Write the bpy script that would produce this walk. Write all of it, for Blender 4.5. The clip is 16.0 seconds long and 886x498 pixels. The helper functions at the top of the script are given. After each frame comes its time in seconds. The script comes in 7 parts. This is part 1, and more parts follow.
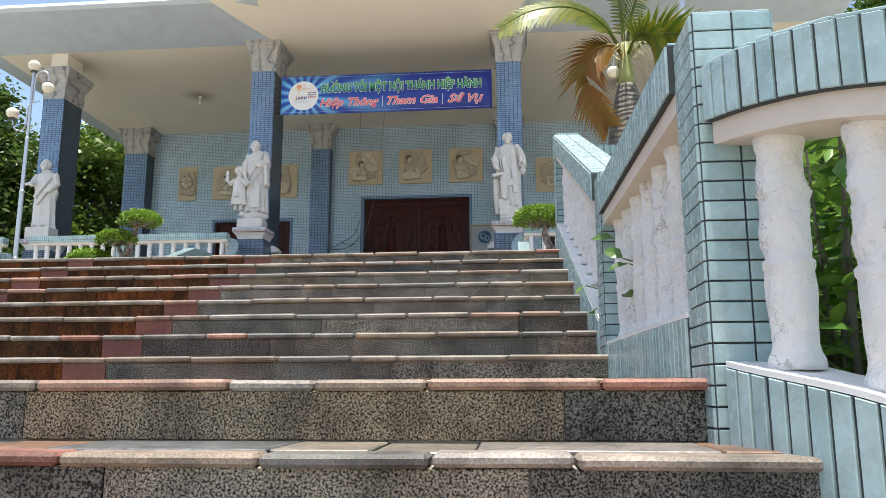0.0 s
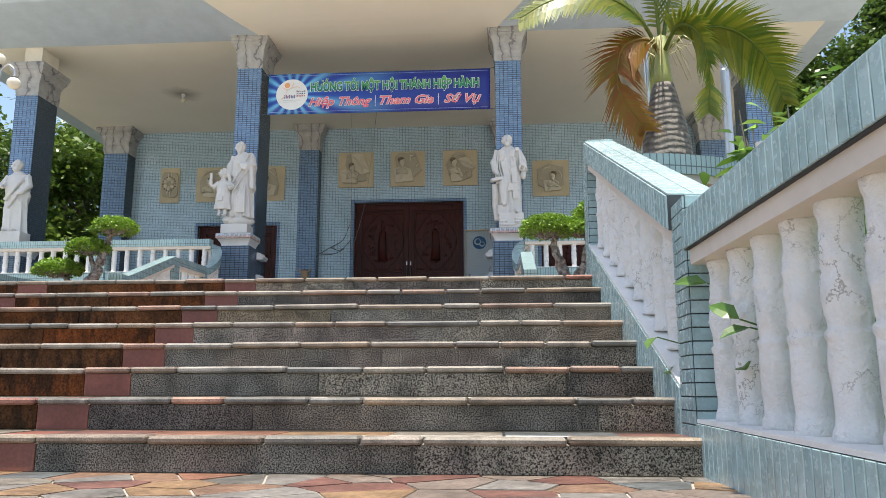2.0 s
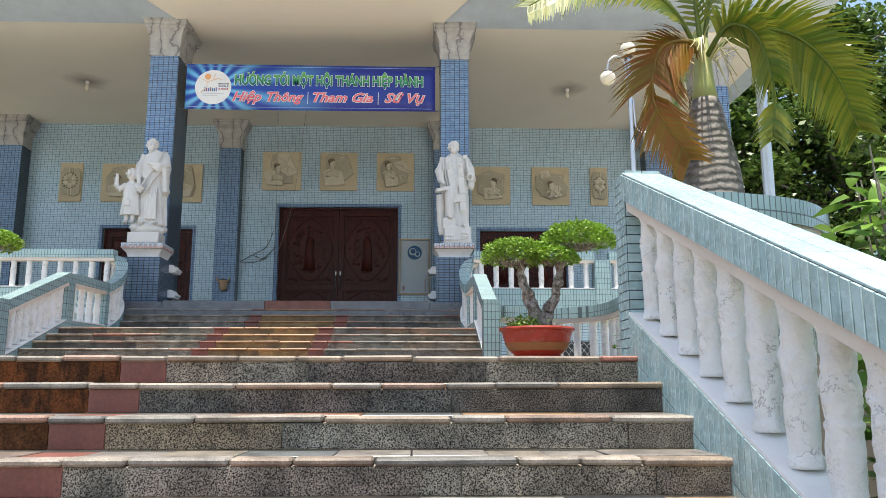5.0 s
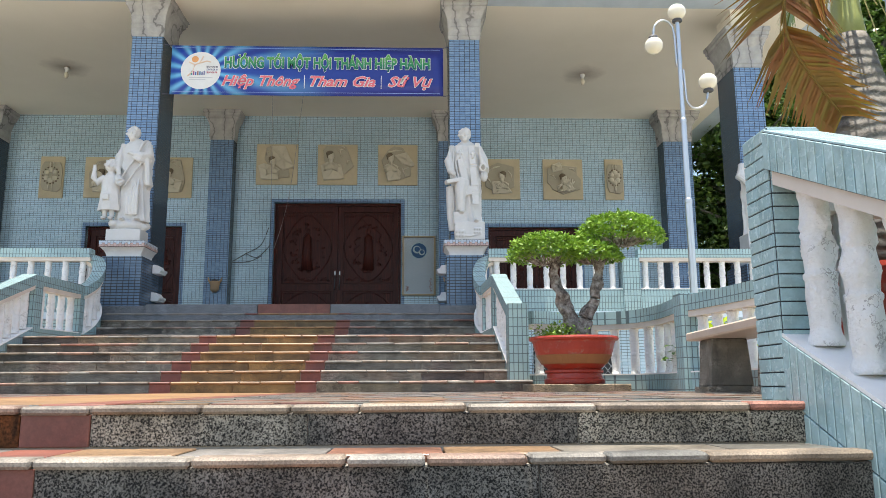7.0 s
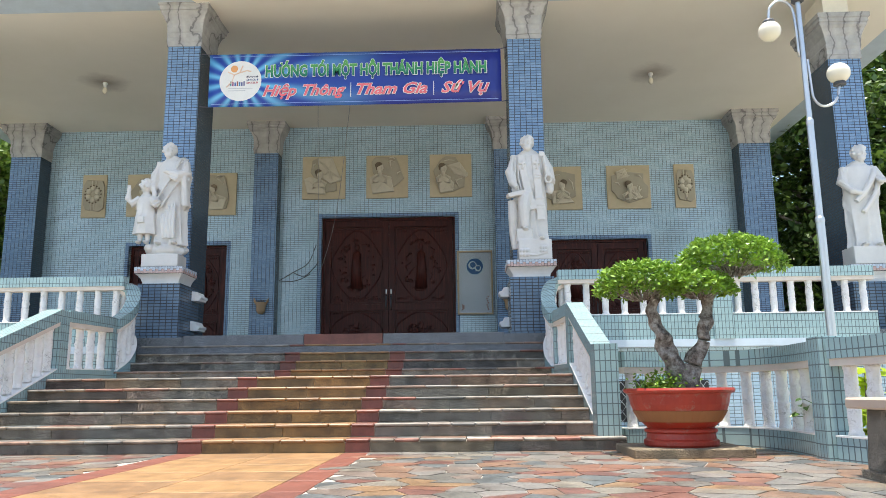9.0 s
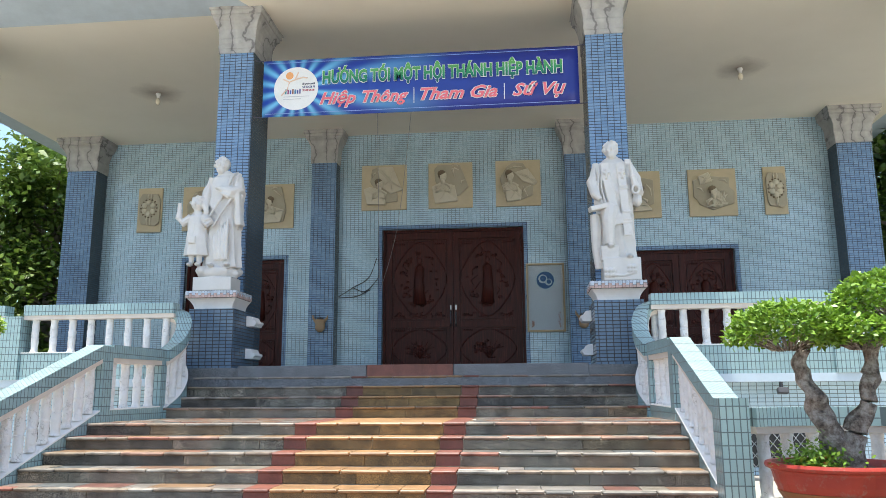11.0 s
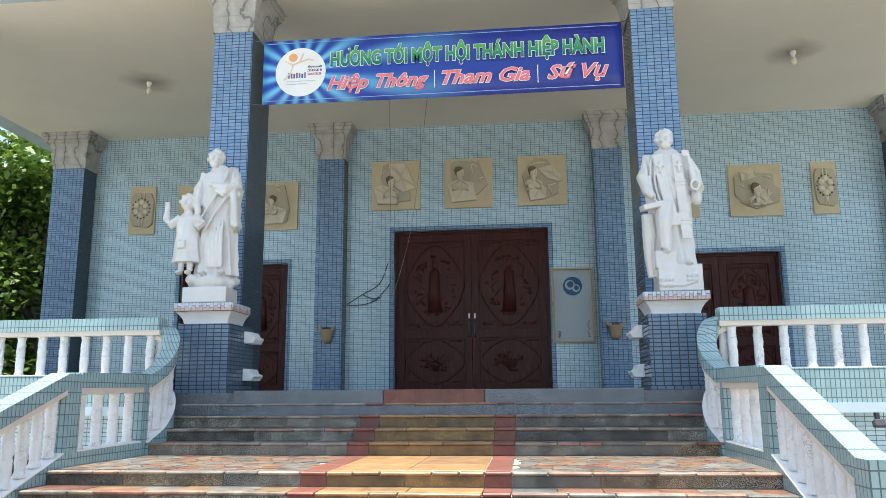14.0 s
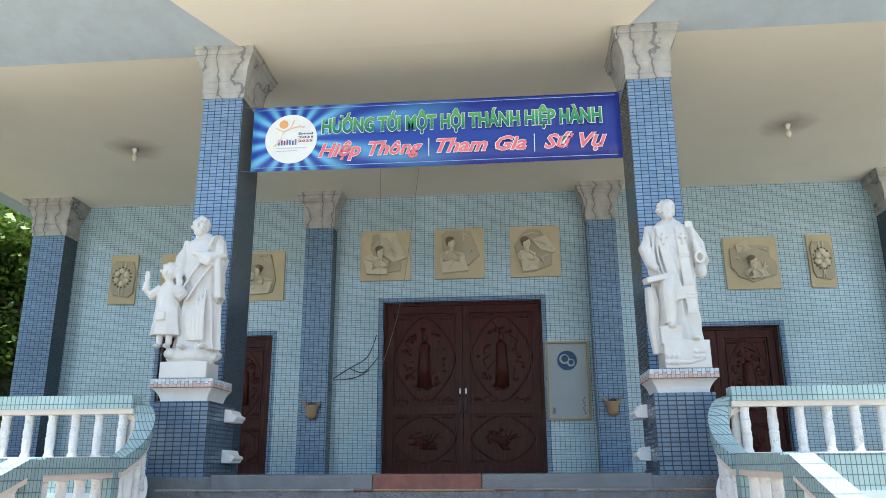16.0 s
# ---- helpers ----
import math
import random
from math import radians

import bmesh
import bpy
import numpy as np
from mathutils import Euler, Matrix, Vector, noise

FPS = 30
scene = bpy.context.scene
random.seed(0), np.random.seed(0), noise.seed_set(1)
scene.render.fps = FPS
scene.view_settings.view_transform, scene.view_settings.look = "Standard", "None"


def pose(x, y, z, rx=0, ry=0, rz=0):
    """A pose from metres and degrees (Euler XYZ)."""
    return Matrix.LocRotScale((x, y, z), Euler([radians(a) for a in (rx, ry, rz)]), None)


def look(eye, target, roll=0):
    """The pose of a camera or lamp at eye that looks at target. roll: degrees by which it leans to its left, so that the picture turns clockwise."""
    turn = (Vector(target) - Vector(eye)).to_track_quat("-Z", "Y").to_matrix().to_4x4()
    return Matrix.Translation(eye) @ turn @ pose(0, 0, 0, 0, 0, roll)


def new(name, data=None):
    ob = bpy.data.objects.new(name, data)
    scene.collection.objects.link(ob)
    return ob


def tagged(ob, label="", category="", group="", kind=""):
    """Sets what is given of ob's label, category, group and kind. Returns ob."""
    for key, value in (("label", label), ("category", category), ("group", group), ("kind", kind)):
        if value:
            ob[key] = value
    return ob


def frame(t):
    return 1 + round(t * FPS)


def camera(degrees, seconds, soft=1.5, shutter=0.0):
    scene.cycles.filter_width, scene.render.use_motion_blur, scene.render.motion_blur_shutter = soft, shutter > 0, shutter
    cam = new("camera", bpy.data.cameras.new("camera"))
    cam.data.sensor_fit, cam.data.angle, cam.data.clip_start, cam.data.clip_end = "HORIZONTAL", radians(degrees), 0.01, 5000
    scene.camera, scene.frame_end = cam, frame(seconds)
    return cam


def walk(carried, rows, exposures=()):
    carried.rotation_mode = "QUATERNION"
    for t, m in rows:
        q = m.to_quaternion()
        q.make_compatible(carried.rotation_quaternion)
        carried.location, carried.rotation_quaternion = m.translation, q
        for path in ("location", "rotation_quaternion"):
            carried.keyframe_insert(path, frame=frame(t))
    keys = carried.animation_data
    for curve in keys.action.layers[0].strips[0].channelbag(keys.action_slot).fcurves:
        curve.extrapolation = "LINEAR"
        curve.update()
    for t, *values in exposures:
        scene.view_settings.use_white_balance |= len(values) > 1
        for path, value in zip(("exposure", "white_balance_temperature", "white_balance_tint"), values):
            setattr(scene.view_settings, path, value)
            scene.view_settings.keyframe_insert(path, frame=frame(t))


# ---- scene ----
cam = camera(59.9, 16.0, soft=0.75)
PATH = [
    (0, (0.144, 0.009, 0.059), (-0.035, 1.967, 0.421), -0.1),
    (0.5, (0.085, 0.176, 0.155), (-0.091, 2.135, 0.519), -0.1),
    (1, (-0.003, 0.403, 0.268), (-0.172, 2.362, 0.633), -0.1),
    (1.5, (-0.065, 0.652, 0.334), (-0.224, 2.612, 0.698), -0.1),
    (2, (-0.139, 0.88, 0.406), (-0.284, 2.842, 0.769), -0.0),
    (2.5, (-0.285, 1.104, 0.505), (-0.396, 3.068, 0.869), 0.2),
    (3, (-0.387, 1.329, 0.609), (-0.424, 3.296, 0.971), 0.1),
    (3.5, (-0.43, 1.567, 0.707), (-0.406, 3.534, 1.068), -0.1),
    (4, (-0.486, 1.791, 0.829), (-0.43, 3.758, 1.189), -0.2),
    (4.2, (-0.514, 1.908, 0.887), (-0.454, 3.875, 1.244), -0.1),
    (6.3, (-0.799, 3.204, 1.234), (-0.727, 5.17, 1.591), -0.2),
    (6.5, (-0.805, 3.368, 1.252), (-0.733, 5.335, 1.607), -0.4),
    (7, (-0.852, 3.755, 1.3), (-0.781, 5.722, 1.653), -0.3),
    (7.5, (-0.882, 4.147, 1.392), (-0.818, 6.115, 1.744), -0.4),
    (8, (-0.915, 4.511, 1.515), (-0.883, 6.479, 1.869), -0.5),
    (8.5, (-1.01, 4.802, 1.647), (-1.021, 6.769, 2.009), -0.5),
    (9, (-1.035, 5.041, 1.797), (-1.09, 7.006, 2.166), -0.6),
    (9.2, (-1.046, 5.122, 1.816), (-1.127, 7.085, 2.193), -0.6),
    (11.3, (-1.425, 6.308, 2.378), (-1.63, 8.262, 2.752), -0.4),
    (11.5, (-1.479, 6.387, 2.414), (-1.683, 8.341, 2.789), -0.5),
    (12, (-1.539, 6.621, 2.519), (-1.748, 8.574, 2.894), -0.4),
    (12.5, (-1.633, 6.938, 2.587), (-1.844, 8.891, 2.959), -0.4),
    (13, (-1.702, 7.201, 2.639), (-1.912, 9.155, 3.01), -0.5),
    (13.5, (-1.75, 7.473, 2.664), (-1.96, 9.426, 3.037), -0.5),
    (14, (-1.818, 7.678, 2.675), (-2.029, 9.631, 3.05), -0.4),
    (14.5, (-1.916, 7.814, 2.698), (-2.123, 9.766, 3.079), -0.4),
    (15, (-1.944, 7.931, 2.724), (-2.143, 9.881, 3.12), -0.4),
    (15.5, (-1.948, 8.058, 2.775), (-2.132, 9.997, 3.232), -0.4),
    (16, (-1.977, 8.106, 2.803), (-2.146, 10.021, 3.355), -0.3),
]
EXPOSURES = [(0.0, 0.78, 6850, 8.5), (4.0, 0.92, 6850, 8), (9.0, 1.12, 6650, 6), (12.5, 1.22, 6450, 5), (16.0, 1.38, 6450, 3)]
walk(cam, [(t, look(eye, target, roll)) for t, eye, target, roll in PATH], EXPOSURES)

# ---- light ----
world = bpy.data.worlds.new("sky")
scene.world = world
world.use_nodes = True
wn = world.node_tree.nodes
sky = wn.new("ShaderNodeTexSky")
sky.sky_type = "NISHITA"
sky.sun_disc = False
SUN_EL, SUN_AZ = radians(83.5), radians(192)
sky.sun_elevation, sky.sun_rotation = SUN_EL, SUN_AZ
sky.air_density, sky.dust_density, sky.ozone_density = 1.0, 1.5, 1.0
wn["Background"].inputs["Strength"].default_value = 0.15
world.node_tree.links.new(sky.outputs[0], wn["Background"].inputs["Color"])
sun_data = bpy.data.lights.new("sun", "SUN")
sun_data.energy, sun_data.angle, sun_data.color = 4.2, radians(0.53), (1.0, 0.95, 0.88)
sun_lamp = new("sun", sun_data)
to_sun = Vector((math.sin(SUN_AZ) * math.cos(SUN_EL), math.cos(SUN_AZ) * math.cos(SUN_EL), math.sin(SUN_EL)))
sun_lamp.matrix_world = Matrix.Translation((0, 0, 40)) @ to_sun.to_track_quat("Z", "Y").to_matrix().to_4x4()


# ---- materials ----
class Nodes:
    """A small wrapper for building a node material."""

    def __init__(self, name, rough=0.6, metal=0.0, spec=0.5):
        self.mat = bpy.data.materials.new(name)
        self.mat.use_nodes = True
        self.tree = self.mat.node_tree
        self.bsdf = self.tree.nodes["Principled BSDF"]
        self.bsdf.inputs["Roughness"].default_value = rough
        self.bsdf.inputs["Metallic"].default_value = metal
        self.bsdf.inputs["Specular IOR Level"].default_value = spec

    def add(self, kind, **inputs):
        n = self.tree.nodes.new("ShaderNode" + kind)
        for k, v in inputs.items():
            key = k.replace("_", " ")
            self.set(n.inputs[key], v)
        return n

    def set(self, socket, v):
        if hasattr(v, "is_output"):
            self.tree.links.new(v, socket)
        else:
            socket.default_value = v

    def position(self):
        return self.add("NewGeometry").outputs["Position"]

    def noise(self, scale, detail=4.0, rough=0.6, vec=None):
        n = self.add("TexNoise", Scale=scale, Detail=detail, Roughness=rough)
        self.set(n.inputs["Vector"], vec or self.position())
        return n.outputs["Fac"]

    def ramp(self, fac, stops):
        n = self.add("ValToRGB")
        self.set(n.inputs["Fac"], fac)
        e = n.color_ramp.elements
        while len(e) < len(stops):
            e.new(0.5)
        for el, (p, c) in zip(e, stops):
            el.position, el.color = p, (*c, 1.0)
        return n.outputs["Color"]

    def mix(self, fac, a, b, mode="MIX"):
        n = self.add("Mix")
        n.data_type, n.blend_type = "RGBA", mode
        self.set(n.inputs[0], fac)
        self.set(n.inputs[6], a if hasattr(a, "is_output") else (*a, 1.0))
        self.set(n.inputs[7], b if hasattr(b, "is_output") else (*b, 1.0))
        return n.outputs[2]

    def math(self, op, a, b=0.0):
        n = self.add("Math")
        n.operation = op
        self.set(n.inputs[0], a)
        self.set(n.inputs[1], b)
        return n.outputs[0]

    def bump(self, height, strength=0.3, distance=0.01):
        n = self.add("Bump", Strength=strength, Distance=distance, Height=height)
        self.set(self.bsdf.inputs["Normal"], n.outputs["Normal"])

    def color(self, c):
        self.set(self.bsdf.inputs["Base Color"], c if hasattr(c, "is_output") else (*c, 1.0))

    def rough(self, r):
        self.set(self.bsdf.inputs["Roughness"], r)


def wall_uv(m):
    """World x + y and z as a flat pair: tiles run along any upright wall of the axes."""
    s = m.add("SeparateXYZ", Vector=m.position())
    c = m.add("CombineXYZ", X=m.math("ADD", s.outputs[0], s.outputs[1]), Y=s.outputs[2])
    return c.outputs[0]


def tile_material(name, c1, c2, grout, w=0.105, h=0.0535, joint=0.007, rough=0.16, spec=0.5):
    m = Nodes(name, spec=spec)
    b = m.add("TexBrick", Scale=1.0, Mortar_Size=joint, Mortar_Smooth=0.1, Bias=0.0, Brick_Width=w, Row_Height=h)
    b.offset, b.squash = 0.0, 1.0
    m.set(b.inputs["Vector"], wall_uv(m))
    m.set(b.inputs["Color1"], (*c1, 1)), m.set(b.inputs["Color2"], (*c2, 1)), m.set(b.inputs["Mortar"], (*grout, 1))
    big = m.ramp(m.noise(0.8, 5), [(0.3, (0.86, 0.86, 0.84)), (0.7, (1.06, 1.06, 1.06))])
    m.color(m.mix(1.0, b.outputs["Color"], big, "MULTIPLY"))
    m.rough(m.math("ADD", m.math("MULTIPLY", b.outputs["Fac"], 0.5), m.math("ADD", rough - 0.05, m.math("MULTIPLY", m.noise(40), 0.12))))
    m.bump(m.math("SUBTRACT", m.math("MULTIPLY", m.noise(9, 2), 0.25), b.outputs["Fac"]), 0.5, 0.004)
    return m.mat


def glazed_material(name, c1, c2, rough=0.22):
    """One glazed tile: its own tone by Object Info, faint crackle and dust."""
    m = Nodes(name)
    tone = m.add("ObjectInfo").outputs["Random"]
    isl = m.add("NewGeometry").outputs["Random Per Island"]
    t = m.math("FRACT", m.math("ADD", tone, isl))
    base = m.ramp(t, [(0.0, c1), (1.0, c2)])
    dirt = m.ramp(m.noise(14, 6), [(0.35, (0.8, 0.79, 0.76)), (0.6, (1, 1, 1))])
    m.color(m.mix(1.0, base, dirt, "MULTIPLY"))
    m.rough(m.math("ADD", rough - 0.06, m.math("MULTIPLY", m.noise(30), 0.2)))
    m.bump(m.noise(18, 2), 0.12, 0.004)
    return m.mat


def painted(name, c, rough=0.55, worn=(0.5, 0.48, 0.44), amount=0.4, grain=60.0, bump=0.15):
    m = Nodes(name, rough)
    stain = m.ramp(m.noise(2.2, 8, 0.7), [(0.30, tuple(x * 0.86 for x in c)), (0.62, c)])
    spots = m.ramp(m.noise(26, 6, 0.7), [(0.24, (1, 1, 1)), (0.33, (0, 0, 0))])
    m.color(m.mix(m.math("MULTIPLY", spots, amount), stain, worn))
    m.bump(m.noise(grain, 5), bump, 0.006)
    return m.mat


def stone_material(name, colors, speckle=0.35, rough=0.6, grain=150.0, dirt=0.6, sharp=0.15, spec=0.5):
    """Stone whose tone changes from piece to piece."""
    m = Nodes(name, rough, spec=spec)
    tone = m.add("ObjectInfo").outputs["Random"]
    isl = m.add("NewGeometry").outputs["Random Per Island"]
    t = m.math("FRACT", m.math("ADD", m.math("MULTIPLY", tone, 3.7), isl))
    n = len(colors)
    r = m.ramp(t, [(i / n, c) for i, c in enumerate(colors)])
    r.node.color_ramp.interpolation = "CONSTANT"
    cloud = m.ramp(m.noise(6, 6), [(0.3, (1 - dirt * 0.5,) * 3), (0.7, (1.1, 1.1, 1.1))])
    fine = m.ramp(m.noise(grain, 3, 0.7), [(0.5 - sharp, (1 - speckle,) * 3), (0.5 + sharp, (1 + speckle,) * 3)])
    m.color(m.mix(1.0, m.mix(1.0, r, cloud, "MULTIPLY"), fine, "MULTIPLY"))
    m.rough(m.math("ADD", rough - 0.12, m.math("MULTIPLY", m.noise(12, 4), 0.3)))
    m.bump(m.noise(grain * 0.4, 6), 0.3, 0.006)
    return m.mat


GROUT = (0.085, 0.115, 0.125)
M_FACADE = tile_material("facade tile", (0.49, 0.645, 0.745), (0.41, 0.575, 0.685), GROUT, joint=0.0045, spec=0.9)
M_BLUE = tile_material("blue tile", (0.21, 0.32, 0.48), (0.15, 0.25, 0.40), (0.03, 0.04, 0.06), joint=0.0055)
M_PANEL = tile_material("rail panel tile", (0.33, 0.46, 0.47), (0.28, 0.41, 0.43), (0.10, 0.14, 0.15), w=0.0535, h=0.105, joint=0.005)
# the blue tile again, darkened: shade of the column sides put into the colour
M_BLUE_SHADE = tile_material("shaded blue tile", (0.085, 0.125, 0.165), (0.065, 0.10, 0.14), (0.02, 0.025, 0.03))
M_TILE = glazed_material("rail tile", (0.41, 0.55, 0.56), (0.32, 0.46, 0.48))
M_CAPTILE = glazed_material("pale coping tile", (0.42, 0.55, 0.57), (0.36, 0.49, 0.51))
M_PINKTILE = glazed_material("pink tile", (0.62, 0.45, 0.40), (0.55, 0.38, 0.34))
M_PALETILE = glazed_material("pale blue tile", (0.60, 0.66, 0.72), (0.52, 0.58, 0.66))
M_GROUT = painted("dark grout", (0.045, 0.055, 0.06), 0.9)
M_WHITE = painted("white paint", (0.80, 0.79, 0.77), 0.5, amount=0.35)


def rough_white():
    m = Nodes("rough white paint", 0.55)
    c = m.ramp(m.noise(5, 7, 0.7), [(0.28, (0.66, 0.64, 0.60)), (0.5, (0.80, 0.79, 0.77))])
    spots = m.ramp(m.noise(34, 7, 0.75), [(0.26, (1, 1, 1)), (0.34, (0, 0, 0))])
    cracks = m.ramp(m.noise(9, 5, 0.65), [(0.485, (0, 0, 0)), (0.497, (1, 1, 1)), (0.503, (1, 1, 1)), (0.515, (0, 0, 0))])
    patch = m.ramp(m.noise(3.5, 3), [(0.50, (0, 0, 0)), (0.60, (1, 1, 1))])
    c = m.mix(m.math("MULTIPLY", m.math("MULTIPLY", cracks, patch), 0.75), c, (0.25, 0.23, 0.20))
    m.color(m.mix(m.math("MULTIPLY", spots, 0.6), c, (0.33, 0.31, 0.28)))
    m.bump(m.math("ADD", m.noise(16, 5), m.math("MULTIPLY", m.noise(70, 5), 0.4)), 0.9, 0.025)
    return m.mat


M_BAL = rough_white()
M_STATUE = painted("statue white", (0.66, 0.64, 0.605), 0.42, amount=0.06, bump=0.08)
M_CREAM = painted("cream plaster", (0.82, 0.76, 0.64), 0.7, amount=0.05, bump=0.08)


def ceiling_plaster():
    m = Nodes("cream ceiling plaster", 0.75)
    base = m.ramp(m.noise(0.5, 4), [(0.3, (0.80, 0.74, 0.62)), (0.7, (0.85, 0.79, 0.67))])
    pos = m.position()
    soot = None
    for x, y in ((-9.42, 21.87), (3.36, 22.0)):
        d = m.add("VectorMath")
        d.operation = "DISTANCE"
        m.set(d.inputs[0], pos)
        d.inputs[1].default_value = (x, y, 9.07)
        near = m.math("SUBTRACT", 1.0, m.math("DIVIDE", m.math("ADD", d.outputs["Value"], m.math("MULTIPLY", m.noise(2.5, 5), 0.5)), 0.85))
        near = m.math("MAXIMUM", near, 0.0)
        soot = near if soot is None else m.math("ADD", soot, near)
    m.color(m.mix(m.math("MINIMUM", m.math("MULTIPLY", soot, 0.95), 0.7), base, (0.16, 0.10, 0.06)))
    m.bump(m.noise(40, 4), 0.06, 0.004)
    return m.mat


M_CEIL = ceiling_plaster()
M_FASCIA = painted("pale blue plaster", (0.52, 0.60, 0.66), 0.6, amount=0.08, bump=0.08)
M_BEAM = painted("pinkish concrete", (0.70, 0.62, 0.54), 0.7, amount=0.35)
M_RELIEF = painted("sandstone", (0.56, 0.47, 0.31), 0.7, worn=(0.25, 0.2, 0.13), amount=0.3)
M_RELIEF2 = painted("pale sandstone", (0.62, 0.56, 0.43), 0.7, worn=(0.3, 0.25, 0.18), amount=0.3)
M_RELIEF3 = painted("grey sandstone", (0.43, 0.38, 0.28), 0.75, amount=0.3)
M_NOSING = stone_material("slate nosing", [(0.31, 0.27, 0.22), (0.27, 0.21, 0.16), (0.33, 0.28, 0.23), (0.29, 0.23, 0.17), (0.24, 0.22, 0.19), (0.30, 0.20, 0.15), (0.34, 0.15, 0.11), (0.17, 0.165, 0.15), (0.33, 0.30, 0.26), (0.36, 0.22, 0.16)], dirt=1.4)
M_PAVE = stone_material("slate paving", [(0.22, 0.20, 0.18), (0.27, 0.13, 0.085), (0.24, 0.21, 0.17), (0.13, 0.14, 0.14), (0.29, 0.18, 0.10), (0.23, 0.18, 0.15), (0.20, 0.095, 0.075), (0.24, 0.22, 0.20), (0.17, 0.16, 0.14), (0.25, 0.15, 0.10)], rough=0.34, grain=50, dirt=1.0)
M_GRANITE = stone_material("speckled granite", [(0.255, 0.230, 0.186), (0.275, 0.238, 0.185), (0.195, 0.175, 0.145), (0.260, 0.205, 0.138), (0.235, 0.212, 0.172), (0.130, 0.120, 0.104)], speckle=0.95, rough=0.7, grain=170, sharp=0.08, dirt=1.3, spec=0.25)
M_SILL = stone_material("grey granite", [(0.15, 0.16, 0.17)], speckle=0.7, rough=0.4, grain=140, sharp=0.06)
M_ORANGE = stone_material("orange slab", [(0.33, 0.185, 0.085), (0.29, 0.165, 0.08), (0.36, 0.205, 0.09)], speckle=0.16, rough=0.45, grain=60, dirt=0.9)
M_OCHRE = stone_material("dirty ochre stone", [(0.25, 0.15, 0.055), (0.20, 0.13, 0.055), (0.29, 0.18, 0.065)], speckle=0.6, rough=0.6, grain=120, dirt=1.3)
M_RED = stone_material("red slab", [(0.22, 0.075, 0.05), (0.19, 0.07, 0.05)], speckle=0.15, rough=0.5, grain=60, dirt=0.7)


def stained_stone():
    """Rust-brown stone with black algae that runs down in streaks and leaves paler patches."""
    m = Nodes("rust-stained stone", 0.85, spec=0.1)
    tone = m.add("ObjectInfo").outputs["Random"]
    base = m.ramp(tone, [(0.0, (0.14, 0.050, 0.016)), (0.35, (0.19, 0.062, 0.022)), (0.7, (0.10, 0.046, 0.020)), (1.0, (0.17, 0.070, 0.030))])
    s = m.add("SeparateXYZ", Vector=m.position())
    c = m.add("CombineXYZ", X=m.math("MULTIPLY", s.outputs[0], 9.0), Y=m.math("MULTIPLY", s.outputs[1], 3.0), Z=m.math("MULTIPLY", s.outputs[2], 2.6))
    streak = m.ramp(m.noise(1.0, 6, 0.68, c.outputs[0]), [(0.42, (1, 1, 1)), (0.56, (0, 0, 0))])
    cloud = m.ramp(m.noise(2.4, 7, 0.7), [(0.38, (1, 1, 1)), (0.58, (0, 0, 0))])
    dark = m.math("MAXIMUM", m.math("MULTIPLY", streak, 0.85), m.math("MULTIPLY", cloud, 0.7))
    grain = m.ramp(m.noise(90, 4, 0.7), [(0.36, (0.5, 0.5, 0.5)), (0.64, (1.45, 1.4, 1.3))])
    m.color(m.mix(1.0, m.mix(dark, base, (0.022, 0.015, 0.010)), grain, "MULTIPLY"))
    m.bump(m.noise(60, 6), 0.35, 0.006)
    return m.mat


M_STAINED = stained_stone()

M_MORTAR = painted("pale mortar", (0.36, 0.33, 0.285), 0.9)
M_SOIL = painted("soil", (0.10, 0.075, 0.05), 0.95, bump=0.6)
M_DIM = painted("dim plaster", (0.30, 0.32, 0.31), 0.8)
M_METAL = Nodes("galvanised pole", 0.38, 0.9).mat
M_METAL.node_tree.nodes["Principled BSDF"].inputs["Base Color"].default_value = (0.55, 0.56, 0.57, 1)
M_DARKMETAL = painted("dark metal", (0.06, 0.06, 0.065), 0.5)
M_GLOBE = Nodes("milk glass globe", 0.25).mat
M_GLOBE.node_tree.nodes["Principled BSDF"].inputs["Base Color"].default_value = (0.74, 0.68, 0.54, 1)


def marble():
    m = Nodes("carved grey marble", 0.5)
    v = m.add("TexWave", Scale=1.1, Distortion=9.0, Detail=4.0, Detail_Scale=1.6)
    m.set(v.inputs["Vector"], m.position())
    veins = m.ramp(v.outputs["Fac"], [(0.0, (0.17, 0.165, 0.16)), (0.06, (0.36, 0.35, 0.335)), (1.0, (0.42, 0.41, 0.385))])
    cloud = m.ramp(m.noise(5, 7), [(0.3, (0.78, 0.78, 0.78)), (0.7, (1.08, 1.08, 1.08))])
    m.color(m.mix(1.0, veins, cloud, "MULTIPLY"))
    m.bump(m.noise(22, 6), 0.4, 0.01)
    return m.mat


def wood():
    m = Nodes("dark red door wood", 0.36, 0.0, 0.16)
    s = m.add("SeparateXYZ", Vector=m.position())
    c = m.add("CombineXYZ", X=m.math("MULTIPLY", s.outputs[0], 14.0), Y=m.math("MULTIPLY", s.outputs[1], 14.0), Z=s.outputs[2])
    n = m.noise(2.2, 8, 0.65, c.outputs[0])
    m.color(m.ramp(n, [(0.25, (0.014, 0.004, 0.0035)), (0.55, (0.062, 0.014, 0.010)), (0.8, (0.15, 0.042, 0.027))]))
    m.bump(n, 0.2, 0.004)
    return m.mat


M_MARBLE, M_WOOD = marble(), wood()


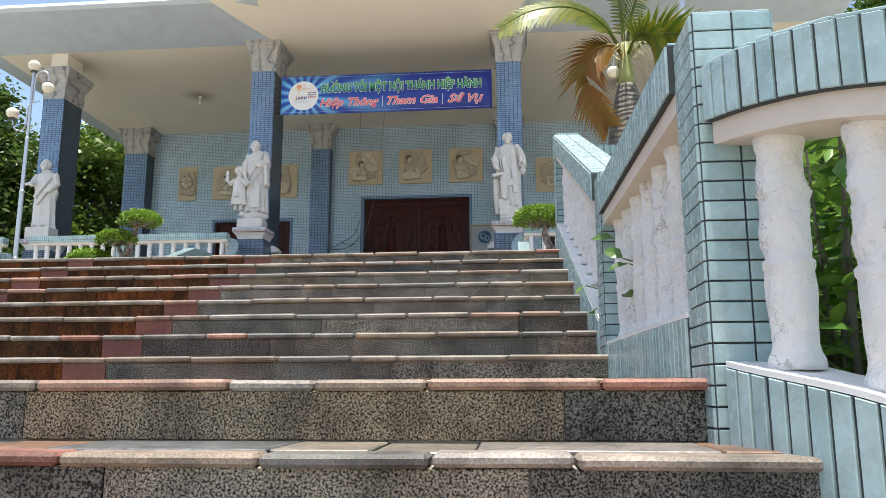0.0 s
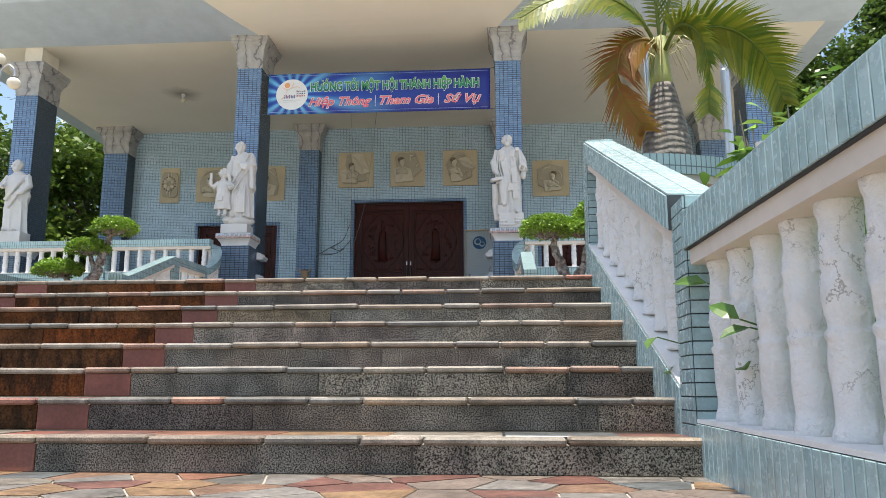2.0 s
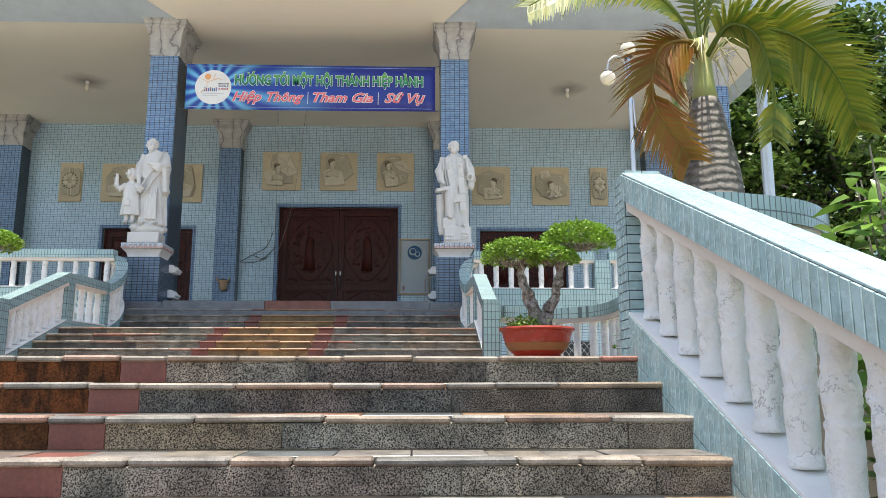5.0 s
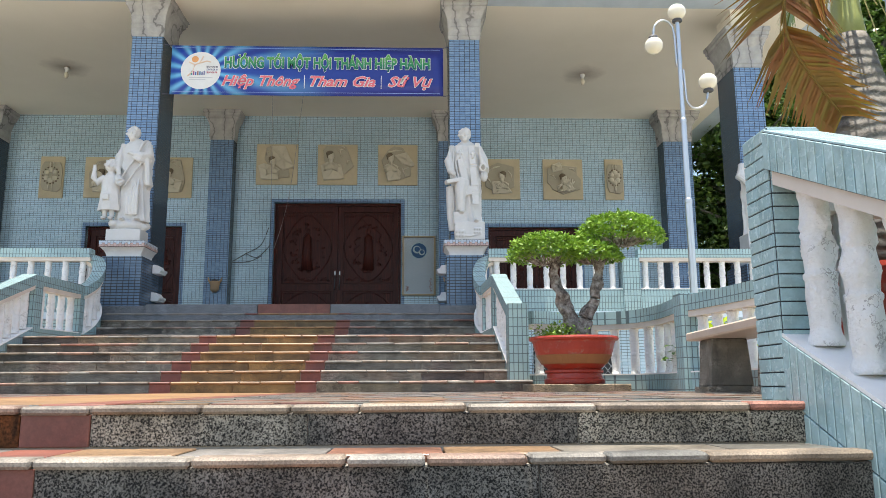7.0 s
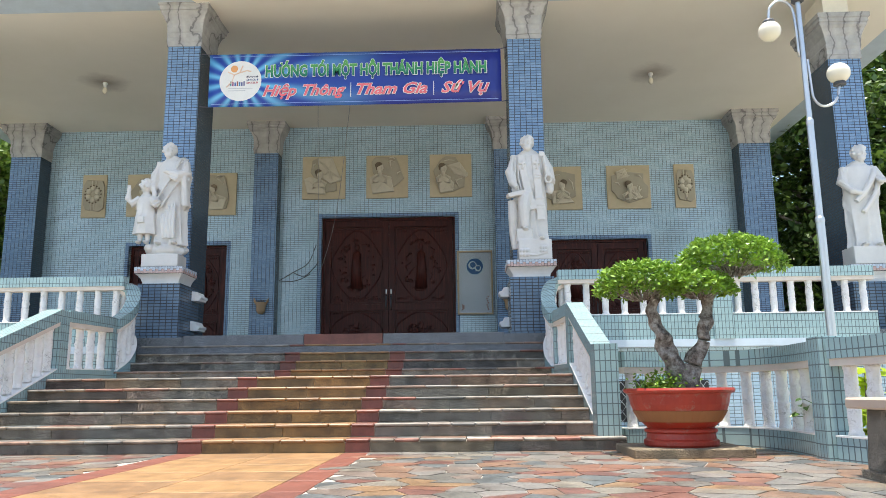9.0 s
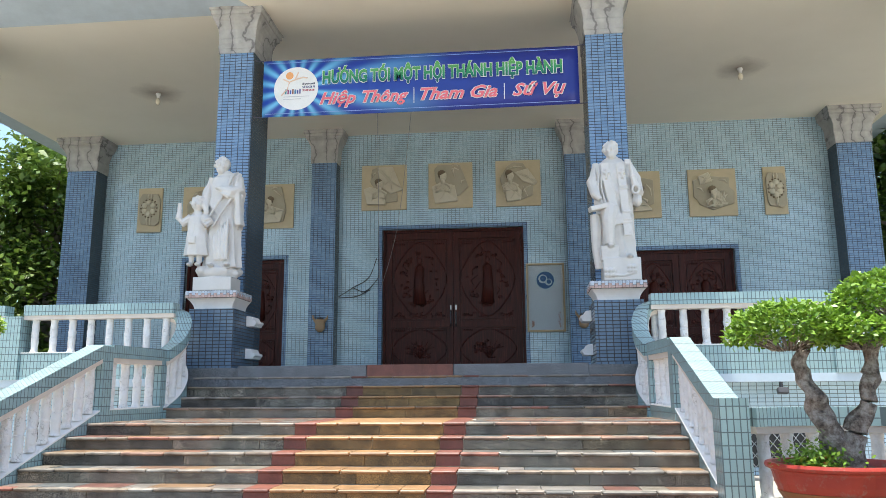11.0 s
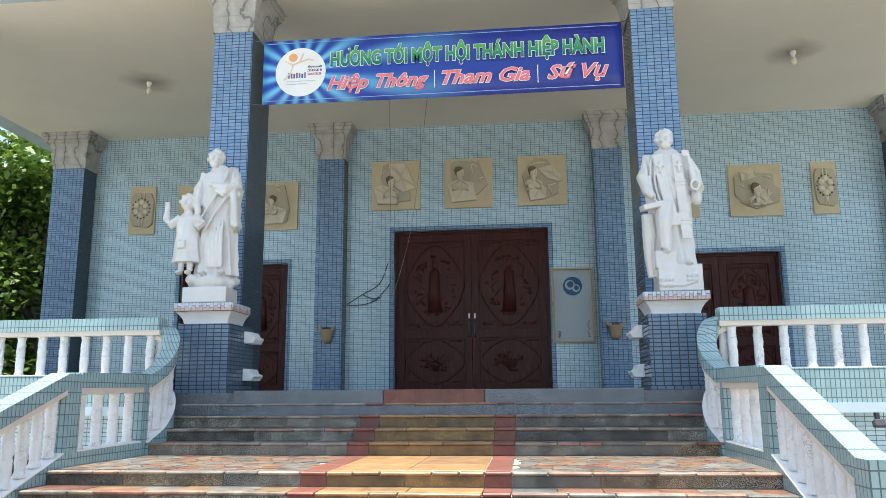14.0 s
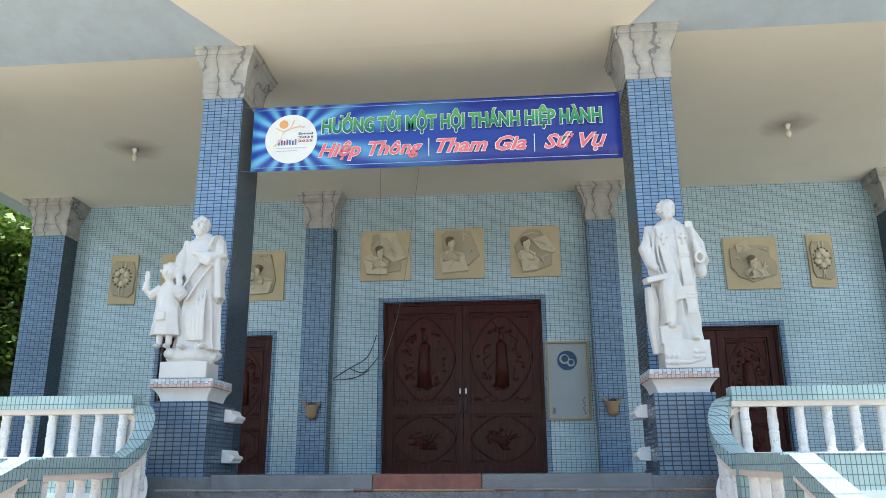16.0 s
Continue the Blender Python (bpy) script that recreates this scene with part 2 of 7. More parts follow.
# ---- mesh helpers ----
def box(bm, x0, x1, y0, y1, z0, z1, m=None):
    v = [bm.verts.new((x, y, z)) for z in (z0, z1) for x, y in ((x0, y0), (x1, y0), (x1, y1), (x0, y1))]
    for f in ((3, 2, 1, 0), (4, 5, 6, 7), (0, 1, 5, 4), (1, 2, 6, 5), (2, 3, 7, 6), (3, 0, 4, 7)):
        bm.faces.new([v[i] for i in f])
    if m is not None:
        for p in v:
            p.co = m @ p.co
    return v


def prism(bm, ring, axis, a, b):
    """A flat outline (u, w) pushed from a to b along an axis: x takes (y, z), y takes (x, z), z takes (x, y)."""
    def at(u, w, d):
        return (d, u, w) if axis == "x" else (u, d, w) if axis == "y" else (u, w, d)
    lo = [bm.verts.new(at(u, w, a)) for u, w in ring]
    hi = [bm.verts.new(at(u, w, b)) for u, w in ring]
    n = len(ring)
    bm.faces.new(lo), bm.faces.new(hi[::-1])
    for i in range(n):
        bm.faces.new((lo[i], hi[i], hi[(i + 1) % n], lo[(i + 1) % n]))
    return lo + hi


def lathe(bm, profile, seg=16, m=None, wobble=0.0):
    rings = []
    for r, z in profile:
        ring = []
        for i in range(seg):
            a = 2 * math.pi * i / seg
            k = r
            if wobble and r > 0.01:
                k = r * (1 + wobble * noise.noise(Vector((math.cos(a) * 3, math.sin(a) * 3, z * 14))))
            p = Vector((k * math.cos(a), k * math.sin(a), z))
            ring.append(bm.verts.new(m @ p if m is not None else p))
        rings.append(ring)
    for lo, hi in zip(rings, rings[1:]):
        for i in range(seg):
            bm.faces.new((lo[i], lo[(i + 1) % seg], hi[(i + 1) % seg], hi[i]))
    bm.faces.new(rings[0][::-1]), bm.faces.new(rings[-1])


def tube(bm, pts, radii, seg=8):
    pts = [Vector(p) for p in pts]
    rings = []
    for i, p in enumerate(pts):
        d = (pts[min(i + 1, len(pts) - 1)] - pts[max(i - 1, 0)]).normalized()
        side = d.orthogonal().normalized() if abs(d.z) > 0.95 else d.cross(Vector((0, 0, 1))).normalized()
        up = side.cross(d)
        r = radii[i] if isinstance(radii, (list, tuple)) else radii
        rings.append([bm.verts.new(p + r * (math.cos(2 * math.pi * k / seg) * side + math.sin(2 * math.pi * k / seg) * up)) for k in range(seg)])
    for lo, hi in zip(rings, rings[1:]):
        for k in range(seg):
            bm.faces.new((lo[k], lo[(k + 1) % seg], hi[(k + 1) % seg], hi[k]))
    bm.faces.new(rings[0][::-1]), bm.faces.new(rings[-1])


def blob(bm, c, r, seg=10, rings=7, m=None):
    """An ellipsoid of radii r at c."""
    t = Matrix.Translation(c) @ (m if m is not None else Matrix()) @ Matrix.Diagonal((*r, 1))
    bmesh.ops.create_uvsphere(bm, u_segments=seg, v_segments=rings, radius=1, matrix=t)


def mesh(name, bm, material, smooth=False, bevel=0.0):
    if bevel:
        bmesh.ops.bevel(bm, geom=bm.edges[:], offset=bevel, segments=1, affect="EDGES", clamp_overlap=True)
    bmesh.ops.recalc_face_normals(bm, faces=bm.faces[:])
    me = bpy.data.meshes.new(name)
    bm.to_mesh(me)
    bm.free()
    me.materials.append(material)
    if smooth:
        for p in me.polygons:
            p.use_smooth = True
    return me


def part(name, bm, material, parent=None, label="", smooth=False, bevel=0.0, m=None):
    """One mesh object from a bmesh (or a ready mesh) under a thing or a part."""
    me = bm if isinstance(bm, bpy.types.Mesh) else mesh(name, bm, material, smooth, bevel)
    ob = new(name, me)
    if parent is not None:
        ob.parent = parent
    if m is not None:
        ob.matrix_basis = m
    return tagged(ob, label)


def thing(name, at, label, category, group="", kind="", turn=0):
    ob = new(name)
    ob.empty_display_size = 0.2
    ob.matrix_basis = pose(*at, 0, 0, turn)
    return tagged(ob, label, category, group, kind)


def block(name, x0, x1, y0, y1, z0, z1, material, parent=None, label="", bevel=0.0):
    bm = bmesh.new()
    box(bm, x0, x1, y0, y1, z0, z1)
    return part(name, bm, material, parent, label, bevel=bevel)


def structure(ob, label, category):
    return tagged(ob, label, category, kind="structure")

# ---- the plan, in metres ----
AX = -3.0            # middle line of the stairs and the front
Z_LAND, Z_TERR, Z_MID, Z_PLAT, Z_FLOOR = 0.09, 1.242, 2.02, 2.59, 2.75
Y_FACE = 25.24       # tiled front wall
Z_CEIL = 9.07


def mirror(x):
    return 2 * AX - x


# ground, one sheet to the horizon
ground = bmesh.new()
box(ground, -900, 900, -900, 900, -1.34, -1.24)
structure(part("ground", ground, painted("pale concrete yard", (0.42, 0.39, 0.34), 0.9, bump=0.5)), "pale bare ground round the church", "ground")


# ---- stairs ----
def rounded_slab(length, depth, height, soft=0.006):
    bm = bmesh.new()
    box(bm, 0, length, 0, depth, 0, height)
    return mesh("slab", bm, M_NOSING, bevel=soft)


def with_material(me, material, name):
    c = me.copy()
    c.name = name
    c.materials.clear()
    c.materials.append(material)
    return c


LENGTHS = [0.24, 0.31, 0.38, 0.46, 0.55]
PANEL_L = [0.75, 0.95, 1.2, 1.5]
slab_cache = {}


def slab(length, depth, height, material, soft=0.003):
    key = (round(length, 2), round(depth, 2), round(height, 3), material.name, soft)
    if key not in slab_cache:
        slab_cache[key] = with_material(rounded_slab(key[0] - (0.003 if height > 0.08 else 0.007), depth, height, soft), material, "slab")
    return slab_cache[key]


rng = random.Random(4)


def runs(x0, x1, lengths):
    """Cuts a stretch into pieces of the given lengths, the last one fitted."""
    x = x0
    while x < x1 - 0.02:
        n = rng.choice(lengths)
        if x + n > x1 - 0.2:
            n = x1 - x
        yield x, n
        x += n


def zones(x0, x1, carpet):
    """Splits the width at the carpet's edges: plain stone, red border, orange middle."""
    r0, o0, o1, r1 = carpet
    cuts = [(x0, r0, "stone"), (r0, o0, "red"), (o0, o1, "orange"), (o1, r1, "red"), (r1, x1, "stone")]
    return [(max(a, x0), min(b, x1), k) for a, b, k in cuts if b > x0 and a < x1]


def build_step(parent, x0, x1, y, depth, z, rise, carpet, worn):
    """One step: a mortar core, granite on its riser, slate on its tread and a rounded slate nosing, piece by piece."""
    bm = bmesh.new()
    box(bm, x0, x1, y + 0.026, y + depth + 0.12, z - rise - 0.05, z - 0.03)
    step = part("step", bm, M_MORTAR, parent)
    for a, b, kind in zones(x0, x1, carpet):
        face = {"stone": M_STAINED if worn is M_STAINED and b < AX else M_GRANITE, "red": M_RED, "orange": M_OCHRE if worn is M_ORANGE else worn}[kind]
        top = {"stone": M_PAVE, "red": M_RED, "orange": M_ORANGE if worn is M_ORANGE else M_PAVE}[kind]
        nose = {"stone": M_NOSING, "red": M_RED if worn is M_ORANGE else M_NOSING, "orange": M_ORANGE if worn is M_ORANGE else M_NOSING}[kind]
        for x, n in runs(a, b, PANEL_L if kind == "stone" else [b - a] if kind == "red" else [(b - a) / 2]):
            part("riser_slab", slab(n, 0.02, rise - 0.034, face), None, step, m=pose(x + 0.004, y + 0.014 + rng.uniform(0, 0.004), z - rise + 0.003))
        for x, n in runs(a, b, LENGTHS):
            part("nosing", slab(n, 0.11, 0.030, nose, 0.009), None, step, m=pose(x + 0.004, y - 0.002 + rng.uniform(-0.007, 0.006), z - 0.030 + rng.uniform(-0.003, 0.002), 0, rng.uniform(-0.4, 0.4), rng.uniform(-0.4, 0.4)))
        if depth < 0.6:
            for x, n in runs(a, b, LENGTHS):
                part("tread_slab", slab(n, depth - 0.105, 0.03, top), None, step, m=pose(x + 0.004, y + 0.105, z - 0.032 + rng.uniform(-0.003, 0.003)))
    return step


CARPET = (-3.86, -3.62, -2.22, -1.98)
X_R1, X_L1 = 0.66, mirror(0.66)

stairs_low = structure(thing("stairs_low", (0, 0, 0), "flared lowest stone steps with slate edges", "stairs"), "flared lowest stone steps with slate edges", "stairs")
y, z = 2.08, Z_LAND
build_step(stairs_low, X_L1, X_R1, y, 0.35, z, 0.165, CARPET, M_STAINED)
for k, (yy, zz) in enumerate([(1.70, -0.075), (1.36, -0.24), (1.04, -0.41), (0.74, -0.58), (0.44, -0.75), (0.16, -0.92), (-0.12, -1.09)]):
    w = 0.86 + 0.1 * k
    build_step(stairs_low, mirror(w), w, yy, 0.50 if k == 0 else 0.36, zz, 0.165 if k == 0 else 0.17, CARPET, M_STAINED)

stairs_main = structure(thing("stairs_main", (0, 0, 0), "", "stairs"), "wide granite stairs with slate nosings and rust stains", "stairs")
for i in range(8):
    build_step(stairs_main, X_L1, X_R1, 3.87 + 0.377 * i, 0.377, Z_LAND + 0.144 * (i + 1), 0.144, CARPET, M_STAINED)

stairs_upper = structure(thing("stairs_upper", (0, 0, 0), "", "stairs"), "granite stairs with an orange slab strip", "stairs")
R6 = (Z_MID - Z_TERR) / 6
for i in range(6):
    build_step(stairs_upper, mirror(0.5) if i == 0 else mirror(0.27), 0.5 if i == 0 else 0.27, 12.66 + 0.385 * i, 0.385, Z_TERR + R6 * (i + 1), R6, CARPET, M_ORANGE)
R4 = (Z_PLAT - Z_MID) / 4
for i in range(4):
    build_step(stairs_upper, mirror(0.27), 0.27, 16.42 + 0.31 * i, 0.31, Z_MID + R4 * (i + 1), R4, CARPET, M_ORANGE)


# ---- crazy paving ----
def clip(poly, p, n):
    """The part of a polygon behind the line through p with normal n."""
    out = []
    for a, b in zip(poly, poly[1:] + poly[:1]):
        da, db = (a - p).dot(n), (b - p).dot(n)
        if da <= 0:
            out.append(a)
        if da * db < 0:
            out.append(a + (b - a) * (da / (da - db)))
    return out


def crazy(x0, x1, y0, y1, size, inside=None, gap=0.005):
    """Irregular stones that fill a rectangle: outlines with joints between."""
    r = random.Random(11)
    nx, ny = round((x1 - x0) / size), round((y1 - y0) / size)
    sx, sy = (x1 - x0) / nx, (y1 - y0) / ny
    seeds = {(i, j): Vector((x0 + (i + 0.5 + r.uniform(-0.48, 0.48)) * sx, y0 + (j + 0.5 + r.uniform(-0.48, 0.48)) * sy)) for i in range(nx) for j in range(ny)}
    for (i, j), s in seeds.items():
        if inside and not inside(s.x, s.y):
            continue
        poly = [Vector((x0, y0)), Vector((x1, y0)), Vector((x1, y1)), Vector((x0, y1))]
        for di in range(-2, 3):
            for dj in range(-2, 3):
                o = seeds.get((i + di, j + dj))
                if o is None or (di == 0 and dj == 0) or not poly:
                    continue
                n = (o - s).normalized()
                poly = clip(poly, (o + s) / 2 - n * gap, n)
        if len(poly) > 2:
            yield s, poly


def paving(name, parent, x0, x1, y0, y1, z, size, near, inside=None, material=None):
    """Stones as parts where near(x, y) holds, the rest joined."""
    rest = bmesh.new()
    count = 0
    r = random.Random(5)
    for s, poly in crazy(x0, x1, y0, y1, size, inside):
        lift = r.uniform(0, 0.004)
        if near(s.x, s.y) and count < 300:
            bm = bmesh.new()
            prism(bm, [(p.x - s.x, p.y - s.y) for p in poly], "z", -0.025, 0)
            part("paving_stone", bm, material or M_PAVE, parent, m=pose(s.x, s.y, z + lift))
            count += 1
        else:
            prism(rest, [(p.x, p.y) for p in poly], "z", z - 0.025, z + lift)
    if rest.verts:
        tagged(part("paving_field", rest, material or M_PAVE, parent), "crazy paving of grey, tan and rust slate", kind="stuff")
    else:
        rest.free()


landing = structure(block("landing", X_L1, X_R1, 2.2, 3.95, -0.4, Z_LAND - 0.004, M_MORTAR), "slate paved landing between the flights", "pavement")
terrace = bmesh.new()
box(terrace, -9.2, 3.2, 6.60, 18.0, -1.24, Z_TERR - 0.004)
terrace = structure(part("terrace", terrace, M_MORTAR), "terrace of crazy slate paving before the church", "pavement")
landing_2 = structure(block("landing_mid", mirror(0.27), 0.27, 14.67, 16.6, Z_TERR, Z_MID - 0.004, M_MORTAR), "narrow upper landing of mixed slate tiles", "pavement")
platform = structure(block("platform", mirror(0.4), 0.4, 17.36, 25.3, Z_TERR, Z_PLAT, M_SILL), "granite platform before the doors", "floor")
porch = structure(block("floor", -14.2, 8.2, 17.42, 27.0, Z_TERR, Z_FLOOR - 0.02, M_SILL), "grey granite porch floor", "floor")


# ---- rails ----
def baluster_mesh(h, r, seg, wob):
    """A cast baluster: foot, tapered shaft, ring and a leafy upper half."""
    bm = bmesh.new()
    prof = [(0.98, 0), (1.02, 0.02), (0.98, 0.05), (0.88, 0.075), (0.83, 0.11), (0.86, 0.16), (0.91, 0.26), (0.92, 0.34), (0.89, 0.41), (0.96, 0.425), (0.97, 0.45), (0.83, 0.465),
            (0.86, 0.50), (0.90, 0.54), (0.92, 0.58), (0.92, 0.62), (0.90, 0.66), (0.86, 0.69), (0.82, 0.72), (0.90, 0.75), (0.84, 0.79), (0.86, 0.83), (0.84, 0.86), (0.84, 0.90), (0.86, 0.93), (0.95, 0.96), (0.98, 1.0)]
    fine = []
    for (r0, t0), (r1, t1) in zip(prof, prof[1:]):
        n = max(1, round((t1 - t0) * (70 if seg > 14 else 24)))
        fine += [(r0 + (r1 - r0) * k / n, t0 + (t1 - t0) * k / n) for k in range(n)]
    fine.append(prof[-1])
    lathe(bm, [(r * a, h * b) for a, b in fine], seg, wobble=wob)
    for v in bm.verts:
        t = v.co.z / h
        ang = math.atan2(v.co.y, v.co.x)
        k = 1 + 0.03 * noise.noise(Vector((v.co.x * 18, v.co.y * 18, v.co.z * 9)))
        if 0.49 < t < 0.88:
            edge = math.sin(math.pi * (t - 0.49) / 0.39) ** 0.5
            k += edge * (0.20 * (1 - abs(math.sin(1.5 * ang + 9 * t))) ** 3 + 0.15 * (1 - abs(math.sin(2 * ang - 12 * t + 1.0))) ** 3 - 0.03)
        elif t < 0.41:
            k += 0.02 * math.sin(5 * ang + 3 * t)
        v.co.x *= k
        v.co.y *= k
    return mesh("baluster", bm, M_BAL, True)


BAL_NEAR = baluster_mesh(0.585, 0.062, 36, 0.07)
BAL_FAR = baluster_mesh(0.555, 0.058, 12, 0.05)
tile_cache = {}


def tile_mesh(w, h, material, d=0.008, shear=0.0):
    key = (round(w, 3), round(h, 3), material.name, round(shear, 3))
    if key not in tile_cache:
        bm = bmesh.new()
        box(bm, -w / 2, w / 2, -d, 0.002, -h / 2, h / 2)
        bmesh.ops.bevel(bm, geom=[e for e in bm.edges if all(v.co.y < -d / 2 for v in e.verts)], offset=0.002, segments=1, affect="EDGES")
        for v in bm.verts:
            v.co.z += shear * v.co.x
        tile_cache[key] = mesh("tile", bm, material)
    return tile_cache[key]


def tile_face(parent, origin, u, w, length, height, tw, th, material, bond=0.0, shear=0.0):
    """Tiles on a face that starts at origin, runs along u and rises along w. shear: rise of u per metre."""
    u, w = Vector(u).normalized(), Vector(w).normalized()
    n = u.cross(w)
    rot = Matrix((u, -n, w)).transposed().to_4x4()
    rows, cols = max(1, round(height / th)), max(1, round(length / tw))
    ph, pw = height / rows, length / cols
    for j in range(rows):
        for i in range(cols):
            t = tile_mesh(pw - 0.005, ph - 0.005, material)
            c = Vector(origin) + u * ((i + 0.5) * pw) + w * ((j + 0.5) * ph)
            part("tile", t, None, parent, m=Matrix.Translation(c) @ rot @ pose(0, 0, 0, rng.uniform(-0.5, 0.5), 0, rng.uniform(-0.5, 0.5)))


def newel(parent, x, y, z0, z1, s=0.2, tiles=False, sy=None):
    """A square tiled post; tiles: each tile a piece of its own."""
    sy = sy or s
    hx, hy = s / 2, sy / 2
    bm = bmesh.new()
    box(bm, x - hx, x + hx, y - hy, y + hy, z0, z1)
    post = part("newel", bm, M_GROUT if tiles else M_PANEL, parent, "" if tiles else "tiled post")
    if tiles:
        h = z1 - z0
        tile_face(post, (x - hx, y - hy, z0), (1, 0, 0), (0, 0, 1), s, h, 0.105, 0.053, M_TILE)
        tile_face(post, (x - hx, y + hy, z0), (0, -1, 0), (0, 0, 1), sy, h, 0.105, 0.053, M_TILE)
        tile_face(post, (x + hx, y - hy, z0), (0, 1, 0), (0, 0, 1), sy, h, 0.105, 0.053, M_TILE)
        tile_face(post, (x - hx, y - hy, z1), (1, 0, 0), (0, 1, 0), s, sy, 0.105, 0.105, M_CAPTILE)
    return post


def sweep(bm, path, half, lo, hi):
    """A band of width 2 * half along a path of (x, y, z), from z + lo to z + hi."""
    pts = [Vector(p) for p in path]
    rows = []
    for i, p in enumerate(pts):
        d = pts[min(i + 1, len(pts) - 1)] - pts[max(i - 1, 0)]
        d.z = 0
        n = Vector((-d.y, d.x, 0)).normalized() * half
        rows.append([bm.verts.new(p + n * s + Vector((0, 0, h))) for s, h in ((1, lo), (1, hi), (-1, hi), (-1, lo))])
    for a, b in zip(rows, rows[1:]):
        for k in range(4):
            bm.faces.new((a[k], b[k], b[(k + 1) % 4], a[(k + 1) % 4]))
    bm.faces.new(rows[0][::-1]), bm.faces.new(rows[-1])


def along(path, step):
    """Places at even steps along a path, with the direction there."""
    pts = [Vector(p) for p in path]
    seg = [(b - a).to_2d().length for a, b in zip(pts, pts[1:])]
    total = sum(seg)
    n = max(1, round(total / step))
    for k in range(n):
        d = (k + 0.5) * total / n
        for a, b, l in zip(pts, pts[1:], seg):
            if d <= l or b is pts[-1]:
                yield a + (b - a) * (d / l), (b - a), total / n
                break
            d -= l


def rail(parent, path, baluster, tiles=False, half=0.085, base=(-0.10, 0.16), top=1.0, step=0.17):
    """A balustrade along a path that follows the floor: tiled base with a white ledge, balusters, a plaster beam and a tiled coping."""
    bh = 0.585 if baluster is BAL_NEAR else 0.555
    lo = top - 0.155
    b = bmesh.new()
    sweep(b, path, half, base[0], base[1] - 0.014)
    base_ob = part("base", b, M_GROUT if tiles else M_PANEL, parent)
    b = bmesh.new()
    sweep(b, path, half + 0.004, base[1] - 0.014, base[1])
    part("ledge", b, M_WHITE, parent, "white painted ledge")
    b = bmesh.new()
    sweep(b, path, half - 0.004, lo - 0.06, lo)
    part("beam", b, M_BEAM, parent, "weathered plaster beam")
    b = bmesh.new()
    sweep(b, path, half + 0.014, lo, top)
    cop = part("coping", b, M_GROUT if tiles else M_PANEL, parent, "" if tiles else "pale blue tiled coping")
    for p, d, _ in along(path, step):
        k = (lo - 0.055 - base[1]) / bh
        part("baluster", baluster, None, parent, m=Matrix.Translation(p + Vector((0, 0, base[1] - 0.004))) @ pose(0, 0, 0, 0, 0, rng.uniform(0, 360)) @ Matrix.Diagonal((1, 1, k, 1)))
    for p, d, w in along(path, 0.0535):
        run = d.to_2d().length
        slope = d.z / run
        u = Vector((d.x, d.y, 0)).normalized()
        n = Vector((-u.y, u.x, 0))
        for side, s in ((1, -1), (-1, 1)):
            def put(ob, off, z0, z1, name="tile"):
                t = tile_mesh(w - 0.007, z1 - z0 - 0.006, M_TILE, shear=slope * s)
                rot = Matrix((u * s, n * s, Vector((0, 0, 1)))).transposed().to_4x4()
                part(name, t, None, ob, m=Matrix.Translation(p + n * side * off + Vector((0, 0, (z0 + z1) / 2))) @ rot)
            if tiles:
                put(cop, half + 0.014, lo, top)
                z1 = base[1] - 0.014
                while z1 > base[0] + 0.03:
                    z0 = max(base[0], z1 - 0.23)
                    put(base_ob, half, z0, z1)
                    z1 = z0
    if tiles:
        for p, d, w in along(path, 0.21):
            u = d.normalized()
            n = Vector((-d.y, d.x, 0)).normalized()
            rot = Matrix((u, u.cross(n) * -1, n)).transposed().to_4x4()
            for s in (-1, 1):
                t = tile_mesh(w * math.sqrt(1 + (d.z / d.to_2d().length) ** 2) - 0.005, half + 0.009, M_CAPTILE)
                part("tile", t, None, cop, m=Matrix.Translation(p + Vector((0, 0, top)) + n * s * (half + 0.014) / 2) @ rot)


def arc(points, n=10):
    """A smooth path through some points (Catmull-Rom)."""
    p = [Vector(points[0])] + [Vector(q) for q in points] + [Vector(points[-1])]
    out = []
    for a, b, c, d in zip(p, p[1:], p[2:], p[3:]):
        for k in range(n):
            t = k / n
            out.append(0.5 * (2 * b + (c - a) * t + (2 * a - 5 * b + 4 * c - d) * t * t + (3 * b - a - 3 * c + d) * t ** 3))
    out.append(p[-1])
    return out


def railing(name, label):
    return thing(name, (0, 0, 0), label, "balustrade", "stair balustrades")


def flip(path):
    return [(mirror(p[0]), p[1], p[2]) for p in path]


